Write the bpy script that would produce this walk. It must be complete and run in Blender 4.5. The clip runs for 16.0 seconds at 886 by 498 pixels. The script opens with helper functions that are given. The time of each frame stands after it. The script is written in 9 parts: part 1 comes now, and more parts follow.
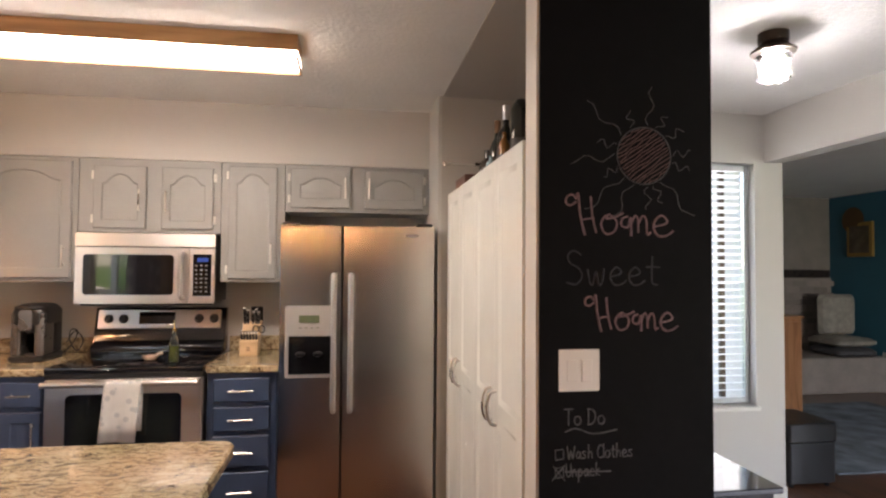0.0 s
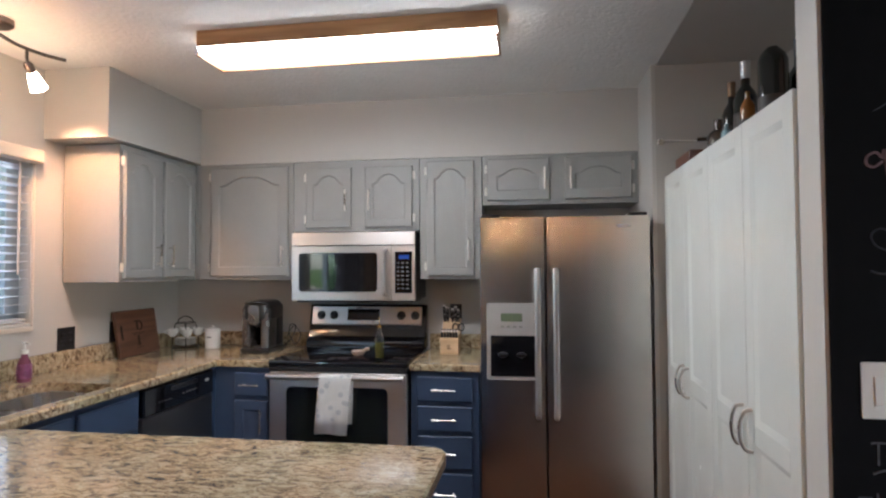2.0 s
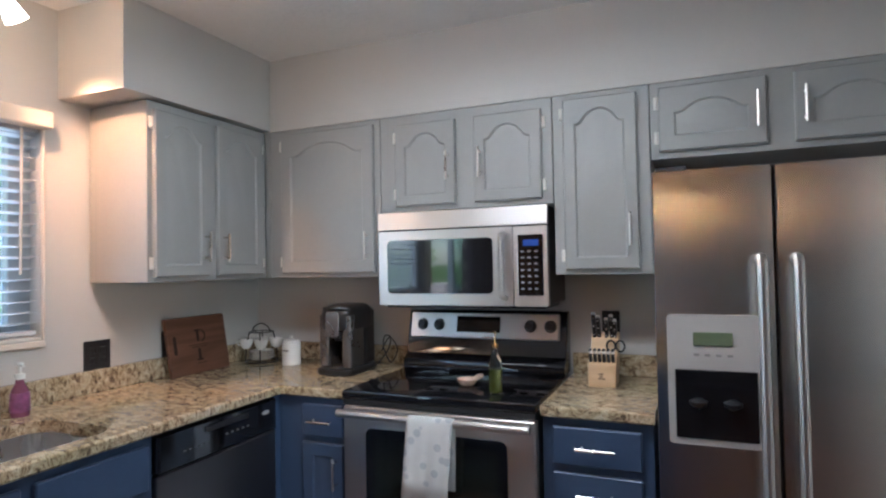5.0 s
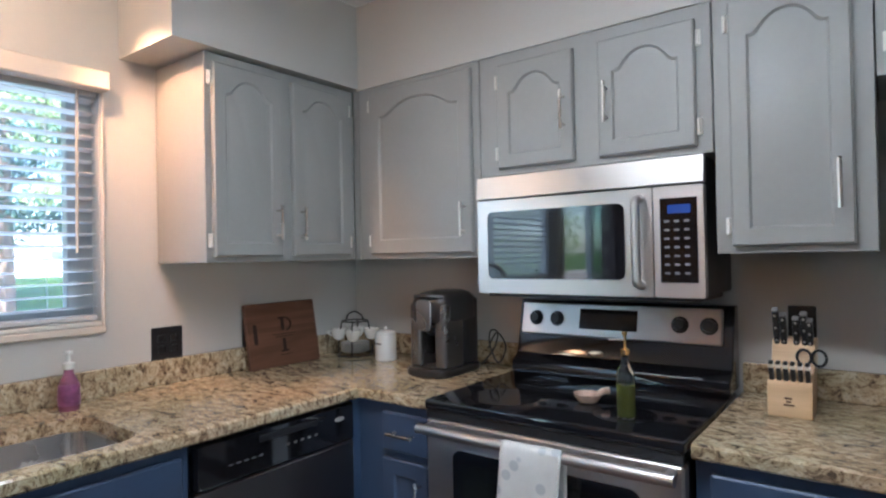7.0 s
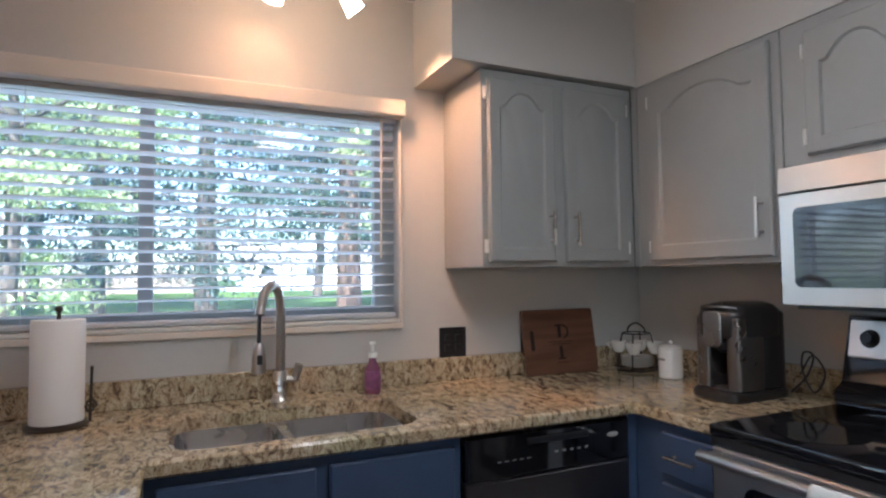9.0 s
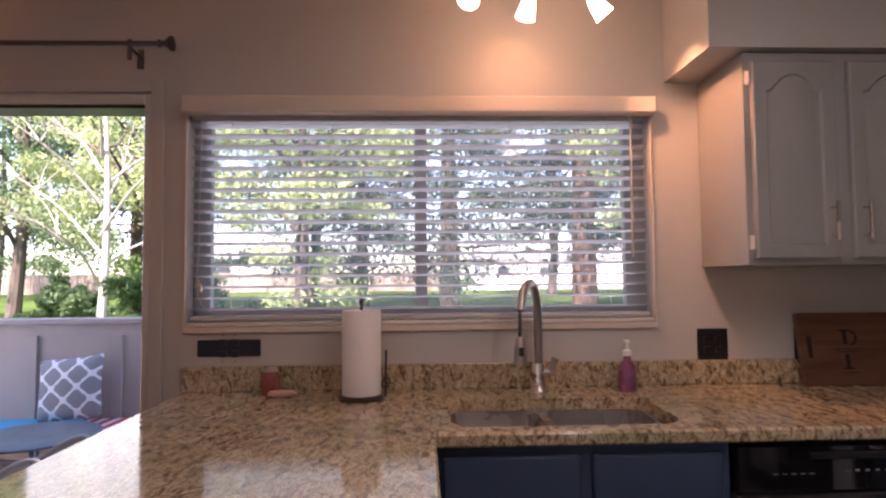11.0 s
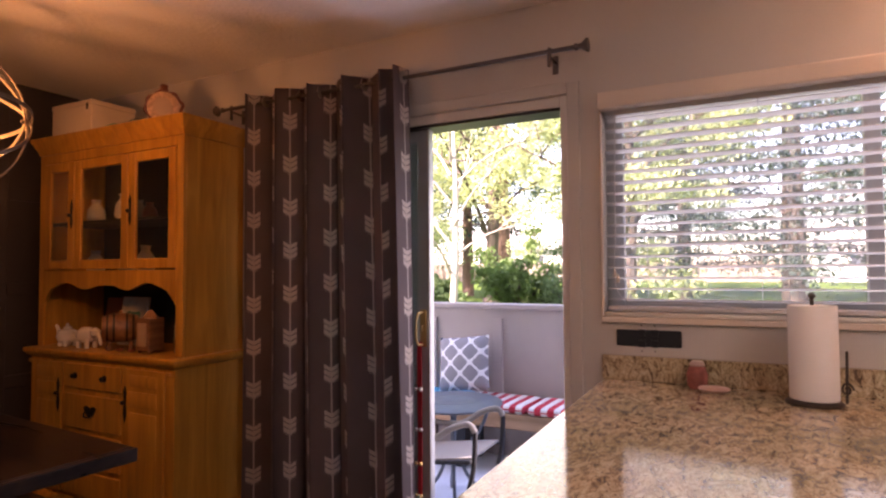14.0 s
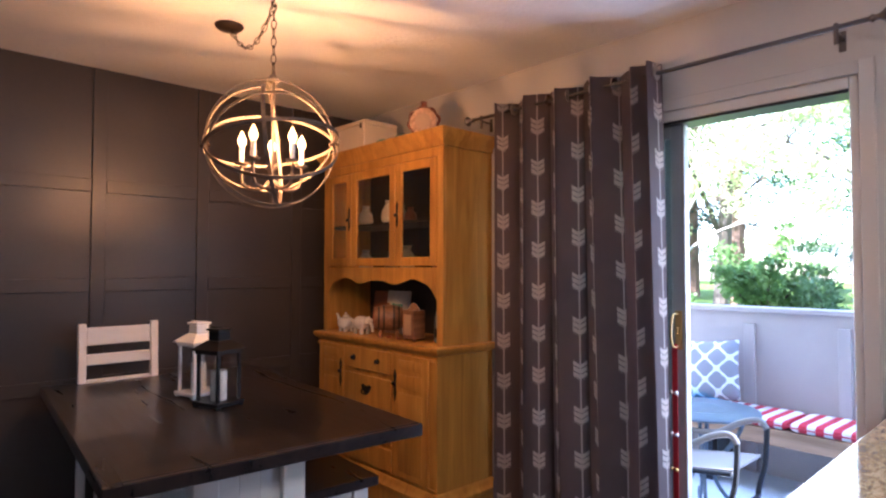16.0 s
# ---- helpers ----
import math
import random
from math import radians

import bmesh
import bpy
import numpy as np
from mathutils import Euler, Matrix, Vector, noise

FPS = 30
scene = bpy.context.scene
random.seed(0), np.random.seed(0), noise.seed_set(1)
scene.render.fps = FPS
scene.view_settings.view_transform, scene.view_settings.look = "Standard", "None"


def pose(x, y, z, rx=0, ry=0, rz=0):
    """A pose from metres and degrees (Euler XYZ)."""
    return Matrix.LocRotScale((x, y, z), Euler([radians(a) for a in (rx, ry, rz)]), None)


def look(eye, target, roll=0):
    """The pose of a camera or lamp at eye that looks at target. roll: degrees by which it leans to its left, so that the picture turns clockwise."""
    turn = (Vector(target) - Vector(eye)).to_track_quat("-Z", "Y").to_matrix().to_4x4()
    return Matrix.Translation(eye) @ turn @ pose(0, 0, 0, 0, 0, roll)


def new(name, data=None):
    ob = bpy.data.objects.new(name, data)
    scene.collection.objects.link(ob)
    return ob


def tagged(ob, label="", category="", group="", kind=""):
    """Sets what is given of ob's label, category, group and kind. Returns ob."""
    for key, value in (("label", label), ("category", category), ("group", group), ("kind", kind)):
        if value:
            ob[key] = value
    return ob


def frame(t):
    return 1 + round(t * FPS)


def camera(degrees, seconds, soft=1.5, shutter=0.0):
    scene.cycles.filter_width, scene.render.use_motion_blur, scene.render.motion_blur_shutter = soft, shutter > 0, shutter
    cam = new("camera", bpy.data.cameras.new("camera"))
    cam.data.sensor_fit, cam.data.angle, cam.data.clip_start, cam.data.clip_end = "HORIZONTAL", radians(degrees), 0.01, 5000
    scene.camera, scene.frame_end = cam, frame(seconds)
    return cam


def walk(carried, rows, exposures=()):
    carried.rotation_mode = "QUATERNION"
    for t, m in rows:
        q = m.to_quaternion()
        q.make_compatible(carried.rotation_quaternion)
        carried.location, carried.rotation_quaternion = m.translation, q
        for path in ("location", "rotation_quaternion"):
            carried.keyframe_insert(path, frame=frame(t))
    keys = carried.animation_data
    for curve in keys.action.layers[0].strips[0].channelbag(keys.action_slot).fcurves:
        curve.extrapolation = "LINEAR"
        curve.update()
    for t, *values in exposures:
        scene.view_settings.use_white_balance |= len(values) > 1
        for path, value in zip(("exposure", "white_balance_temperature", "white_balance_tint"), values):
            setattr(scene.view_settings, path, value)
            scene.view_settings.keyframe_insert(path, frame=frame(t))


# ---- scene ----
cam = camera(73.9, 16.0, 2.3)
PATH = [
    (0, (-0.035, -0.134, 1.45), (0.275, 1.841, 1.515), 0.4),
    (0.5, (-0.032, -0.035, 1.434), (0.12, 1.958, 1.503), 0.2),
    (1, (-0.068, 0.002, 1.431), (-0.08, 2.001, 1.504), -0.0),
    (1.5, (-0.097, 0.025, 1.433), (-0.277, 2.015, 1.501), -0.2),
    (2, (-0.128, 0.116, 1.422), (-0.437, 2.091, 1.487), -0.3),
    (2.5, (-0.186, 0.26, 1.45), (-0.565, 2.223, 1.494), -0.4),
    (3, (-0.235, 0.409, 1.445), (-0.655, 2.364, 1.489), -0.4),
    (3.5, (-0.248, 0.613, 1.455), (-0.721, 2.556, 1.496), -0.5),
    (4, (-0.273, 0.801, 1.448), (-0.84, 2.719, 1.491), -0.8),
    (6.5, (-0.358, 1.658, 1.357), (-1.448, 3.335, 1.391), -1.0),
    (7, (-0.414, 1.743, 1.368), (-1.62, 3.338, 1.39), -1.1),
    (7.5, (-0.445, 1.805, 1.354), (-1.83, 3.247, 1.4), -1.2),
    (8, (-0.449, 1.819, 1.378), (-2.011, 3.068, 1.413), -1.3),
    (8.5, (-0.438, 1.809, 1.376), (-2.135, 2.865, 1.424), -1.3),
    (9, (-0.398, 1.848, 1.324), (-2.217, 2.675, 1.42), -0.6),
    (11.5, (-0.317, 1.688, 1.321), (-2.314, 1.622, 1.41), -0.8),
    (12, (-0.305, 1.606, 1.32), (-2.293, 1.404, 1.404), -0.8),
    (12.5, (-0.286, 1.542, 1.323), (-2.252, 1.183, 1.404), -0.6),
    (13, (-0.257, 1.471, 1.327), (-2.188, 0.952, 1.399), -0.6),
    (13.5, (-0.258, 1.424, 1.333), (-2.123, 0.705, 1.401), -0.5),
    (14, (-0.238, 1.362, 1.33), (-2.019, 0.455, 1.404), -0.4),
    (14.5, (-0.204, 1.328, 1.334), (-1.886, 0.249, 1.408), -0.2),
    (15, (-0.16, 1.303, 1.348), (-1.739, 0.077, 1.415), -0.2),
    (15.5, (-0.119, 1.284, 1.344), (-1.589, -0.07, 1.408), 0.0),
    (16, (-0.065, 1.264, 1.339), (-1.423, -0.203, 1.405), 0.1),
]
EXPOSURES = [(0.0, 3.75, 7250, 20), (1.5, 3.5, 5850, 10), (2.5, 3.25, 5500, 9), (4.0, 3.35, 5250, 8), (7.0, 3.4, 5150, 6), (9.0, 2.87, 5400, 10), (11.5, 2.35, 6850, 38), (13.0, 2.35, 6800, 38), (14.0, 2.9, 7700, 43), (14.5, 3.1, 7900, 44), (15.0, 3.35, 7200, 39), (16.0, 3.9, 5450, 20)]
walk(cam, [(t, look(eye, target, roll)) for t, eye, target, roll in PATH], EXPOSURES)

# ---- world, sun, large lights ----
XW, YN, YS, ZC, XE = -2.56, 3.85, -2.36, 2.43, 2.5
world = bpy.data.worlds.new("world")
scene.world = world
world.use_nodes = True
wn = world.node_tree
sky = wn.nodes.new("ShaderNodeTexSky")
sky.sky_type, sky.sun_disc = "NISHITA", False
sky.sun_elevation, sky.sun_rotation = radians(50), radians(112)
wn.nodes["Background"].inputs["Strength"].default_value = 0.15
wn.links.new(sky.outputs["Color"], wn.nodes["Background"].inputs["Color"])


def lamp(name, kind, m, energy, color=(1, 1, 1), size=0.1, size_y=None, angle=None, blend=0.3, spread=None):
    d = bpy.data.lights.new(name, kind)
    d.energy, d.color = energy, color
    if kind == "SUN":
        d.angle = size
    elif kind == "AREA":
        d.shape, d.size, d.size_y = "RECTANGLE", size, size_y or size
        if spread:
            d.spread = spread
    else:
        d.shadow_soft_size = size
        if kind == "SPOT":
            d.spot_size, d.spot_blend = angle, blend
    ob = new(name, d)
    ob.matrix_world = m
    return ob


def sun_dir(az, el):
    return Vector((math.sin(az) * math.cos(el), math.cos(az) * math.cos(el), math.sin(el)))


SD = sun_dir(radians(112), radians(50))
lamp("sun", "SUN", look(SD * 30, (0, 0, 0)), 4.9, (1, 0.95, 0.87), size=radians(0.6))
WARM, BULB = (1.0, 0.48, 0.22), (1.0, 0.45, 0.15)
lamp("window_daylight", "AREA", look((XW - 0.0575, 1.76, 1.57), (0.5, 1.76, 1.57)), 0.9, (0.80, 0.90, 1.0), 1.66, 0.74)
lamp("door_daylight", "AREA", look((XW - 0.22, 0.42, 1.02), (0.6, -0.3, 1.02)), 1.1, (0.84, 0.91, 1.0), 0.58, 1.45)
# fill lamp that brightens the living room from an added, unseen opening
lamp("living_daylight", "AREA", look((4.6, YS + 0.05, 1.4), (4.4, 3, 1.4)), 9, (0.86, 0.93, 1.0), 2.6, 1.4)

# ---- materials ----
MATS = {}


def mat(name, color, rough=0.5, metal=0.0, var=0.12, scale=6.0, fine=90.0, bump=0.15, coat=0.0, stretch=(1, 1, 1), spec=0.5, rvar=0.08, emit=None, trans=0.0, alpha=1.0, ior=1.45, sss=None, dist=0.002, per=0.0):
    if name in MATS:
        return MATS[name]
    m = bpy.data.materials.new(name)
    m.use_nodes = True
    nt = m.node_tree
    b = nt.nodes["Principled BSDF"]
    N, L = nt.nodes.new, nt.links.new
    tc = N("ShaderNodeTexCoord")
    mp = N("ShaderNodeMapping")
    mp.inputs["Scale"].default_value = stretch
    L(tc.outputs["Object"], mp.inputs["Vector"])
    n1 = N("ShaderNodeTexNoise")
    n1.inputs["Scale"].default_value, n1.inputs["Detail"].default_value = scale, 4
    n2 = N("ShaderNodeTexNoise")
    n2.inputs["Scale"].default_value, n2.inputs["Detail"].default_value = fine, 3
    L(mp.outputs["Vector"], n1.inputs["Vector"])
    L(mp.outputs["Vector"], n2.inputs["Vector"])
    add = N("ShaderNodeMath")
    add.operation = "MULTIPLY_ADD"
    L(n2.outputs["Fac"], add.inputs[0])
    add.inputs[1].default_value = 0.45
    L(n1.outputs["Fac"], add.inputs[2])
    mr = N("ShaderNodeMapRange")
    mr.inputs["From Min"].default_value, mr.inputs["From Max"].default_value = 0.4, 1.05
    mr.inputs["To Min"].default_value, mr.inputs["To Max"].default_value = 1 - var, 1 + var
    L(add.outputs[0], mr.inputs["Value"])
    fac = mr.outputs["Result"]
    if per:
        oi = N("ShaderNodeObjectInfo")
        m2 = N("ShaderNodeMapRange")
        m2.inputs["To Min"].default_value, m2.inputs["To Max"].default_value = 1 - per, 1 + per
        L(oi.outputs["Random"], m2.inputs["Value"])
        mm = N("ShaderNodeMath")
        mm.operation = "MULTIPLY"
        L(fac, mm.inputs[0])
        L(m2.outputs["Result"], mm.inputs[1])
        fac = mm.outputs[0]
    sc = N("ShaderNodeVectorMath")
    sc.operation = "SCALE"
    sc.inputs[0].default_value = color
    L(fac, sc.inputs["Scale"])
    L(sc.outputs["Vector"], b.inputs["Base Color"])
    rr = N("ShaderNodeMapRange")
    rr.inputs["To Min"].default_value, rr.inputs["To Max"].default_value = max(0.02, rough - rvar), min(1, rough + rvar)
    L(n1.outputs["Fac"], rr.inputs["Value"])
    L(rr.outputs["Result"], b.inputs["Roughness"])
    b.inputs["Metallic"].default_value = metal
    b.inputs["Specular IOR Level"].default_value = spec
    b.inputs["Coat Weight"].default_value = coat
    b.inputs["Coat Roughness"].default_value = 0.08
    b.inputs["Transmission Weight"].default_value = trans
    b.inputs["IOR"].default_value = ior
    if bump:
        bp = N("ShaderNodeBump")
        bp.inputs["Strength"].default_value, bp.inputs["Distance"].default_value = bump, dist
        L(n2.outputs["Fac"], bp.inputs["Height"])
        L(bp.outputs["Normal"], b.inputs["Normal"])
    if emit:
        b.inputs["Emission Color"].default_value = (*emit[:3], 1)
        b.inputs["Emission Strength"].default_value = emit[3]
    m.diffuse_color = (*color, 1)
    MATS[name] = m
    return m


def nodes(m):
    nt = m.node_tree
    return nt, nt.nodes.new, nt.links.new, nt.nodes["Principled BSDF"]


def ramp(N, stops):
    r = N("ShaderNodeValToRGB")
    e = r.color_ramp.elements
    while len(e) < len(stops):
        e.new(0.5)
    for el, (p, c) in zip(e, stops):
        el.position, el.color = p, (*c, 1)
    return r


def granite():
    m = mat("granite", (0.4, 0.33, 0.22), 0.10, var=0.1, bump=0.02, rvar=0.03, coat=0.3)
    nt, N, L, b = nodes(m)
    tc = N("ShaderNodeTexCoord")
    mpx = N("ShaderNodeMapping")
    mpx.inputs["Rotation"].default_value = (0, 0, 0.5)
    mpx.inputs["Scale"].default_value = (1, 2.1, 1.3)
    L(tc.outputs["Object"], mpx.inputs["Vector"])
    n = N("ShaderNodeTexNoise")
    n.inputs["Scale"].default_value, n.inputs["Detail"].default_value, n.inputs["Roughness"].default_value = 21, 8, 0.72
    n.inputs["Distortion"].default_value = 1.1
    L(mpx.outputs[0], n.inputs["Vector"])
    r = ramp(N, [(0.32, (0.055, 0.048, 0.042)), (0.40, (0.15, 0.11, 0.075)), (0.455, (0.33, 0.255, 0.165)), (0.52, (0.47, 0.39, 0.265)), (0.62, (0.60, 0.535, 0.41)), (0.74, (0.40, 0.31, 0.20))])
    L(n.outputs["Fac"], r.inputs["Fac"])
    n2 = N("ShaderNodeTexNoise")
    n2.inputs["Scale"].default_value, n2.inputs["Detail"].default_value = 110, 4
    L(mpx.outputs[0], n2.inputs["Vector"])
    r2 = ramp(N, [(0.33, (0.30, 0.27, 0.25)), (0.43, (1, 1, 1)), (0.66, (1, 1, 1)), (0.74, (1.0, 0.97, 0.9))])
    L(n2.outputs["Fac"], r2.inputs["Fac"])
    n3 = N("ShaderNodeTexNoise")
    n3.inputs["Scale"].default_value = 3
    L(tc.outputs["Object"], n3.inputs["Vector"])
    r3 = ramp(N, [(0.33, (0.80, 0.80, 0.68)), (0.5, (1.0, 0.98, 0.92)), (0.66, (1.05, 0.93, 0.82))])
    L(n3.outputs["Fac"], r3.inputs["Fac"])
    mx = N("ShaderNodeMix")
    mx.data_type, mx.blend_type = "RGBA", "MULTIPLY"
    mx.inputs[0].default_value = 1
    L(r.outputs[0], mx.inputs[6])
    L(r2.outputs[0], mx.inputs[7])
    my = N("ShaderNodeMix")
    my.data_type, my.blend_type = "RGBA", "MULTIPLY"
    my.inputs[0].default_value = 1
    L(mx.outputs[2], my.inputs[6])
    L(r3.outputs[0], my.inputs[7])
    L(my.outputs[2], b.inputs["Base Color"])
    return m


def steel(name, along, color=(0.60, 0.57, 0.55), rough=0.27):
    """Brushed steel with its grain along one axis."""
    s = [260, 260, 260]
    s["xyz".index(along)] = 2
    m = mat(name, color, rough, 1.0, var=0.03, scale=0.03, fine=1.0, bump=0.03, stretch=s, rvar=0.03, dist=0.0004)
    nt, N, L, b = nodes(m)
    b.inputs["Anisotropic"].default_value = 0.9 if along == "z" else 0.7
    tg = N("ShaderNodeTangent")
    tg.direction_type, tg.axis = "RADIAL", "Z" if along == "z" else "X"
    L(tg.outputs[0], b.inputs["Tangent"])
    return m


def brushed_wood(name, dark, light, along, rough=0.4, coat=0.0, scale=7.0, per=0.0):
    s = [9, 9, 9]
    s["xyz".index(along)] = 0.8
    m = mat(name, light, rough, var=0.1, stretch=s, scale=scale / 4, fine=scale * 2, bump=0.12, coat=coat, per=per)
    nt, N, L, b = nodes(m)
    n = [k for k in nt.nodes if k.bl_idname == "ShaderNodeTexNoise"][0]
    n.inputs["Distortion"].default_value = 1.2
    r = ramp(N, [(0.32, dark), (0.68, light)])
    L(n.outputs["Fac"], r.inputs["Fac"])
    mx = N("ShaderNodeVectorMath")
    mx.operation = "SCALE"
    old = b.inputs["Base Color"].links[0].from_node
    fl = old.inputs["Scale"].links[0].from_socket
    L(r.outputs[0], mx.inputs[0])
    L(fl, mx.inputs["Scale"])
    L(mx.outputs[0], b.inputs["Base Color"])
    return m


M_WALL = mat("wall_paint", (0.52, 0.50, 0.47), 0.62, var=0.03, scale=2, fine=140, bump=0.22, dist=0.0015)
M_CEIL = mat("ceiling_paint", (0.80, 0.79, 0.77), 0.85, var=0.05, scale=3, fine=48, bump=0.5, dist=0.008)
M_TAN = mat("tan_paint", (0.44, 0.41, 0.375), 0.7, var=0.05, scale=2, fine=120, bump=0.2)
M_DARK = mat("charcoal_paint", (0.045, 0.038, 0.036), 0.36, var=0.14, scale=2.5, fine=60, bump=0.12, rvar=0.1)
M_BLUEWALL = mat("teal_paint", (0.03, 0.13, 0.19), 0.6, var=0.06, bump=0.1)
M_CHALK = mat("chalkboard_paint", (0.0045, 0.004, 0.0045), 0.75, var=0.5, scale=4, fine=30, bump=0.05, spec=0.12)
M_TRIM = mat("trim_paint", (0.66, 0.64, 0.60), 0.4, var=0.03, bump=0.05)
M_VALANCE = mat("valance_wood", (0.66, 0.58, 0.50), 0.45, var=0.05, bump=0.06, stretch=(4, 1, 4))
M_CAB = mat("grey_cabinet_paint", (0.30, 0.30, 0.29), 0.42, var=0.05, scale=5, fine=70, bump=0.10)
M_BLUE = mat("navy_cabinet_paint", (0.048, 0.076, 0.142), 0.42, var=0.10, scale=5, fine=60, bump=0.10)
M_WHITE = mat("white_foil", (0.77, 0.79, 0.755), 0.24, var=0.03, bump=0.03)
M_GRAN = granite()
M_SS = steel("steel_vertical_grain", "z", (0.64, 0.605, 0.575), 0.21)
M_SSX = steel("steel_horizontal_grain", "x", (0.58, 0.55, 0.53), 0.36)
M_NICK = mat("nickel", (0.62, 0.58, 0.54), 0.28, 1.0, var=0.05, bump=0.03)
M_BLACK = mat("black_gloss", (0.008, 0.008, 0.010), 0.07, var=0.3, bump=0.0, rvar=0.03, coat=0.5)
M_BLKP = mat("black_plastic", (0.015, 0.015, 0.017), 0.35, var=0.2, bump=0.08)
M_GREYP = mat("grey_plastic", (0.22, 0.21, 0.20), 0.35, var=0.08, bump=0.05)
M_LGREY = mat("light_grey_plastic", (0.37, 0.35, 0.33), 0.3, var=0.05, bump=0.04)
M_DIFF = mat("diffuser", (0.9, 0.9, 0.88), 0.5, emit=(1.0, 0.95, 0.86, 1.65), bump=0.0)
M_OAK = brushed_wood("oak_trim", (0.30, 0.15, 0.06), (0.46, 0.26, 0.12), "x", 0.4)
M_BULB = mat("glowing_bulb", (1, 0.9, 0.7), 0.3, emit=(1.0, 0.42, 0.10, 0.8), bump=0.0)
M_SHADEW = mat("glowing_glass_shade", (1, 0.95, 0.85), 0.3, emit=(1.0, 0.78, 0.52, 1.8), bump=0.0)
M_COOL = mat("glowing_jar_bulb", (1, 1, 1), 0.3, emit=(0.92, 0.96, 1.0, 6.0), bump=0.0)
M_FLOOR = brushed_wood("floor_planks_wood", (0.055, 0.022, 0.012), (0.14, 0.062, 0.035), "y", 0.32, coat=0.15, per=0.25)
# a small translucent share puts veiling glare into the pane and lifts the blacks
M_VEILED = mat("veiled_window_glass", (1, 1, 1), 0.02, trans=1.0, bump=0.0, var=0.0, rvar=0.0, ior=1.45)
dnt, DN, DL, db = nodes(M_VEILED)
dtr, dms = DN("ShaderNodeBsdfTranslucent"), DN("ShaderNodeMixShader")
dtr.inputs["Color"].default_value = (0.85, 0.88, 0.9, 1)
dms.inputs[0].default_value = 0.07
DL(db.outputs[0], dms.inputs[1])
DL(dtr.outputs[0], dms.inputs[2])
DL(dms.outputs[0], dnt.nodes["Material Output"].inputs["Surface"])
M_GLASS = mat("clear_glass", (1, 1, 1), 0.02, trans=1.0, bump=0.0, var=0.0, rvar=0.0, ior=1.45)
M_MUSTARD = brushed_wood("mustard_painted_wood", (0.42, 0.196, 0.030), (0.56, 0.286, 0.049), "z", 0.42)
M_ESPR = brushed_wood("espresso_wood", (0.010, 0.007, 0.006), (0.028, 0.017, 0.013), "y", 0.3, coat=0.2)
M_WPAINT = mat("white_painted_wood", (0.72, 0.70, 0.67), 0.5, var=0.06, stretch=(1, 1, 6), bump=0.1)
M_BRONZE = mat("dark_bronze", (0.06, 0.045, 0.035), 0.4, 0.8, var=0.15, bump=0.08)
M_RODM = mat("brushed_pewter", (0.15, 0.13, 0.12), 0.33, 1.0, var=0.1, bump=0.05)
M_ORB = mat("weathered_silver", (0.13, 0.105, 0.083), 0.5, 0.5, var=0.2, scale=20, bump=0.1)
M_BRASS = mat("brass", (0.75, 0.50, 0.20), 0.25, 1.0, var=0.06, bump=0.03)
M_HANDLE = mat("aged_brass", (0.50, 0.34, 0.16), 0.38, 1.0, var=0.1, bump=0.03)
M_FRAME = mat("aluminium_frame", (0.42, 0.44, 0.45), 0.4, 0.3, var=0.05, bump=0.04)
M_BLIND = mat("blind_slat", (0.56, 0.56, 0.57), 0.45, var=0.03, bump=0.03)
M_STUCCO = mat("patio_wall_paint", (0.43, 0.37, 0.345), 0.8, var=0.05, fine=160, bump=0.4)
M_CONC = mat("concrete", (0.60, 0.64, 0.70), 0.8, var=0.12, scale=3, fine=50, bump=0.3)

# ---- builders ----
ORG = {}


def thing(name, base, label="", category="", group="", kind=""):
    e = new(name)
    e.empty_display_size = 0.05
    e.location = base
    ORG[e] = Vector(base)
    return tagged(e, label, category, group, kind)


def part(name, bm, material, parent=None, label="", smooth=35, kind="", category="", group=""):
    org = ORG.get(parent, Vector((0, 0, 0)))
    bmesh.ops.translate(bm, verts=bm.verts, vec=-org)
    me = bpy.data.meshes.new(name)
    bm.to_mesh(me)
    bm.free()
    me.materials.append(material)
    if smooth:
        me.shade_smooth()
        me.set_sharp_from_angle(angle=radians(smooth))
    ob = new(name, me)
    if parent:
        ob.parent = parent
    ORG[ob] = org
    return tagged(ob, label, category, group, kind)


def solo(name, bm, material, base, label, category="", group="", kind="", smooth=35):
    """A thing that is one mesh, with its origin at its base."""
    bmesh.ops.translate(bm, verts=bm.verts, vec=-Vector(base))
    me = bpy.data.meshes.new(name)
    bm.to_mesh(me)
    bm.free()
    me.materials.append(material)
    if smooth:
        me.shade_smooth()
        me.set_sharp_from_angle(angle=radians(smooth))
    ob = new(name, me)
    ob.location = base
    ORG[ob] = Vector(base)
    return tagged(ob, label, category, group, kind)


def box(x0, x1, y0, y1, z0, z1, bev=0.0, bm=None, seg=1):
    bm = bm or bmesh.new()
    r = bmesh.ops.create_cube(bm, size=1)
    vs = r["verts"]
    for v in vs:
        v.co = Vector(((x0 + x1) / 2 + v.co.x * (x1 - x0), (y0 + y1) / 2 + v.co.y * (y1 - y0), (z0 + z1) / 2 + v.co.z * (z1 - z0)))
    if bev:
        es = list({e for v in vs for e in v.link_edges})
        bmesh.ops.bevel(bm, geom=es, offset=bev, segments=seg, affect="EDGES", profile=0.5)
    return bm


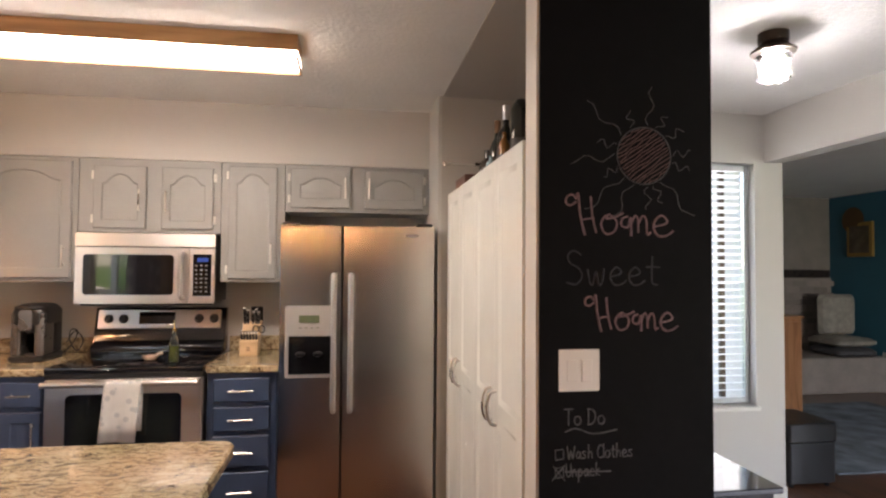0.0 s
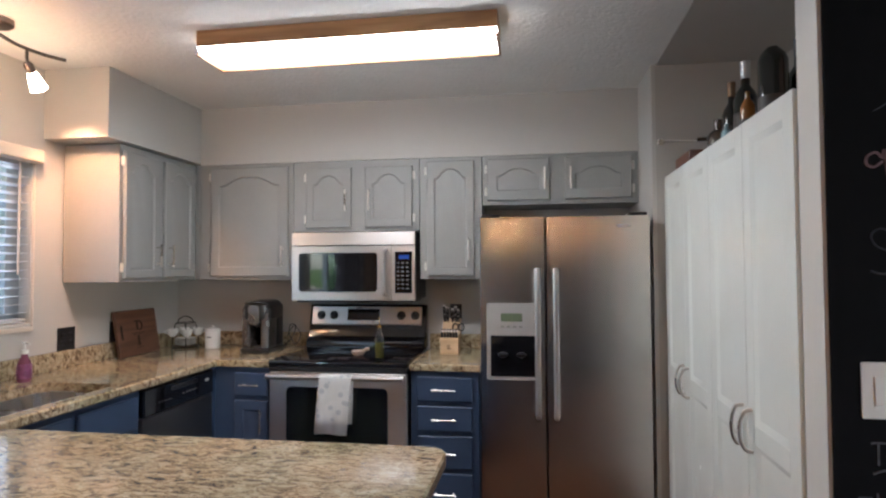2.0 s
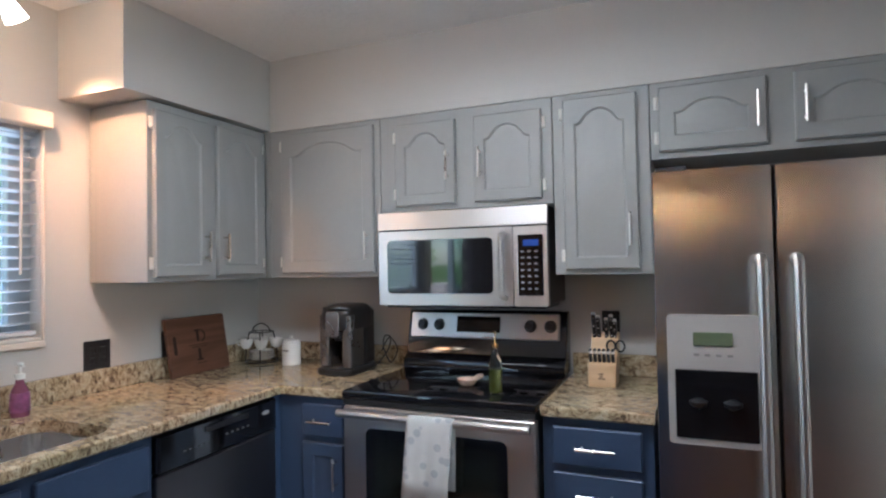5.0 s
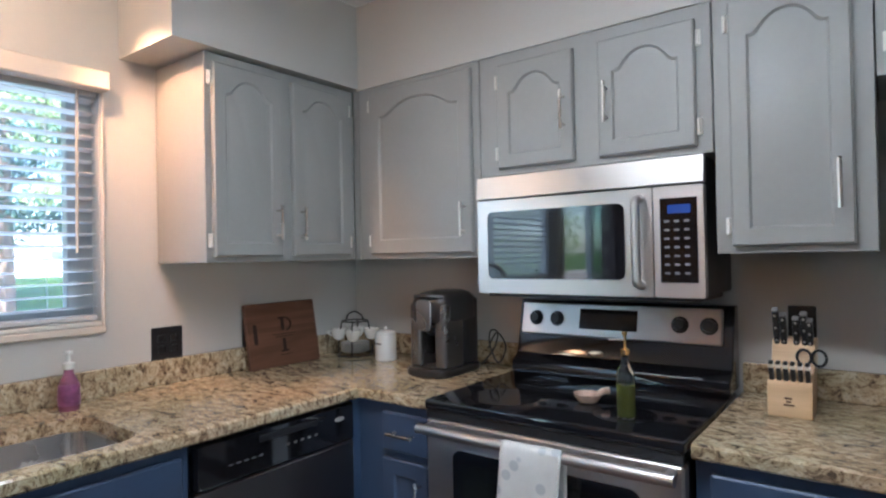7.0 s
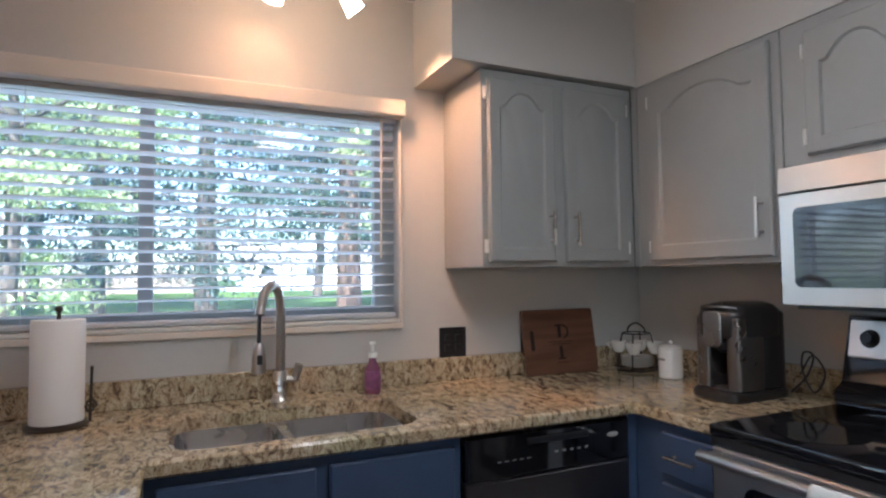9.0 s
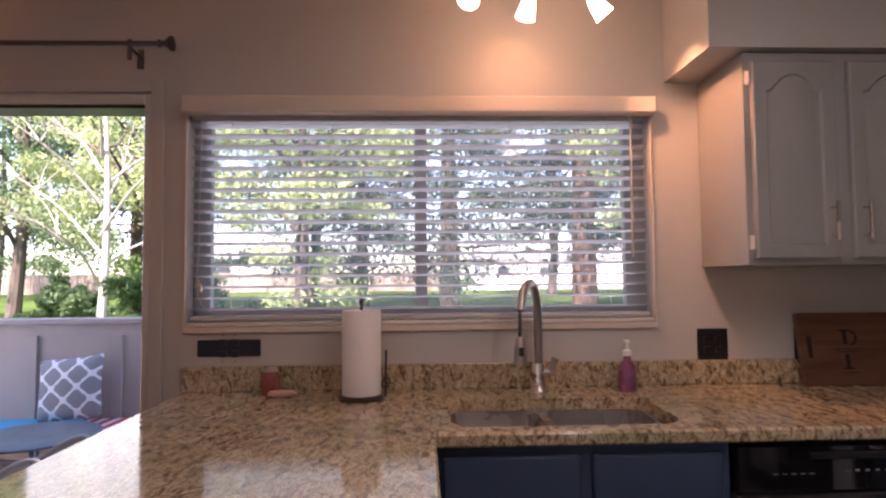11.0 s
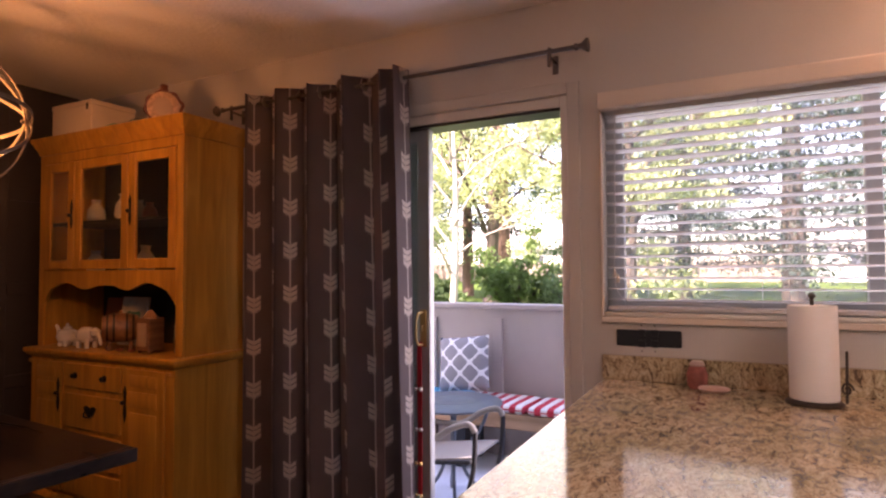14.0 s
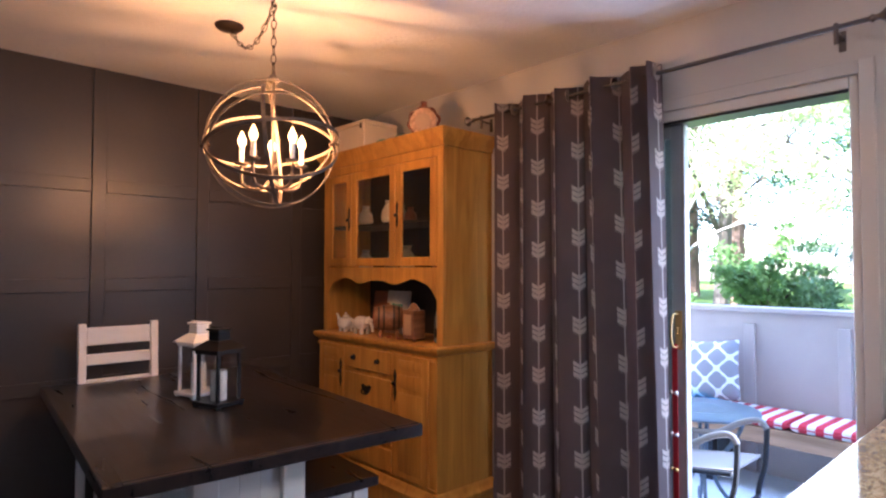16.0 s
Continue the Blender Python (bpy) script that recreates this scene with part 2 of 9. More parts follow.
def loft(rings, bm=None, close=True, cap0=True, cap1=True):
    """Joins rings of equally many points."""
    bm = bm or bmesh.new()
    vr = [[bm.verts.new(p) for p in r] for r in rings]
    n = len(vr[0])
    for a, b in zip(vr, vr[1:]):
        for i in range(n if close else n - 1):
            j = (i + 1) % n
            try:
                bm.faces.new((a[i], a[j], b[j], b[i]))
            except ValueError:
                pass
    if cap0:
        bm.faces.new(list(reversed(vr[0])))
    if cap1:
        bm.faces.new(vr[-1])
    return bm


def fixn(bm):
    bmesh.ops.recalc_face_normals(bm, faces=bm.faces)
    return bm


def lathe(c, prof, seg=24, bm=None, axis="z"):
    """A turned shape round an axis through c: prof is (radius, height) from below."""
    bm = bm or bmesh.new()
    rings = []
    for r, h in prof:
        r = max(r, 1e-4)
        ring = []
        for i in range(seg):
            a = 2 * math.pi * i / seg
            u, v = r * math.cos(a), r * math.sin(a)
            p = {"z": (u, v, h), "y": (u, h, -v), "x": (h, u, v)}[axis]
            ring.append(Vector(c) + Vector(p))
        rings.append(ring)
    loft(rings, bm)
    return fixn(bm)


def tube(pts, r, seg=8, bm=None, closed=False, rad=None):
    bm = bm or bmesh.new()
    pts = [Vector(p) for p in pts]
    n = len(pts)
    rings = []
    up = None
    for i, p in enumerate(pts):
        a = pts[(i - 1) % n] if (closed or i) else p
        b = pts[(i + 1) % n] if (closed or i < n - 1) else p
        t = (b - a).normalized()
        if up is None:
            up = t.orthogonal().normalized()
        up = (up - t * up.dot(t)).normalized()
        s = t.cross(up)
        rr = rad[i] if rad else r
        rings.append([p + (up * math.cos(2 * math.pi * k / seg) + s * math.sin(2 * math.pi * k / seg)) * rr for k in range(seg)])
    if closed:
        rings.append(rings[0])
    loft(rings, bm, cap0=not closed, cap1=not closed)
    if closed:
        bmesh.ops.remove_doubles(bm, verts=bm.verts, dist=1e-5)
    return fixn(bm)


def spline(pts, n=8):
    pts = [Vector(p) for p in pts]
    out = []
    for i in range(len(pts) - 1):
        a, b = pts[max(i - 1, 0)], pts[i]
        c, d = pts[i + 1], pts[min(i + 2, len(pts) - 1)]
        for k in range(n):
            t = k / n
            out.append(0.5 * ((2 * b) + (c - a) * t + (2 * a - 5 * b + 4 * c - d) * t * t + (3 * b - a - 3 * c + d) * t ** 3))
    out.append(pts[-1])
    return out


def prism(outline, a0, a1, axis="y", bm=None, bev=0.0):
    """An outline in the plane across an axis, drawn out from a0 to a1. For y it is (x, z), for x (y, z), for z (x, y)."""
    f = {"y": lambda p, a: (p[0], a, p[1]), "x": lambda p, a: (a, p[0], p[1]), "z": lambda p, a: (p[0], p[1], a)}[axis]
    own = bmesh.new()
    loft([[f(p, a0) for p in outline], [f(p, a1) for p in outline]], own)
    fixn(own)
    if bev:
        es = [e for e in own.edges if len(e.link_faces) == 2 and e.calc_face_angle(0) > 0.6]
        bmesh.ops.bevel(own, geom=es, offset=bev, segments=1, affect="EDGES")
    if bm is None:
        return own
    me = bpy.data.meshes.new("t")
    own.to_mesh(me)
    own.free()
    bm.from_mesh(me)
    bpy.data.meshes.remove(me)
    return bm


def rrect(x0, x1, y0, y1, r, n=5):
    out = []
    for cx, cy, a0 in ((x1 - r, y1 - r, 0), (x0 + r, y1 - r, 90), (x0 + r, y0 + r, 180), (x1 - r, y0 + r, 270)):
        for k in range(n + 1):
            a = radians(a0 + 90 * k / n)
            out.append((cx + r * math.cos(a), cy + r * math.sin(a)))
    return out


def xf(bm, m):
    bmesh.ops.transform(bm, matrix=m, verts=bm.verts)
    return bm


# ---- structure ----
def wall(name, x0, x1, y0, y1, z0, z1, m, label=""):
    return part(name, box(x0, x1, y0, y1, z0, z1), m, None, label, kind="structure", smooth=0)


T = 0.14
part("floor_base", box(2.53, 7.6, YS - T, 8.2, -0.14, -0.012, bm=box(XW - T, 2.53, YS - T, 3.99, -0.14, -0.012)), M_BLKP, kind="structure", smooth=0).name = "floor"
wall("wall_north", XW - T, 1.08, YN, YN + T, 0, ZC + 0.1, M_WALL, "light greige painted kitchen wall")
WY0, WY1, WZ0, WZ1 = 0.882, 2.642, 1.165, 1.975
DY0, DY1, DZ1 = -0.86, 0.745, 2.035
bm = box(XW - T, XW, WY1, YN, 0, ZC + 0.1)
box(XW - T, XW, DY1, WY0, 0, ZC + 0.1, bm=bm)
box(XW - T, XW, WY0, WY1, 0, WZ0, bm=bm)
box(XW - T, XW, WY0, WY1, WZ1, ZC + 0.1, bm=bm)
box(XW - T, XW, DY0, DY1, DZ1, ZC + 0.1, bm=bm)
box(XW - T, XW, YS - T, DY0, 0, ZC + 0.1, bm=bm)
part("wall_west", bm, M_WALL, None, "light greige painted wall with a window and a patio door", kind="structure", smooth=0)
wall("wall_south", XW, 2.66, YS - T, YS, 0, ZC + 0.1, M_DARK, "charcoal painted board and batten accent wall")
part("ceiling", box(2.53, 7.6, YS - T, 8.2, ZC, ZC + 0.1, bm=box(XW - T, 2.53, YS - T, 3.99, ZC, ZC + 0.1)), M_CEIL, None, "white knockdown textured ceiling", kind="structure", smooth=0)
wall("soffit_north", XW, 0.45, 3.525, YN, 2.075, ZC, M_WALL, "painted soffit over the wall cabinets")
wall("soffit_west", XW, -2.20, 2.71, 3.525, 2.080, ZC, M_WALL, "painted soffit over the wall cabinets")
wall("wall_stub", 0.45, 0.47, 3.15, YN, 0, ZC, M_WALL, "painted wall beside the refrigerator")
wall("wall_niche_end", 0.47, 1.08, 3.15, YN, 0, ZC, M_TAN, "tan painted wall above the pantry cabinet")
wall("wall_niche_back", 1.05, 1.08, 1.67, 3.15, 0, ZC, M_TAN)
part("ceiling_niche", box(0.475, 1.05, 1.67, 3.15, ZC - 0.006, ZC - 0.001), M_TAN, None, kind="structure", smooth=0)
wall("wall_column", 0.513, 1.08, 1.562, 1.67, 0, ZC, M_TRIM, "white painted end of a short wall")
wall("wall_chalkboard", 0.522, 1.082, 1.554, 1.561, 0, ZC - 0.001, M_CHALK, "black chalkboard painted wall with chalk writing")
# the storey above, and its eave: unseen, added, they keep sun off the patio
bm = box(XW - T, XW, YS - T, 3.99, ZC + 0.101, 5.3)
box(XW, 7.6, YS - T, YS, ZC + 0.101, 5.3, bm=bm)
box(XW, 2.53, 3.85, 3.99, ZC + 0.101, 5.3, bm=bm)
box(2.53, 2.66, 3.85, 8.06, ZC + 0.101, 5.3, bm=bm)
box(2.66, 7.6, 8.06, 8.2, ZC + 0.101, 5.3, bm=bm)
box(7.46, 7.6, YS, 8.06, ZC + 0.101, 5.3, bm=bm)
part("upper_walls", bm, M_STUCCO, None, kind="structure", smooth=0)
part("roof", box(2.53, 8.1, YS - 0.6, 8.7, 5.301, 5.45, bm=box(XW - 0.6, 2.53, YS - 0.6, 4.4, 5.301, 5.45)), M_STUCCO, None, kind="structure", smooth=0)
# foyer and far room
bm = box(1.08, 1.78, 3.2, 3.32, 0, ZC)
box(2.465, 2.66, 3.2, 3.32, 0, ZC, bm=bm)
box(1.78, 2.465, 3.2, 3.32, 0, 0.61, bm=bm)
box(1.78, 2.465, 3.2, 3.32, 2.12, ZC, bm=bm)
part("wall_foyer", bm, M_WALL, None, "greige painted wall with a tall narrow window", kind="structure", smooth=0)
wall("header_foyer", 2.53, 2.66, -2.3, 3.2, 2.13, ZC, M_WALL, "painted header over a wide opening")
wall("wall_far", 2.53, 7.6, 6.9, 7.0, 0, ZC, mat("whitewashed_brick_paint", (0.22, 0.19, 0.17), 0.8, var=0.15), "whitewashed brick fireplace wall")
wall("wall_living", 6.35, 6.45, YS, 6.9, 0, ZC, M_BLUEWALL, "deep teal painted living room wall")
wall("wall_side_low", 2.53, 2.66, 3.32, 6.9, 0, ZC, M_WALL)
wall("wall_back_low", 2.53, 2.66, YS, -1.2, 0, 2.13, M_WALL)
# unseen wall; its window opening is added for the living room fill lamp
bm = box(2.661, 3.2, YS - T, YS, 0, ZC + 0.1)
box(6.0, 6.35, YS - T, YS, 0, ZC + 0.1, bm=bm)
box(3.2, 6.0, YS - T, YS, 0, 0.6, bm=bm)
box(3.2, 6.0, YS - T, YS, 2.1, ZC + 0.1, bm=bm)
part("wall_living_window", bm, M_WALL, None, kind="structure", smooth=0)


# ---- kitchen cabinets ----
def arch_ring(x0, x1, z0, z1, m, rise, depth, n=16):
    """Outline of a cathedral panel inside a door, m in from its edge."""
    a, b, c, d = x0 + m, x1 - m, z0 + m, z1 - m - rise
    pts = [(a, c), (b, c), (b, d)]
    cx, hw = (a + b) / 2, (b - a) / 2
    for i in range(1, n):
        x = b - (b - a) * i / n
        u = abs(x - cx) / hw
        f = 0 if u > 0.80 else (1 - (u / 0.80) ** 2.3)
        pts.append((x, d + rise * f))
    pts.append((a, d))
    return [(p[0], p[1], depth) for p in pts]


def rect_ring(x0, x1, z0, z1, m, depth, n=16):
    a, b, c, d = x0 + m, x1 - m, z0 + m, z1 - m
    pts = [(a, c), (b, c), (b, d)] + [(b - (b - a) * i / n, d) for i in range(1, n)] + [(a, d)]
    return [(p[0], p[1], depth) for p in pts]


def panel_door(w, h, t=0.019, stile=0.05, rise=0.04, arched=True):
    """A raised panel door: x across, z up, its face towards -y, its corner at the origin."""
    rise = rise if arched else 0
    R = [rect_ring(0, w, 0, h, 0, 0), rect_ring(0, w, 0, h, 0, t - 0.005), rect_ring(0, w, 0, h, 0.005, t),
         arch_ring(0, w, 0, h, stile, rise, t), arch_ring(0, w, 0, h, stile + 0.006, rise, t - 0.007),
         arch_ring(0, w, 0, h, stile + 0.014, rise, t - 0.007), arch_ring(0, w, 0, h, stile + 0.034, rise * 0.9, t - 0.001)]
    bm = loft([[(x, -y, z) for x, z, y in r] for r in R])
    return fixn(bm)


def face_m(x, y, z, facing):
    """Turns the front of a unit built towards -y to face a side."""
    return pose(x, y, z, 0, 0, {"south": 0, "east": 90, "west": -90, "north": 180}[facing])


def bar_pull(parent, m, length, vertical=True, r=0.0052, off=0.032, label="brushed nickel bar pull"):
    d = Vector((0, 0, 1)) if vertical else Vector((1, 0, 0))
    bm = tube([d * -length / 2 + Vector((0, -off, 0)), d * length / 2 + Vector((0, -off, 0))], r, 10)
    for s in (-0.36, 0.36):
        tube([d * length * s, d * length * s + Vector((0, -off, 0))], r * 0.8, 8, bm=bm)
    return part("handle", xf(bm, m), M_NICK, parent, label)


def hinge(parent, m):
    bm = box(-0.008, 0.008, -0.008, 0, -0.024, 0.024, 0.002)
    tube([(0, -0.010, -0.02), (0, -0.010, 0.02)], 0.004, 8, bm=bm)
    return part("hinge", xf(bm, m), M_TRIM, parent)


# wall cabinets on the north wall, front at 3.525
def wall_cabinet(x0, x1, z0, z1, doors, facing, origin, label, depth=0.32, inner=None):
    """doors: (x0, x1, z0, z1, handle side, handle height, hinge heights)."""
    m0 = face_m(*origin, facing)
    base = m0 @ Vector(((x0 + x1) / 2, depth / 2, z0))
    root = thing("wall_cabinet", base, label, "cabinet", "wall cabinets in the kitchen")
    bm = box(x0 + 0.001, x1 - 0.001, 0.0, depth - 0.003, z0, z1, 0.002)
    part("body", xf(bm, m0), M_CAB, root)
    for a, b, c, d, side, hz in doors:
        dm = m0 @ pose(a, -0.001, c)
        rise = min(0.055, (d - c) * 0.17)
        dr = part("door", xf(panel_door(b - a, d - c, rise=rise, stile=0.045 if b - a < 0.32 else 0.055), dm), M_CAB, root)
        if hz:
            hx = b - 0.03 if side > 0 else a + 0.03
            bar_pull(dr, m0 @ pose(hx, -0.02, hz), 0.125)
        hx = a - 0.008 if side > 0 else b + 0.008
        for zz in (c + 0.055, d - 0.055):
            hinge(dr, m0 @ pose(hx, -0.001, zz))
    return root


O = (0, 3.527, 0)
G = "grey painted wall cabinet with closed cathedral panel doors"
wall_cabinet(-2.20, -1.585, 1.358, 2.073, [(-2.125, -1.615, 1.378, 2.05, 1, 1.50)], "south", O, "grey painted wall cabinet with one broad arched door")
wall_cabinet(-1.583, -0.80, 1.645, 2.073, [(-1.50, -1.215, 1.667, 2.03, 1, 1.83), (-1.13, -0.842, 1.667, 2.03, -1, 1.83)], "south", O, "short grey wall cabinet with two arched doors above the microwave")
wall_cabinet(-0.798, -0.43, 1.358, 2.073, [(-0.755, -0.475, 1.378, 2.05, 1, 1.53)], "south", O, "narrow grey wall cabinet with one arched door")
wall_cabinet(-0.428, 0.448, 1.785, 2.073, [(-0.398, -0.04, 1.81, 2.05, 1, 1.93), (0.044, 0.41, 1.81, 2.05, -1, 1.93)], "south", O, "low grey painted wall cabinet with two doors above the refrigerator")
# west wall cabinet: x along y
wall_cabinet(2.835, 3.525, 1.358, 2.073, [(2.858, 3.14, 1.378, 2.04, 1, 1.50), (3.19, 3.485, 1.378, 2.04, -1, 1.50)], "east", (-2.232, 0, 0), "grey corner wall cabinet with two arched doors by the window", depth=0.325)


part("corner_filler", box(-2.2315, -2.2005, 3.5275, 3.56, 1.358, 2.073), M_CAB, None, kind="structure")


def slab(w, h, t=0.019, bev=0.005):
    return box(0, w, -t, 0, 0, h, bev)


def base_unit(x0, x1, fronts, facing, origin, label, depth=0.60, z1=0.872, name="base_cabinet", open_top=False):
    """fronts: (kind, x0, x1, z0, z1)."""
    m0 = face_m(*origin, facing)
    base = m0 @ Vector(((x0 + x1) / 2, depth / 2, 0))
    root = thing(name, base, label, "cabinet", "navy base cabinets in the kitchen")
    part("body", xf(box(x0 + 0.001, x1 - 0.001, 0.0, depth, 0.10, 0.66 if open_top else z1, 0.002), m0), M_BLUE, root)
    if open_top:
        part("apron", xf(box(x0 + 0.001, x1 - 0.001, 0.0, 0.012, 0.661, z1, 0.001), m0), M_BLUE, root)
    part("toe_kick", xf(box(x0 + 0.001, x1 - 0.001, 0.06, depth, 0, 0.099), m0), M_BLKP, root)
    for kind, a, b, c, d in fronts:
        if kind == "drawer":
            f = part("drawer_front", xf(slab(b - a, d - c), m0 @ pose(a, -0.001, c)), M_BLUE, root)
            bar_pull(f, m0 @ pose((a + b) / 2, -0.02, (c + d) / 2), min(0.13, (b - a) * 0.55), False)
        elif kind == "panel":
            part("false_front", xf(slab(b - a, d - c), m0 @ pose(a, -0.001, c)), M_BLUE, root)
        else:
            f = part("door", xf(panel_door(b - a, d - c, arched=False, stile=0.05), m0 @ pose(a, -0.001, c)), M_BLUE, root)
            bar_pull(f, m0 @ pose(b - 0.03 if kind == "doorR" else a + 0.03, -0.02, d - 0.11), 0.125)
    return root


OB = (0, 3.232, 0)
base_unit(-0.795, -0.425, [("drawer", -0.758, -0.462, 0.715, 0.845), ("drawer", -0.758, -0.462, 0.56, 0.69), ("drawer", -0.758, -0.462, 0.365, 0.535), ("drawer", -0.758, -0.462, 0.14, 0.34)], "south", OB, "navy base cabinet with four closed drawers beside the stove")
base_unit(-1.925, -1.587, [("drawer", -1.80, -1.602, 0.715, 0.845), ("doorR", -1.80, -1.602, 0.14, 0.69)], "south", OB, "navy corner base cabinet with one drawer and a door")
base_unit(1.785, 2.595, [("panel", 1.81, 2.18, 0.70, 0.845), ("panel", 2.215, 2.57, 0.70, 0.845), ("doorR", 1.81, 2.18, 0.14, 0.67), ("doorL", 2.215, 2.57, 0.14, 0.67)], "east", (-1.935, 0, 0), "navy painted sink base cabinet with two doors", open_top=True)

# corner filler between the dishwasher and the north run
part("corner_filler", box(-1.985, -1.927, 3.2, 3.25, 0.0, 0.872), M_BLUE, None, kind="structure")
bm = box(XW + 0.002, -1.99, 3.252, YN - 0.002, 0, 0.872)
part("corner_carcass", bm, M_BLUE, None, kind="structure")

# peninsula
def peninsula():
    root = thing("peninsula_cabinet", (-1.45, 1.45, 0), "navy painted peninsula cabinet under a granite top", "cabinet")
    part("body", box(XW + 0.003, -0.60, 1.16, 1.74, 0.10, 0.872, 0.003), M_BLUE, root)
    part("toe_kick", box(XW + 0.003, -0.64, 1.22, 1.68, 0, 0.099), M_BLKP, root)
    for i in range(3):
        a = -1.86 + i * 0.42
        f = part("door", xf(panel_door(0.38, 0.70, arched=False), pose(a + 0.38, 1.741, 0.14, 0, 0, 180)), M_BLUE, root)
        bar_pull(f, pose(a + 0.04, 1.76, 0.73, 0, 0, 180), 0.125)
    for i in range(4):
        a = -2.45 + i * 0.45
        part("panel", xf(panel_door(0.40, 0.70, arched=False), pose(a, 1.159, 0.14)), M_BLUE, root)


peninsula()


def worktop():
    """One granite top: the peninsula, the sink run with its cut-out, and the corner."""
    z0, z1 = 0.876, 0.914
    root = thing("countertop", (-1.5, 1.8, z0), "polished beige and brown speckled granite countertop", "countertop", kind="structure")
    bm = bmesh.new()
    # peninsula with rounded free end
    pen = [(XW + 0.002, 0.872)] + [(p[0], p[1]) for p in rrect(-1.0, -0.375, 0.872, 1.79, 0.06, 6)[18:]] + [(-0.375, 1.1)] + [(p[0], p[1]) for p in rrect(-1.0, -0.375, 0.872, 1.79, 0.06, 6)[:7]] + [(XW + 0.002, 1.79)]
    prism(pen, z0, z1, "z", bm, bev=0.006)
    prism([(1.783, z1), (1.7899, z1), (1.7899, z1 - 0.007)], XW + 0.002, -1.90, "x", bm)
    part("peninsula_slab", bm, M_GRAN, root)
    bm = bmesh.new()
    xa, xb, ya, yb, xe = -2.325, -1.962, 1.838, 2.497, -1.896
    box(XW + 0.002, xa, 1.79, 3.198, z0, z1, bm=bm)
    box(xa, xb, 1.79, ya, z0, z1, bm=bm)
    box(xa, xb, yb, 3.198, z0, z1, bm=bm)
    prism([(xb, z0), (xe - 0.006, z0), (xe, z0 + 0.006), (xe, z1 - 0.006), (xe - 0.006, z1), (xb, z1)], 1.79, 3.198, "y", bm)
    # corner fillets of the cut-out
    for cx, cy, sx, sy in ((xa, ya, 1, 1), (xb, ya, -1, 1), (xa, yb, 1, -1), (xb, yb, -1, -1)):
        r = 0.075
        pts = [(cx, cy)] + [(cx + sx * (r - r * math.sin(a)), cy + sy * (r - r * math.cos(a))) for a in [radians(k * 15) for k in range(7)]]
        prism(pts, z0, z1, "z", bm)
    prism([(3.2, z0 + 0.006), (3.206, z0), (YN - 0.002, z0), (YN - 0.002, z1), (3.206, z1), (3.2, z1 - 0.006)], XW + 0.002, -1.584, "x", bm)
    part("sink_run_slab", bm, M_GRAN, root)
    bm = prism([(3.2, z0 + 0.006), (3.206, z0), (YN - 0.002, z0), (YN - 0.002, z1), (3.206, z1), (3.2, z1 - 0.006)], -0.795, -0.42, "x")
    part("end_slab", bm, M_GRAN, root)
    bs = box(XW + 0.002, XW + 0.024, 0.872, YN - 0.025, z1 + 0.001, 1.006, 0.002)
    part("backsplash", bs, M_GRAN, root)
    part("backsplash", box(XW + 0.026, -1.584, YN - 0.024, YN - 0.002, z1 + 0.001, 1.006, 0.002), M_GRAN, root)
    part("backsplash", box(-0.795, -0.42, YN - 0.024, YN - 0.002, z1 + 0.001, 1.006, 0.002), M_GRAN, root)


worktop()


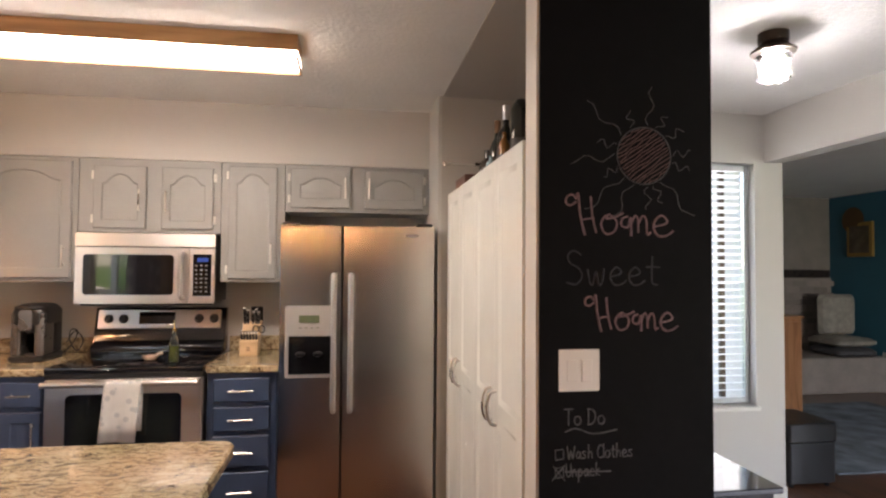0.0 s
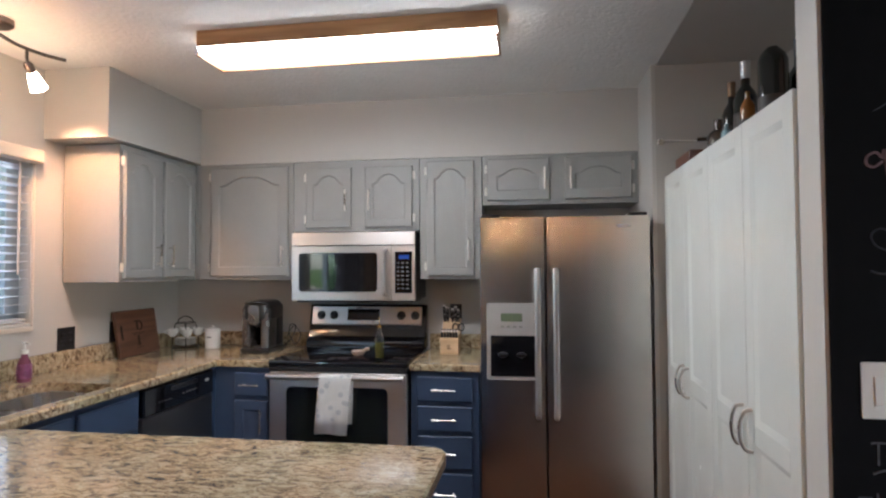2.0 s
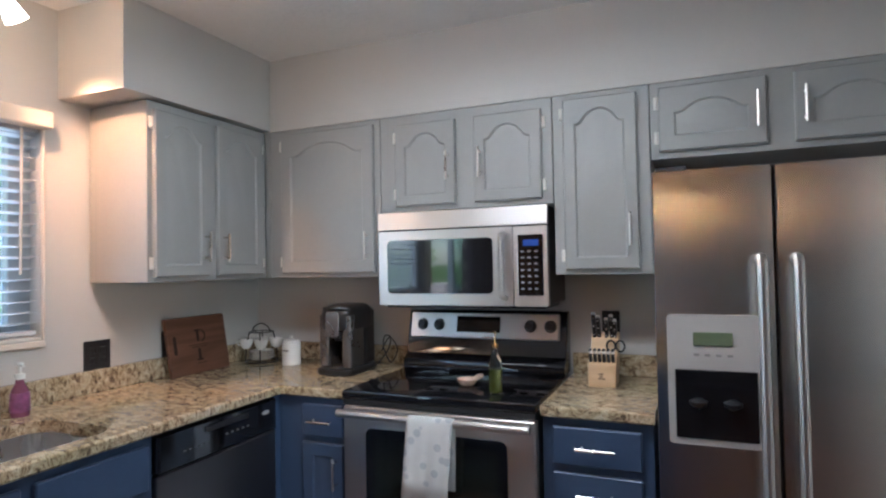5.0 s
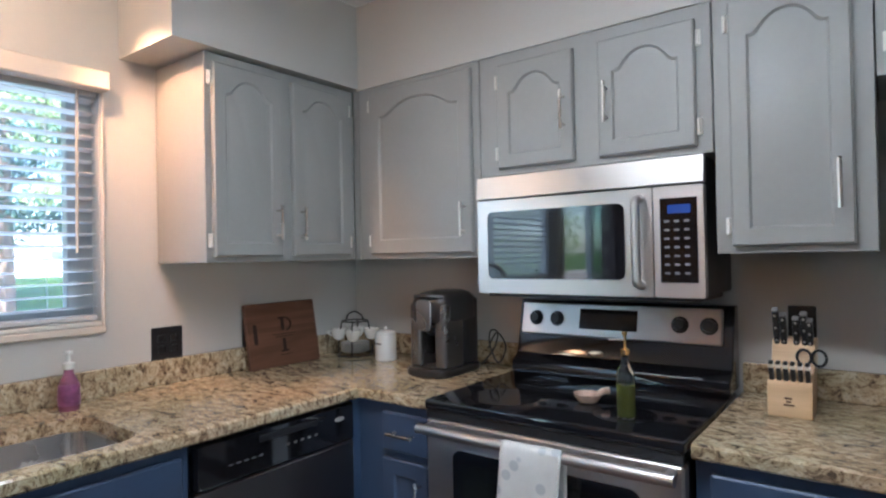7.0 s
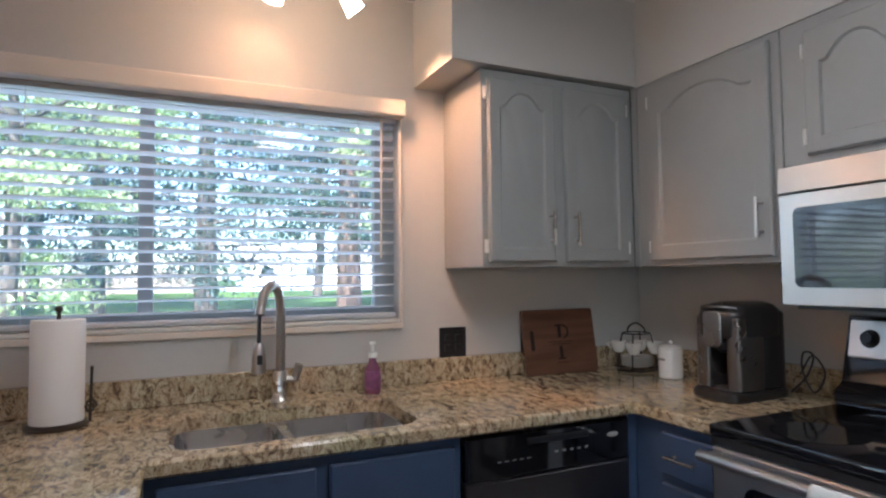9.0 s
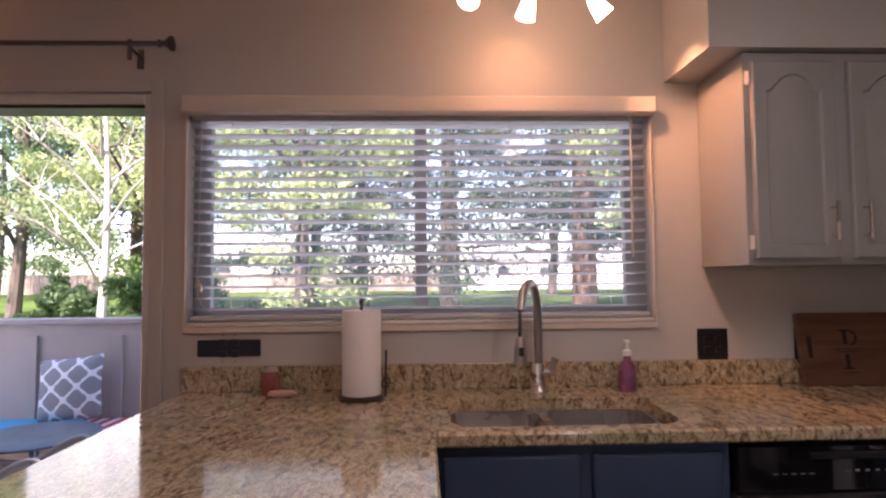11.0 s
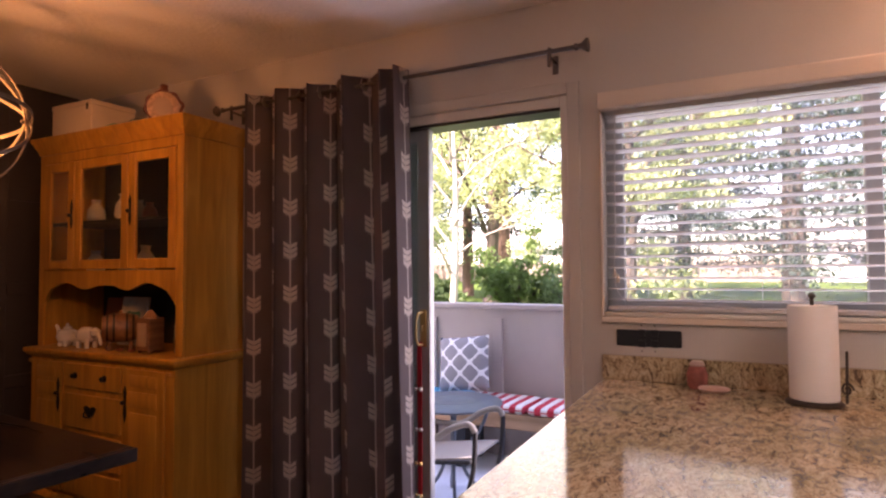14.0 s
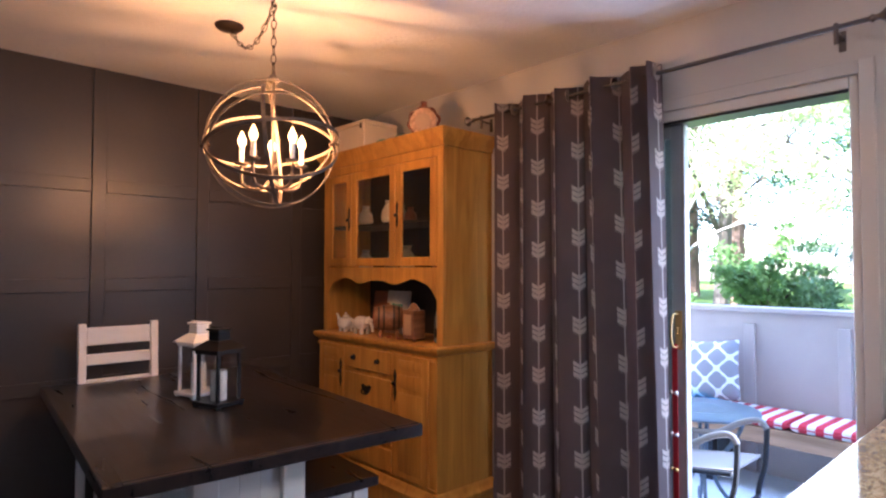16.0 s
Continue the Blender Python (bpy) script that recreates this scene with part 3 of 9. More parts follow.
# ---- appliances ----
def refrigerator():
    x0, x1, yf, zt = -0.405, 0.425, 3.085, 1.675
    r = thing("refrigerator", (0.01, 3.45, 0), "stainless steel side by side refrigerator with a black dispenser", "refrigerator")
    part("body", box(x0 + 0.005, x1 - 0.005, yf + 0.07, 3.80, 0.02, zt - 0.01, 0.004), M_GREYP, r)
    xs = -0.078
    for a, b, hx in ((x0, xs - 0.003, xs - 0.04), (xs + 0.003, x1, xs + 0.048)):
        c, hw = (a + b) / 2, (b - a) / 2
        front = [(c + hw * u, yf + 0.007 * abs(u) ** 2.4) for u in [-0.985 + 1.97 * i / 24 for i in range(25)]]
        bm = prism(front + [(b, yf + 0.015), (b, yf + 0.066), (a, yf + 0.066), (a, yf + 0.015)], 0.06, zt, "z")
        d = part("door", bm, M_SS, r)
        hb = tube(spline([(hx, yf, 1.405), (hx, yf - 0.05, 1.40), (hx, yf - 0.055, 1.30), (hx, yf - 0.055, 0.80), (hx, yf - 0.05, 0.70), (hx, yf, 0.69)], 4), 0.014, 10)
        part("handle", hb, M_SSX, d, "brushed steel bar handle")
    # dispenser
    dx0, dx1 = -0.372, -0.122
    dp = part("dispenser", prism(rrect(dx0, dx1, 0.865, 1.245, 0.012, 3), yf - 0.012, yf - 0.001, "y"), M_LGREY, r)
    part("recess", box(dx0 + 0.02, dx1 - 0.012, yf - 0.016, yf - 0.0125, 0.885, 1.085, 0.003), M_BLACK, dp)
    part("display", box(-0.30, -0.195, yf - 0.016, yf - 0.0125, 1.155, 1.195, 0.002), mat("lcd_green", (0.12, 0.15, 0.09), 0.2), dp)
    for x in (-0.29, -0.20):
        part("paddle", lathe((x, yf - 0.03, 0.985), [(0.0, -0.01), (0.022, 0), (0.026, 0.012), (0.012, 0.02)], 14), M_BLKP, dp)
    for i in range(4):
        part("button", box(-0.30 + i * 0.03, -0.285 + i * 0.03, yf - 0.015, yf - 0.0125, 1.125, 1.133, 0.001), M_GREYP, dp)
    part("badge", prism([(0.30 + 0.036 * math.cos(a), 1.625 + 0.009 * math.sin(a)) for a in [k * math.pi / 8 for k in range(16)]], yf - 0.003, yf - 0.0005, "y"), M_LGREY, r)
    part("grille", box(x0 + 0.02, x1 - 0.02, yf + 0.03, yf + 0.07, 0.0, 0.055, 0.003), M_BLKP, r)
    part("hinge_cover", box(x1 - 0.10, x1 - 0.01, yf + 0.02, yf + 0.09, zt + 0.001, zt + 0.018, 0.005), M_BLKP, r)
    part("hinge_cover", box(x0 + 0.01, x0 + 0.10, yf + 0.02, yf + 0.09, zt + 0.001, zt + 0.018, 0.005), M_BLKP, r)


refrigerator()


def microwave():
    x0, x1, y0, z0, z1 = -1.583, -0.822, 3.495, 1.232, 1.641
    r = thing("microwave", (-1.2, 3.65, z0), "stainless steel over the range microwave with a dark window", "microwave")
    part("body", box(x0 + 0.004, x1 - 0.002, y0 + 0.032, 3.84, z0 + 0.005, z1 - 0.002, 0.003), M_BLKP, r)
    part("vent_band", prism([(y0 + 0.03, z1), (y0 + 0.004, z1 - 0.002), (y0 - 0.004, z1 - 0.078), (y0 + 0.03, z1 - 0.078)], x0, x1, "x"), M_SSX, r)
    xd = -0.965
    fr = prism(rrect(x0, xd, z0, z1 - 0.084, 0.008, 3), y0, y0 + 0.03, "y", bev=0.002)
    d = part("door", fr, M_SSX, r)
    part("window", prism(rrect(x0 + 0.045, xd - 0.085, z0 + 0.052, z1 - 0.125, 0.02, 4), y0 - 0.004, y0 - 0.001, "y"), M_BLACK, d)
    part("window_screen", prism(rrect(x0 + 0.07, xd - 0.11, z0 + 0.072, z1 - 0.145, 0.012, 4), y0 - 0.006, y0 - 0.0045, "y"), mat("smoked_glass", (0.010, 0.010, 0.012), 0.03, rvar=0.01, bump=0, coat=0.5), d)
    part("handle", tube(spline([(xd - 0.035, y0, z1 - 0.115), (xd - 0.035, y0 - 0.042, z1 - 0.125), (xd - 0.035, y0 - 0.048, z1 - 0.16), (xd - 0.035, y0 - 0.048, z0 + 0.08), (xd - 0.035, y0 - 0.042, z0 + 0.045), (xd - 0.035, y0, z0 + 0.035)], 4), 0.013, 10), M_SSX, d, "brushed steel bar handle")
    c = part("control_panel", prism(rrect(xd + 0.002, x1, z0, z1 - 0.084, 0.008, 3), y0, y0 + 0.03, "y", bev=0.002), M_SSX, r)
    part("keypad", box(xd + 0.022, x1 - 0.018, y0 - 0.004, y0 - 0.001, z0 + 0.045, z1 - 0.12, 0.001), M_BLACK, c)
    part("display", box(xd + 0.045, x1 - 0.035, y0 - 0.0065, y0 - 0.0045, z1 - 0.165, z1 - 0.14), mat("blue_display", (0.01, 0.015, 0.04), 0.2, emit=(0.1, 0.25, 1.0, 0.02), bump=0), c)
    kb = bmesh.new()
    for i in range(7):
        for j in range(3):
            x = xd + 0.034 + j * 0.028
            z = z1 - 0.19 - i * 0.025
            box(x, x + 0.014, y0 - 0.0055, y0 - 0.0045, z, z + 0.006, bm=kb)
    part("key_legends", kb, M_GREYP, c, kind="stuff", smooth=0)
    part("vent_underside", box(x0 + 0.02, x1 - 0.02, y0 + 0.04, 3.8, z0 - 0.012, z0 + 0.004), M_BLKP, r)


microwave()


def stove():
    x0, x1, yf = -1.578, -0.802, 3.175
    r = thing("stove", (-1.19, 3.5, 0), "stainless steel electric range with a black glass cooktop", "stove")
    part("body", box(x0 + 0.004, x1 - 0.004, yf + 0.045, 3.82, 0.02, 0.905, 0.003), M_BLKP, r)
    top = box(x0, x1, yf - 0.004, 3.77, 0.892, 0.922, 0.006, seg=2)
    part("cooktop", top, M_BLACK, r, "black ceramic glass cooktop")
    for cx, cy, rr in ((-1.38, 3.33, 0.11), (-1.0, 3.33, 0.085), (-1.38, 3.6, 0.08), (-1.0, 3.6, 0.10)):
        part("burner_ring", lathe((cx, cy, 0.9226), [(rr - 0.0001, 0), (rr, 0), (rr, 0.0004), (rr - 0.0001, 0.0004)], 40), M_BLACK, r)
    part("front_band", box(x0 + 0.002, x1 - 0.002, yf, yf + 0.045, 0.865, 0.891, 0.003), M_BLKP, r)
    d = part("oven_door", box(x0 + 0.003, x1 - 0.003, yf, yf + 0.043, 0.24, 0.862, 0.006), M_SSX, r)
    part("window", prism(rrect(x0 + 0.105, x1 - 0.105, 0.435, 0.785, 0.03, 5), yf - 0.004, yf - 0.001, "y"), M_BLACK, d)
    part("window_glass", prism(rrect(x0 + 0.14, x1 - 0.14, 0.47, 0.75, 0.02, 5), yf - 0.006, yf - 0.0045, "y"), mat("oven_glass", (0.012, 0.014, 0.012), 0.05, coat=0.6), d)
    hb = tube([(x0 + 0.01, yf - 0.052, 0.845), (x1 - 0.01, yf - 0.052, 0.845)], 0.015, 14)
    for x in (x0 + 0.03, x1 - 0.03):
        tube([(x, yf, 0.845), (x, yf - 0.052, 0.845)], 0.012, 10, bm=hb)
    part("handle", hb, M_SSX, d, "brushed steel towel bar handle")
    part("drawer", box(x0 + 0.003, x1 - 0.003, yf, yf + 0.043, 0.06, 0.232, 0.006), M_SSX, r)
    bg = prism([(3.70, 0.922), (3.835, 0.922), (3.835, 1.19), (3.79, 1.19), (3.757, 1.06), (3.74, 0.99), (3.70, 0.965)], x0 + 0.004, x1 - 0.004, "x", bev=0.004)
    part("backguard", bg, M_BLACK, r)
    # panel tilted back
    pm = pose(0, 3.763, 1.118, -12)
    pn = part("control_panel", xf(box(x0 + 0.025, x1 - 0.035, -0.012, 0.012, -0.055, 0.062, 0.004), pm), M_SSX, r)
    part("clock_display", xf(box(-1.315, -1.105, -0.0165, -0.0125, -0.028, 0.045, 0.001), pm), M_BLACK, pn)
    for x in (-1.49, -1.405, -0.965, -0.875):
        k = part("knob", xf(lathe((x, 0, 0.005), [(0.0, -0.036), (0.017, -0.036), (0.019, -0.03), (0.022, -0.015), (0.028, -0.013)], 20, axis="y"), pm), M_BLKP, pn)
    part("foot_rail", box(x0 + 0.02, x1 - 0.02, yf + 0.03, yf + 0.05, 0, 0.055), M_BLKP, r)


stove()


def dishwasher():
    y0, y1, xf_ = 2.602, 3.195, -1.912
    r = thing("dishwasher", (-2.2, 2.9, 0), "black and stainless steel built-in dishwasher with its door shut", "dishwasher")
    part("body", box(-2.5, xf_ - 0.04, y0 + 0.005, y1 - 0.005, 0.02, 0.868), M_BLKP, r)
    part("control_panel", box(xf_ - 0.038, xf_, y0, y1, 0.735, 0.866, 0.008), M_BLACK, r)
    part("door", box(xf_ - 0.038, xf_ - 0.006, y0, y1, 0.12, 0.731, 0.004), steel("dark_steel", "z", (0.20, 0.19, 0.19), 0.30), r)
    kb = bmesh.new()
    for i in range(5):
        box(xf_ + 0.0005, xf_ + 0.0015, y0 + 0.10 + i * 0.025, y0 + 0.114 + i * 0.025, 0.785, 0.788, bm=kb)
        box(xf_ + 0.0005, xf_ + 0.0015, y0 + 0.30 + i * 0.028, y0 + 0.312 + i * 0.028, 0.79, 0.796, bm=kb)
    part("legends", kb, M_GREYP, r, kind="stuff", smooth=0)
    part("latch", box(xf_ + 0.001, xf_ + 0.008, y0 + 0.20, y0 + 0.42, 0.825, 0.845, 0.003), M_BLKP, r)
    part("badge", prism([(2.602 + 0.52 + 0.022 * math.cos(a), 0.82 + 0.008 * math.sin(a)) for a in [k * math.pi / 8 for k in range(16)]], xf_ + 0.001, xf_ + 0.003, "x"), M_LGREY, r)
    part("kick", box(-2.45, -1.98, y0, y1, 0.0, 0.115), M_BLKP, r)


dishwasher()


def pantry():
    x0, x1, ys, zt = 0.505, 1.045, [1.675, 2.04, 2.405, 2.77, 3.135], 1.862
    for k in range(2):
        a, b = ys[2 * k], ys[2 * k + 2]
        r = thing("pantry_cabinet", ((x0 + x1) / 2, (a + b) / 2, 0), "tall white pantry cabinet with two closed doors and curved pulls", "cabinet", "tall pantry cabinets")
        part("body", box(x0 + 0.02, x1, a + 0.001, b - 0.001, 0.08, zt - 0.004, 0.002), M_WHITE, r)
        part("plinth", box(x0 + 0.06, x1, a + 0.001, b - 0.001, 0, 0.079), M_WHITE, r)
        for j in range(2):
            c, d = ys[2 * k + j] + 0.002, ys[2 * k + j + 1] - 0.002
            w, h = d - c, zt - 0.09
            bm = box(0, w, -0.012, 0, 0, h, 0.002)
            st = 0.062
            split = 0.927 - 0.09
            fr, lips = [], []
            for u0, u1, v0, v1 in ((0, st, 0, h), (w - st, w, 0, h), (st, w - st, 0, 0.08), (st, w - st, h - st, h), (st, w - st, split - 0.03, split + 0.03)):
                fr.append(box(u0, u1, -0.020, -0.0121, v0, v1, 0.001))
            # chamfered lips round both panels
            for v0, v1 in ((0.08, split - 0.03), (split + 0.03, h - st)):
                ring = [[(st + m, y, v0 + m), (w - st - m, y, v0 + m), (w - st - m, y, v1 - m), (st + m, y, v1 - m)] for m, y in ((0.0, -0.0198), (0.018, -0.0122))]
                lips.append(fixn(loft(ring, cap0=False, cap1=False)))
            at = pose(x0 + 0.019, c + w, 0.09, 0, 0, -90)
            dr = part("door", xf(bm, at), M_WHITE, r)
            for f in fr:
                part("rail", xf(f, at), M_WHITE, dr)
            for f in lips:
                part("panel_lip", xf(f, at), M_WHITE, dr)
            hy = d - 0.035 if j == 0 else c + 0.035
            hb = tube(spline([(x0, hy, 0.995), (x0 - 0.022, hy, 0.99), (x0 - 0.034, hy, 0.96), (x0 - 0.036, hy, 0.935), (x0 - 0.034, hy, 0.905), (x0 - 0.022, hy, 0.878), (x0, hy, 0.872)], 4), 0.006, 8)
            part("handle", hb, M_NICK, dr, "curved chrome pull")


pantry()


# ---- lights of the place ----
def fluorescent():
    x0, x1, y0, y1, z0 = -1.53, -0.264, 2.378, 2.595, 2.325
    r = thing("ceiling_light", ((x0 + x1) / 2, (y0 + y1) / 2, z0), "lit fluorescent box light with a wooden frame", "ceiling light")
    fr = bmesh.new()
    t = 0.022
    for a in ((x0, x1, y0, y0 + t), (x0, x1, y1 - t, y1), (x0, x0 + t, y0 + t, y1 - t), (x1 - t, x1, y0 + t, y1 - t)):
        box(a[0], a[1], a[2], a[3], z0 + 0.035, ZC - 0.001, 0.002, bm=fr)
    part("frame", fr, M_OAK, r, "honey oak frame")
    rings = []
    for m, z in ((0.002, z0 + 0.034), (0.012, z0 + 0.010), (0.045, z0)):
        rings.append([(x0 + m, y0 + m, z), (x1 - m, y0 + m, z), (x1 - m, y1 - m, z), (x0 + m, y1 - m, z)])
    part("diffuser", fixn(loft(rings)), M_DIFF, r, "glowing prismatic plastic diffuser")
    for a in ((x0, x1, y1 - 0.008, y1 + 0.003), (x0 - 0.003, x0 + 0.008, y0, y1 - 0.0085), (x1 - 0.008, x1 + 0.003, y0, y1 - 0.0085)):
        part("lip", box(a[0], a[1], a[2], a[3], z0 - 0.003, z0 + 0.011, 0.002), M_OAK, r)
    lamp("fluorescent_light", "AREA", look(((x0 + x1) / 2, (y0 + y1) / 2, z0 - 0.02), ((x0 + x1) / 2, (y0 + y1) / 2, 0)), 1.05, (1, 0.94, 0.85), x1 - x0 - 0.1, 0.17)


fluorescent()


def track_light():
    X = -2.25
    r = thing("track_light", (X, 2.14, ZC), "bronze wavy track light with three lit glass heads", "track light")
    part("canopy", lathe((X, 2.14, ZC - 0.03), [(0.05, 0), (0.06, 0.008), (0.06, 0.029)], 24), M_RODM, r)
    pts = spline([(X + 0.03, 1.78, 2.375), (X + 0.06, 1.89, 2.375), (X + 0.04, 2.02, 2.375), (X, 2.14, 2.375), (X - 0.03, 2.26, 2.375), (X - 0.02, 2.38, 2.375), (X + 0.02, 2.47, 2.375)], 6)
    part("rail", tube(pts, 0.008, 8), M_RODM, r)
    part("stem", tube([(X, 2.14, 2.375), (X, 2.14, 2.40)], 0.008), M_RODM, r)
    for x, y, tgt, en, an in ((X + 0.04, 1.94, (-1.6, 1.6, 0.9), 0.42, 100), (X + 0.0, 2.14, (-2.56, 2.10, 1.99), 0.26, 120), (X - 0.03, 2.315, (-2.37, 2.84, 1.66), 5.5, 70)):
        d = (Vector(tgt) - Vector((x, y, 2.26))).normalized()
        top = Vector((x, y, 2.372))
        piv = Vector((x, y, 2.318))
        h = part("head", tube([top, piv + Vector((0, 0, 0.02)), piv + d * 0.012], 0.006), M_RODM, r)
        q = d.to_track_quat("-Z", "Y").to_matrix().to_4x4()
        part("socket", xf(lathe((0, 0, -0.045), [(0.018, 0), (0.02, 0.03), (0.012, 0.045)], 14), Matrix.Translation(piv) @ q), M_RODM, h)
        part("glass_shade", xf(lathe((0, 0, -0.125), [(0.036, 0), (0.034, 0.01), (0.024, 0.06), (0.017, 0.08)], 16), Matrix.Translation(piv) @ q), M_SHADEW, h)
        e = piv + d * 0.135
        lamp("track_spot", "SPOT", look(e, e + d), en, WARM, 0.02, angle=radians(an), blend=0.8)
    lamp("track_glow", "POINT", pose(X + 0.03, 2.12, 2.14), 0.5, WARM, 0.05)


track_light()


# ---- west window with blinds ----
def west_window():
    w = part("window_1", box(XW - 0.10, XW - 0.06, WY0, WY0 + 0.066, WZ0, WZ1, 0.003), M_FRAME, None, "white aluminium sliding window with open horizontal blinds", kind="structure")
    for a in ((WY1 - 0.082, WY1, WZ0 + 0.051, WZ1 - 0.046), (WY0 + 0.067, WY1, WZ0, WZ0 + 0.05), (WY0 + 0.067, WY1, WZ1 - 0.045, WZ1), (1.732, 1.780, WZ0 + 0.051, WZ1 - 0.046)):
        part("window_frame", box(XW - 0.10 - 0.002, XW - 0.06 + 0.002, a[0], a[1], a[2], a[3], 0.003), M_FRAME, w)
    for a, b in ((WY0 + 0.066, 1.732), (1.780, WY1 - 0.082)):
        g = part("pane", box(XW - 0.084, XW - 0.08, a, b, WZ0 + 0.05, WZ1 - 0.045), M_VEILED, w, smooth=0)
        g.visible_shadow = False
    part("window_sill", box(XW - 0.058, XW + 0.012, WY0 + 0.002, WY1 - 0.002, WZ0 - 0.012, WZ0 + 0.003, 0.003), M_TRIM, w)
    # trim round the opening
    for n, a in (("trim", (WY0 - 0.01, WY1 + 0.01, WZ0 - 0.037, WZ0 - 0.014)), ("trim", (WY0 - 0.01, WY0 - 0.001, WZ0 - 0.013, WZ1 - 0.02)), ("trim", (WY1 + 0.001, WY1 + 0.01, WZ0 - 0.013, WZ1 - 0.02))):
        part(n, box(XW + 0.001, XW + 0.016, a[0], a[1], a[2], a[3], 0.003), M_VALANCE, w)
    b = thing("window_blind", (XW - 0.03, 1.76, WZ1), "white wooden horizontal window blind, lowered with its slats open", "window blind")
    part("valance", box(XW + 0.002, XW + 0.062, WY0 - 0.006, WY1 + 0.012, 1.945, 2.008, 0.005), M_VALANCE, b, "pale wooden valance")
    part("headrail", box(XW - 0.055, XW - 0.005, WY0 + 0.006, WY1 - 0.006, 1.93, 1.968, 0.002), M_BLIND, b)
    rng = random.Random(3)
    sl = None
    me = None
    n, za, zb = 18, 1.215, 1.915
    for i in range(n):
        z = za + (zb - za) * i / (n - 1)
        if me is None:
            prof = [(-0.024, -0.0015), (0, 0.0006), (0.024, -0.0015), (0.024, 0.0012), (0, 0.0034), (-0.024, 0.0012)]
            sl = part("slat", prism(prof, -(WY1 - WY0) / 2 + 0.008, (WY1 - WY0) / 2 - 0.008, "y"), M_BLIND, None)
            me = sl.data
        else:
            sl = new("slat", me)
        sl.parent = b
        sl.matrix_basis = pose(0, 0, z - WZ1, 0, rng.uniform(-9, -5), 0)
    part("bottom_rail", box(XW - 0.052, XW - 0.008, WY0 + 0.008, WY1 - 0.008, 1.172, 1.19, 0.004), M_BLIND, b)
    for y in (WY0 + 0.16, 1.42, 2.1, WY1 - 0.16):
        part("ladder_cord", tube([(XW - 0.006, y, 1.19), (XW - 0.006, y, 1.94)], 0.0012, 5), M_BLIND, b)
    part("tilt_wand", tube([(XW + 0.006, WY1 - 0.075, 1.40), (XW + 0.004, WY1 - 0.07, 1.94)], 0.005, 8), M_VALANCE, b)
    part("lift_cord", tube(spline([(XW + 0.004, WY0 + 0.05, 1.93), (XW + 0.006, WY0 + 0.045, 1.5), (XW + 0.008, WY0 + 0.06, 1.23), (XW + 0.01, WY0 + 0.3, 1.205), (XW + 0.01, WY0 + 0.62, 1.185)], 6), 0.002, 6), M_BLIND, b)
    for k in range(2):
        part("cord_tassel", lathe((XW + 0.008, WY0 + 0.04 + 0.012 * k, 1.30 - 0.02 * k), [(0.006, 0), (0.008, 0.012), (0.002, 0.034)], 10), M_VALANCE, b)


west_window()


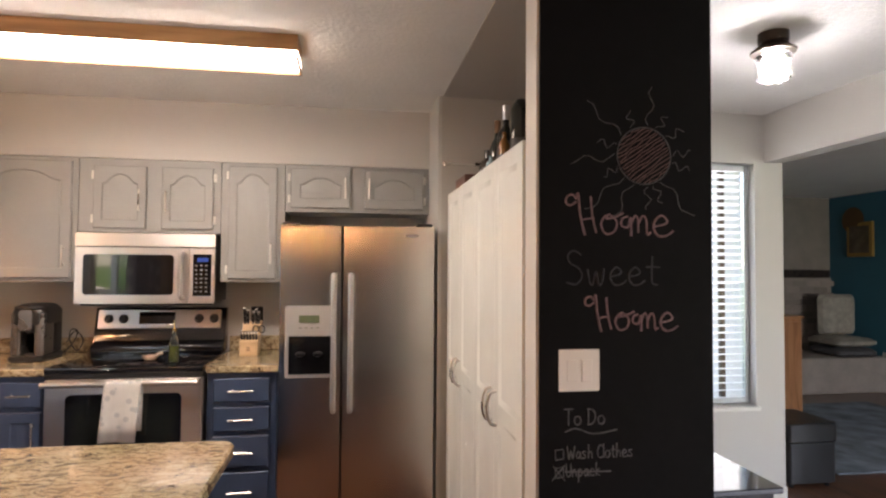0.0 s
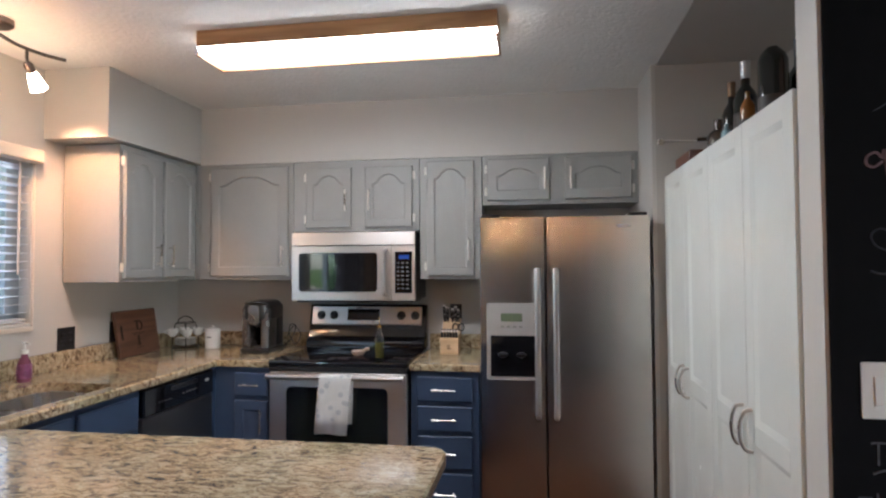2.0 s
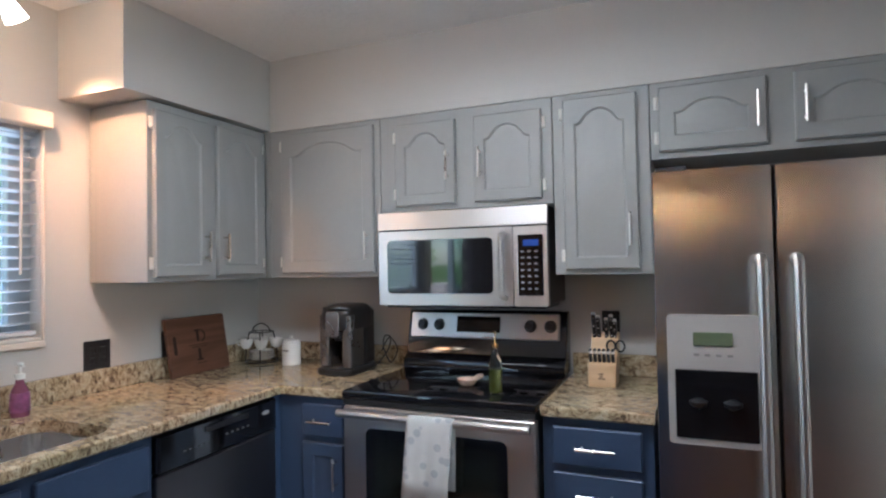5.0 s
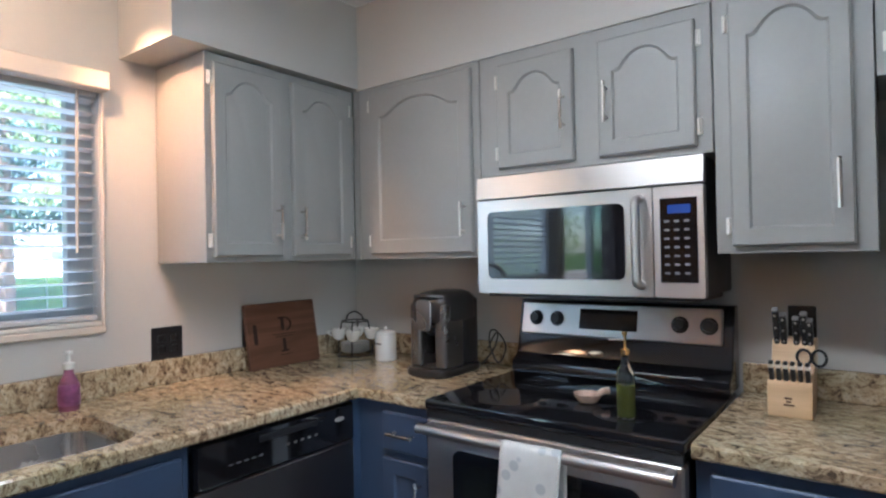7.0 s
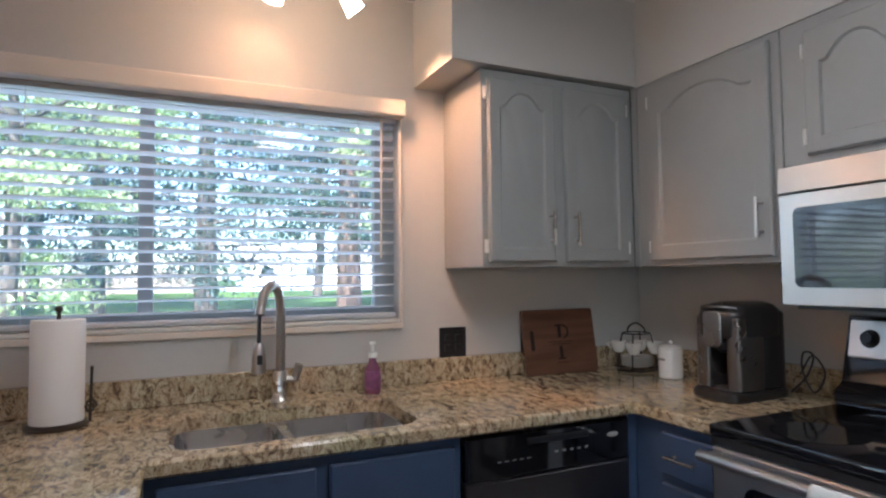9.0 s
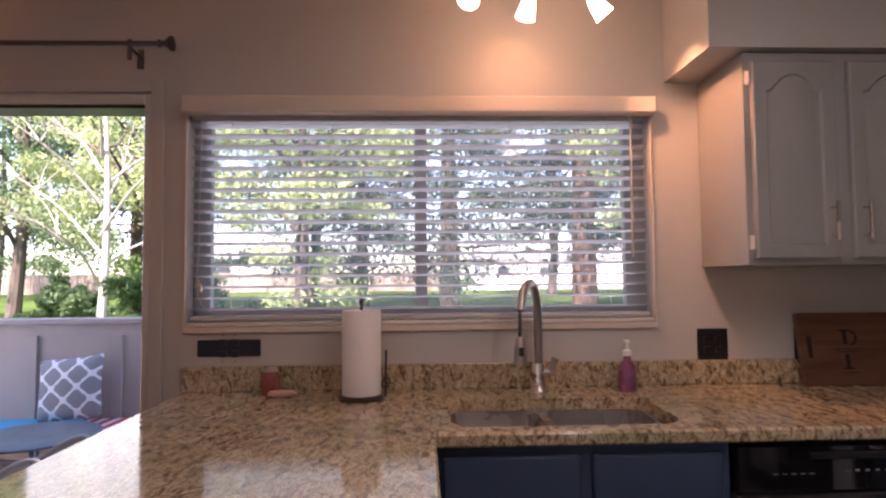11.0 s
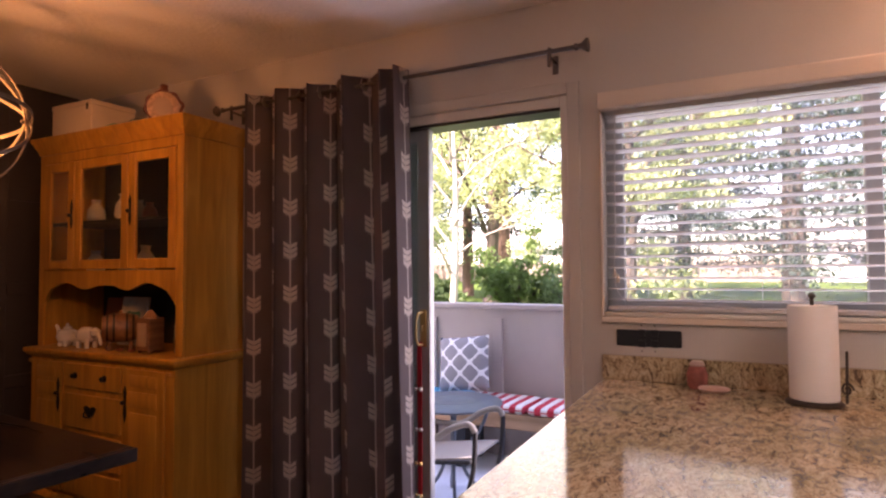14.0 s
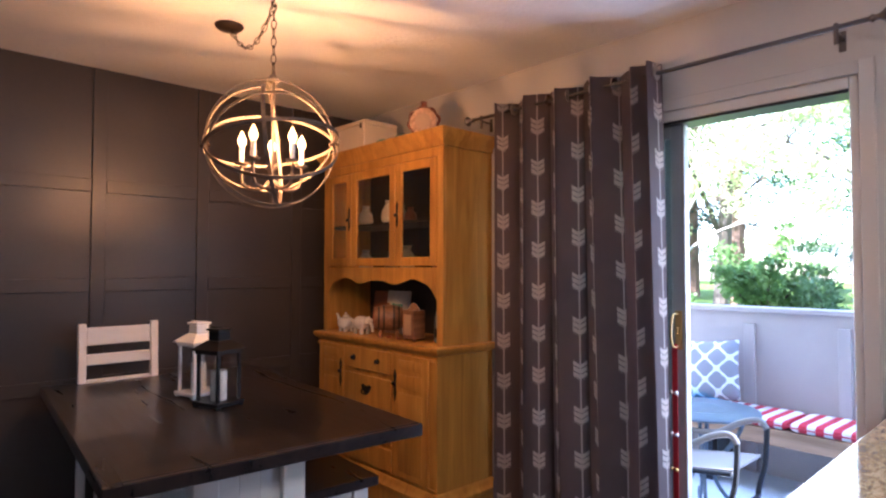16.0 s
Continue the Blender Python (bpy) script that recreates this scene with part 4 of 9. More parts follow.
# ---- sliding patio door ----
def patio_door():
    d = part("door_1", box(XW - 0.12, XW - 0.01, DY0 + 0.001, DY0 + 0.04, 0.0, DZ1 - 0.001, 0.003), M_FRAME, None, "white sliding glass patio door, slid open", kind="structure")
    part("jamb", box(XW - 0.12, XW - 0.002, DY1 - 0.03, DY1 - 0.001, 0.0, DZ1 - 0.001, 0.003), M_TRIM, d)
    part("head", box(XW - 0.12, XW - 0.002, DY0 + 0.04, DY1 - 0.03, DZ1 - 0.045, DZ1 - 0.001, 0.003), M_TRIM, d)
    part("gasket", box(XW - 0.118, XW - 0.004, DY0 + 0.041, DY1 - 0.031, DZ1 - 0.058, DZ1 - 0.0455), M_BLKP, d)
    part("threshold", box(XW - 0.13, XW + 0.01, DY0 + 0.04, DY1 - 0.03, 0, 0.03, 0.004), M_FRAME, d)
    for a in ((DY1 + 0.001, DY1 + 0.05, 0, DZ1 + 0.05), (DY0 - 0.05, DY0 - 0.001, 0, DZ1 + 0.05), (DY0 - 0.0009, DY1 + 0.0009, DZ1 + 0.001, DZ1 + 0.05)):
        part("casing", box(XW + 0.001, XW + 0.013, *a, 0.003), M_WALL, d)
    # fixed leaf behind, sliding leaf in front
    for x, y0, y1, nm in ((XW - 0.10, DY0 + 0.04, 0.03, "fixed_leaf"), (XW - 0.055, DY0 + 0.09, 0.095, "sliding_leaf")):
        st = 0.066
        lf = part(nm, box(x - 0.018, x + 0.018, y1 - st, y1, 0.035, DZ1 - 0.05, 0.003), M_FRAME, d)
        part("stile", box(x - 0.018, x + 0.018, y0, y0 + st, 0.035, DZ1 - 0.05, 0.003), M_FRAME, lf)
        part("top_rail", box(x - 0.017, x + 0.017, y0 + st, y1 - st, DZ1 - 0.11, DZ1 - 0.05, 0.002), M_FRAME, lf)
        part("bottom_rail", box(x - 0.017, x + 0.017, y0 + st, y1 - st, 0.035, 0.13, 0.002), M_FRAME, lf)
        g = part("pane", box(x - 0.004, x + 0.004, y0 + st, y1 - st, 0.13, DZ1 - 0.11), mat("green_tint_glass", (0.82, 0.95, 0.90), 0.02, trans=1.0, bump=0, var=0, rvar=0), lf, smooth=0)
        g.visible_shadow = False
    part("edge_strip", box(XW - 0.036, XW - 0.03, 0.083, 0.0945, 0.04, DZ1 - 0.055), M_LGREY, d)
    hx = XW - 0.034
    pl = part("handle_plate", box(hx, hx + 0.008, 0.045, 0.078, 0.985, 1.155, 0.003), M_HANDLE, d, "polished brass handle plate")
    part("pull", tube(spline([(hx + 0.005, 0.06, 1.14), (hx + 0.038, 0.055, 1.14), (hx + 0.05, 0.05, 1.10), (hx + 0.05, 0.05, 1.03), (hx + 0.038, 0.055, 1.0), (hx + 0.005, 0.06, 1.0)], 5), 0.0055, 8), M_HANDLE, pl)
    part("thumb_latch", box(hx + 0.008, hx + 0.02, 0.055, 0.065, 1.055, 1.085, 0.003), M_HANDLE, pl)
    # leash with bells hangs on the handle
    l = thing("bell_strap", (hx + 0.03, 0.05, 0.98), "red woven strap with small round bells hanging on the door handle", "door bells")
    part("strap", box(hx + 0.018, hx + 0.022, 0.038, 0.062, 0.33, 1.01, 0.001), mat("red_webbing", (0.45, 0.02, 0.03), 0.7, fine=400, bump=0.3), l)
    for z in (0.80, 0.62, 0.47, 0.33):
        for s in (-1, 1):
            part("bell", lathe((hx + 0.034, 0.05 + s * 0.012, z), [(0.0, -0.010), (0.006, -0.008), (0.0095, 0), (0.006, 0.008), (0.0, 0.010)], 12), M_BRASS if z < 0.5 else M_NICK, l)


patio_door()


# ---- curtain on its rod ----
def mth(nt, op, a, b=None, c=None):
    n = nt.nodes.new("ShaderNodeMath")
    n.operation = op
    for i, v in enumerate((a, b, c)):
        if v is None:
            continue
        if isinstance(v, (int, float)):
            n.inputs[i].default_value = v
        else:
            nt.links.new(v, n.inputs[i])
    return n.outputs[0]


def arrow_cloth():
    m = mat("arrow_print_cloth", (0.15, 0.118, 0.122), 0.85, var=0.1, fine=500, bump=0.25)
    nt, N, L, b = nodes(m)
    uv = N("ShaderNodeUVMap")
    uv.uv_map = "UVMap"
    sp = N("ShaderNodeSeparateXYZ")
    L(uv.outputs[0], sp.inputs[0])
    u, v = sp.outputs[0], sp.outputs[1]
    col = mth(nt, "FLOOR", mth(nt, "DIVIDE", u, 0.165))
    du = mth(nt, "ABSOLUTE", mth(nt, "MULTIPLY", mth(nt, "SUBTRACT", mth(nt, "FRACT", mth(nt, "DIVIDE", u, 0.165)), 0.5), 0.165))
    off = mth(nt, "MULTIPLY", mth(nt, "FRACT", mth(nt, "MULTIPLY", col, 0.37)), 0.213)
    dv = mth(nt, "MULTIPLY", mth(nt, "FRACT", mth(nt, "DIVIDE", mth(nt, "ADD", v, off), 0.213)), 0.213)
    t = mth(nt, "SUBTRACT", dv, mth(nt, "MULTIPLY", du, 0.6))
    inside = mth(nt, "MULTIPLY", mth(nt, "LESS_THAN", du, 0.033), mth(nt, "MULTIPLY", mth(nt, "GREATER_THAN", t, 0.05), mth(nt, "LESS_THAN", t, 0.128)))
    stripe = mth(nt, "GREATER_THAN", mth(nt, "FRACT", mth(nt, "DIVIDE", t, 0.026)), 0.17)
    arrow = mth(nt, "MULTIPLY", inside, stripe)
    line = mth(nt, "LESS_THAN", du, 0.0034)
    msk = mth(nt, "MAXIMUM", arrow, line)
    old = b.inputs["Base Color"].links[0].from_socket
    mx = N("ShaderNodeMix")
    mx.data_type = "RGBA"
    L(msk, mx.inputs[0])
    L(old, mx.inputs[6])
    mx.inputs[7].default_value = (0.50, 0.45, 0.42, 1)
    L(mx.outputs[2], b.inputs["Base Color"])
    tr = N("ShaderNodeBsdfTranslucent")
    thin = N("ShaderNodeVectorMath")
    thin.operation = "SCALE"
    thin.inputs["Scale"].default_value = 1.9
    L(mx.outputs[2], thin.inputs[0])
    L(thin.outputs[0], tr.inputs["Color"])
    ms = N("ShaderNodeMixShader")
    ms.inputs[0].default_value = 0.5
    L(b.outputs[0], ms.inputs[1])
    L(tr.outputs[0], ms.inputs[2])
    L(ms.outputs[0], nt.nodes["Material Output"].inputs["Surface"])
    return m


def curtain():
    xr, zr = -2.472, 2.19
    r = thing("curtain_rod", (xr, -0.13, zr), "dark pewter curtain rod with trumpet finials on wall brackets", "curtain rod")
    part("rod", tube([(xr, -1.075, zr), (xr, 0.80, zr)], 0.009, 12), M_RODM, r)
    for y, s in ((-1.075, -1), (0.80, 1)):
        part("finial", lathe((xr, y, zr), [(0.012, 0), (0.015, 0.006 * s), (0.010, 0.016 * s), (0.012, 0.028 * s), (0.028, 0.048 * s), (0.026, 0.055 * s), (0.008, 0.058 * s)], 18, axis="y"), M_RODM, r)
    for y in (-1.02, 0.70):
        k = part("bracket", tube([(XW + 0.002, y, zr - 0.02), (xr, y, zr - 0.016)], 0.006, 8), M_RODM, r)
        part("wall_plate", box(XW + 0.001, XW + 0.006, y - 0.012, y + 0.012, zr - 0.065, zr + 0.01, 0.002), M_RODM, k)
        part("cradle", tube([(xr, y, zr + 0.014), (xr, y, zr - 0.06)], 0.008, 8), M_RODM, k)
    c = thing("curtain", (xr, -0.45, 0.02), "dark taupe grommet curtain printed with pale arrows, drawn to one side", "curtain")
    bm = bmesh.new()
    uvl = bm.loops.layers.uv.new("UVMap")
    y0, y1, nu, nv = -0.915, 0.080, 170, 26
    rng = random.Random(5)
    ph = [rng.uniform(-0.5, 0.5) for _ in range(12)]

    def prof(k, z):
        s = k / (nu - 1)
        folds = 5.19
        f = (2.235 - z) / 2.2
        a = 0.044 * (0.95 + 0.25 * math.sin(3 * s + f))
        w = s * folds * 2 * math.pi + 0.4
        x = xr + a * math.sin(w + 0.25 * f * math.sin(5 * s + 2)) + 0.010 * f * math.sin(2.3 * w + 1.3 + 2 * f)
        y = y0 + (y1 - y0) * (min(s, 0.90) * 1.055 + max(0, s - 0.90) * -0.10 + 0.018 * math.sin(2 * w) * (s < 0.9) + 0.008 * f * math.sin(9 * s + 3 * f)) + 0.05 * f * s
        x += 0.03 * max(0, s - 0.90) / 0.10
        return x, y
    grid, us = [], []
    acc = 0
    last = None
    for k in range(nu):
        x, y = prof(k, 1.2)
        if last:
            acc += math.hypot(x - last[0], y - last[1])
        last = (x, y)
        us.append(acc)
    for j in range(nv + 1):
        row = []
        for k in range(nu):
            z = 2.235 - (2.235 - 0.018) * j / nv
            zz = z + (0.006 * math.cos(k / 8.0) if j == 0 else 0)
            x, y = prof(k, z)
            row.append(bm.verts.new((x, y, zz)))
        grid.append(row)
    for j in range(nv):
        for k in range(nu - 1):
            f = bm.faces.new((grid[j][k], grid[j + 1][k], grid[j + 1][k + 1], grid[j][k + 1]))
            for lp, (jj, kk) in zip(f.loops, ((j, k), (j + 1, k), (j + 1, k + 1), (j, k + 1))):
                lp[uvl].uv = (us[kk], 2.235 - 2.217 * jj / nv)
    cl = part("cloth", bm, arrow_cloth(), c, smooth=80)
    sm = cl.modifiers.new("thick", "SOLIDIFY")
    sm.thickness = 0.002
    for i in range(9):
        s = (i + 0.35) / 9.2
        k = int(s * (nu - 1))
        x, y = prof(k, 2.19)
        part("grommet", lathe((xr + 0.0, y, zr), [(0.021, -0.002), (0.029, -0.0025), (0.029, 0.0025), (0.021, 0.002)], 20, axis="y"), M_NICK, c)


curtain()

# ---- board and batten on the south wall, base boards ----
for x in (-2.05, -1.42, -0.86, -0.30, 0.26, 0.82, 1.38, 1.94):
    part("batten", box(x - 0.035, x + 0.035, YS + 0.001, YS + 0.014, 0.11, ZC - 0.002, 0.002), M_DARK, None, kind="structure")
for z in (0.72, 1.245, 1.785):
    for a, b in ((XW, -2.05), (-2.05, -1.42), (-1.42, -0.86), (-0.86, -0.30), (-0.30, 0.26), (0.26, 0.82), (0.82, 1.38), (1.38, 1.94)):
        part("batten", box(a + 0.036, b - 0.036, YS + 0.001, YS + 0.0135, z - 0.035, z + 0.035, 0.002), M_DARK, None, kind="structure")
part("baseboard", box(XW + 0.02, 2.5, YS + 0.001, YS + 0.016, 0, 0.108, 0.003), M_DARK, None, kind="structure")
part("baseboard", box(XW + 0.001, XW + 0.016, YS + 0.02, DY0 - 0.052, 0, 0.10, 0.003), M_TRIM, None, kind="structure")
part("baseboard", box(1.08, 2.66, 3.184, 3.199, 0, 0.11, 0.003), M_TRIM, None, kind="structure")
part("baseboard", box(6.33, 6.349, YS, 6.88, 0, 0.13, 0.003), M_TRIM, None, kind="structure")


# ---- wall plates ----
def plate(x, y, z, w, h, facing, label, m, gangs=1, rockers=True):
    m0 = face_m(x, y, z, facing)
    r = thing("wall_plate", (x, y, z), label, "wall plate", "", "")
    part("plate", xf(prism(rrect(-w / 2, w / 2, -h / 2, h / 2, 0.005, 3), -0.006, -0.001, "y", bev=0.0015), m0), m, r)
    for i in range(gangs):
        cx = (i - (gangs - 1) / 2) * 0.046
        if rockers:
            part("rocker", xf(box(cx - 0.0165, cx + 0.0165, -0.0095, -0.0065, -0.033, 0.033, 0.0015), m0), m, r)
        else:
            for s in (-1, 1):
                part("socket", xf(box(cx - 0.014, cx + 0.014, -0.0078, -0.0065, s * 0.02 - 0.013, s * 0.02 + 0.013, 0.003), m0), m, r)
        for s in (-1, 1):
            part("screw", xf(lathe((cx, -0.0062, s * 0.048), [(0.003, 0), (0.003, -0.001)], 8, axis="y"), m0), m, r)


M_PINKW = mat("white_switch_plastic", (0.72, 0.66, 0.60), 0.35, bump=0.02, var=0.02)
plate(0.643, 1.554, 1.148, 0.128, 0.124, "south", "white double rocker light switch on the chalkboard wall", M_PINKW, 2)
plate(XW, 2.868, 1.062, 0.118, 0.122, "east", "black double outlet plate on the greige wall above the granite", M_BLKP, 2, False)
plate(XW, 3.225, 1.062, 0.075, 0.122, "east", "black outlet plate behind the cutting board", M_BLKP, 1, False)
plate(XW, 1.04, 1.072, 0.232, 0.062, "east", "black horizontal outlet plate below the window", M_BLKP, 2, False)
plate(-0.63, YN, 1.135, 0.075, 0.115, "south", "black outlet plate behind the knife block", M_BLKP, 1, False)


# ---- chalk writing ----
def chalk():
    M1 = mat("pink_chalk", (0.19, 0.115, 0.12), 0.95, var=0.5, scale=60, fine=300, bump=0)
    M2 = mat("faint_white_chalk", (0.095, 0.09, 0.095), 0.95, var=0.6, scale=60, fine=300, bump=0)
    M3 = mat("dim_grey_chalk", (0.036, 0.036, 0.042), 0.95, var=0.6, scale=60, fine=300, bump=0)
    r = thing("chalk_drawing", (0.78, 1.5535, 1.2), "chalk sun and hand lettering drawn on the black wall", "chalk drawing")
    Y = 1.5530

    def stroke(pts, m, w=0.0035, name="stroke"):
        part(name, tube([(p[0], Y, p[1]) for p in pts], w * 0.62, 4), m, r, kind="")
    # sun
    cx, cz, R = 0.855, 1.800, 0.088
    f = bmesh.new()
    circ = [(cx + R * math.cos(a), Y, cz + R * math.sin(a)) for a in [k * math.pi / 16 for k in range(33)]]
    tube(circ, 0.0022, 4, bm=f)
    part("sun_outline", f, M2, r)
    rng = random.Random(2)
    f = bmesh.new()
    for i in range(17):
        t = -0.9 + 1.8 * i / 16
        hw = math.sqrt(1 - t * t) * 0.93
        a = radians(35)
        u, v = Vector((math.cos(a), math.sin(a))), Vector((-math.sin(a), math.cos(a)))
        pts = []
        for k in range(7):
            q = u * (hw * R * (-1 + k / 3)) + v * (t * R + rng.uniform(-.003, .003))
            pts.append((cx + q.x, Y, cz + q.y))
        tube(pts, 0.0021, 3, bm=f)
    part("sun_shading", f, mat("rust_chalk", (0.17, 0.095, 0.09), 0.95, var=0.5, scale=50), r, kind="stuff")
    for k, (ang, ln) in enumerate(((82, 0.12), (60, 0.05), (112, 0.05), (140, 0.15), (165, 0.06), (185, 0.14), (205, 0.05), (222, 0.16), (243, 0.13), (275, 0.07), (292, 0.06), (310, 0.15), (5, 0.06), (-15, 0.06), (35, 0.06))):
        a = radians(ang)
        pts = []
        for j in range(8):
            d = R + 0.008 + ln * j / 7
            o = 0.012 * math.sin(j * 1.3 + k)
            pts.append((min(1.07, cx + d * math.cos(a) - o * math.sin(a)), cz + d * math.sin(a) + o * math.cos(a)))
        stroke(pts, M2, 0.0022, "ray")

    GL = {  # simple hand-drawn letters in a box one high
        "H": [[(0.12, 0.82), (0.0, 0.72), (-0.10, 0.78), (-0.08, 0.92), (0.04, 0.98), (0.12, 0.88), (0.16, 1.02), (0.20, 0.5), (0.30, 0.0)], [(0.42, 0.95), (0.46, 0.45), (0.54, 0.06)], [(0.20, 0.36), (0.34, 0.40), (0.50, 0.42)]],
        "o": [[(0.24, 0.5), (0.08, 0.46), (0.03, 0.25), (0.12, 0.04), (0.30, 0.06), (0.38, 0.28), (0.30, 0.46), (0.22, 0.5)]],
        "O": [[(0.14, 0.50), (0.04, 0.28), (0.14, 0.05), (0.32, 0.10), (0.38, 0.34), (0.22, 0.52), (0.16, 0.42), (0.34, 0.46), (0.52, 0.56)]],
        "q": [[(0.20, 0.48), (0.08, 0.42), (0.06, 0.26), (0.20, 0.22), (0.26, 0.46), (0.27, 0.0)], [(0.27, 0.30), (0.36, 0.50), (0.42, 0.40), (0.43, 0.08)], [(0.43, 0.30), (0.52, 0.50), (0.60, 0.40), (0.62, 0.06), (0.70, 0.10)]],
        "m": [[(0.02, 0.46), (0.06, 0.25), (0.06, 0.02)], [(0.06, 0.25), (0.14, 0.48), (0.22, 0.42), (0.24, 0.05)], [(0.24, 0.25), (0.32, 0.48), (0.42, 0.42), (0.45, 0.02), (0.52, 0.0)]],
        "e": [[(0.04, 0.24), (0.28, 0.30), (0.34, 0.40), (0.22, 0.52), (0.08, 0.40), (0.04, 0.20), (0.14, 0.02), (0.32, 0.02), (0.48, 0.14)]],
        "S": [[(0.40, 0.86), (0.22, 0.98), (0.05, 0.85), (0.12, 0.62), (0.34, 0.48), (0.42, 0.24), (0.26, 0.02), (0.02, 0.08)]],
        "w": [[(0.02, 0.46), (0.08, 0.08), (0.16, 0.02), (0.24, 0.38), (0.32, 0.02), (0.40, 0.08), (0.46, 0.48)]],
        "t": [[(0.18, 0.85), (0.16, 0.4), (0.18, 0.06), (0.32, 0.02)], [(0.0, 0.52), (0.2, 0.54), (0.38, 0.52)]],
        "T": [[(0.0, 0.9), (0.25, 0.93), (0.5, 0.92)], [(0.26, 0.92), (0.25, 0.5), (0.25, 0.0)]],
        "D": [[(0.06, 0.9), (0.06, 0.4), (0.05, 0.0)], [(0.0, 0.9), (0.30, 0.85), (0.45, 0.5), (0.32, 0.1), (0.03, 0.0)]],
        "W": [[(0.0, 0.9), (0.08, 0.3), (0.14, 0.0), (0.27, 0.6), (0.40, 0.0), (0.5, 0.5), (0.56, 0.92)]],
        "a": [[(0.32, 0.42), (0.18, 0.5), (0.04, 0.28), (0.12, 0.03), (0.28, 0.14), (0.33, 0.45), (0.34, 0.1), (0.42, 0.0)]],
        "s": [[(0.30, 0.45), (0.14, 0.5), (0.06, 0.38), (0.26, 0.2), (0.22, 0.03), (0.02, 0.05)]],
        "h": [[(0.06, 1.0), (0.05, 0.5), (0.05, 0.0)], [(0.05, 0.3), (0.18, 0.48), (0.30, 0.36), (0.32, 0.0)]],
        "C": [[(0.42, 0.8), (0.25, 0.92), (0.05, 0.6), (0.08, 0.15), (0.28, 0.0), (0.45, 0.12)]],
        "l": [[(0.06, 1.0), (0.05, 0.5), (0.07, 0.0)]],
        "U": [[(0.02, 0.9), (0.04, 0.25), (0.18, 0.0), (0.36, 0.2), (0.38, 0.9)]],
        "n": [[(0.04, 0.48), (0.05, 0.0)], [(0.05, 0.3), (0.18, 0.5), (0.30, 0.36), (0.32, 0.0)]],
        "p": [[(0.05, 0.48), (0.05, -0.4)], [(0.05, 0.4), (0.22, 0.5), (0.32, 0.26), (0.18, 0.02), (0.05, 0.1)]],
        "c": [[(0.32, 0.42), (0.18, 0.5), (0.04, 0.25), (0.16, 0.02), (0.34, 0.08)]],
        "k": [[(0.05, 0.95), (0.05, 0.0)], [(0.30, 0.5), (0.06, 0.24), (0.32, 0.0)]]}
    ADV = {"H": 0.60, "O": 0.42, "q": 0.72, "m": 0.58, "S": 0.50, "w": 0.53, "t": 0.38, "o": 0.42, "e": 0.46, "T": 0.50, "D": 0.52, "W": 0.62, "l": 0.14, " ": 0.25}

    def text(s, x, z, size, m, w=0.0036, step=1.0, wide=1.0):
        word = bmesh.new()
        for ch in s:
            for st in GL.get(ch, []):
                tube([(x + p.x * size * wide, Y, z + p.y * size) for p in spline([(a, b, 0) for a, b in st], 4)], w * 0.62, 4, bm=word)
            x += ADV.get(ch, 0.42) * size * step
        part("lettering", word, m, r)
    text("HOqe", 0.618, 1.552, 0.125, M1, 0.0062, 1.2, 1.2)
    text("Sweet", 0.603, 1.402, 0.105, M3, 0.0052, 1.25, 1.15)
    text("HOqe", 0.676, 1.262, 0.108, M1, 0.0062, 1.2, 1.2)
    text("To Do", 0.597, 0.985, 0.052, M2, 0.004, 1.2, 1.1)
    text("Wash Clothes", 0.607, 0.886, 0.042, M2, 0.0036, 1.05)
    text("Unpack", 0.603, 0.834, 0.042, M2, 0.0036, 1.05)
    stroke(spline([(0.60, 0.966), (0.635, 0.975), (0.69, 0.958), (0.765, 0.968)], 5), M2, 0.004)
    stroke([(0.60, 0.849), (0.745, 0.845)], M2, 0.004)
    for z in (0.885, 0.832):
        stroke([(0.571, z), (0.596, z + 0.002), (0.595, z + 0.030), (0.570, z + 0.029), (0.571, z)], M2, 0.0032, "checkbox")
    stroke([(0.560, 0.825), (0.600, 0.868)], M2, 0.0034)
    stroke([(0.600, 0.823), (0.563, 0.868)], M2, 0.0034)


chalk()


# ---- sink and things on the counter ----
M_SATIN = mat("satin_nickel", (0.40, 0.37, 0.34), 0.42, 1.0, var=0.06, bump=0.03)


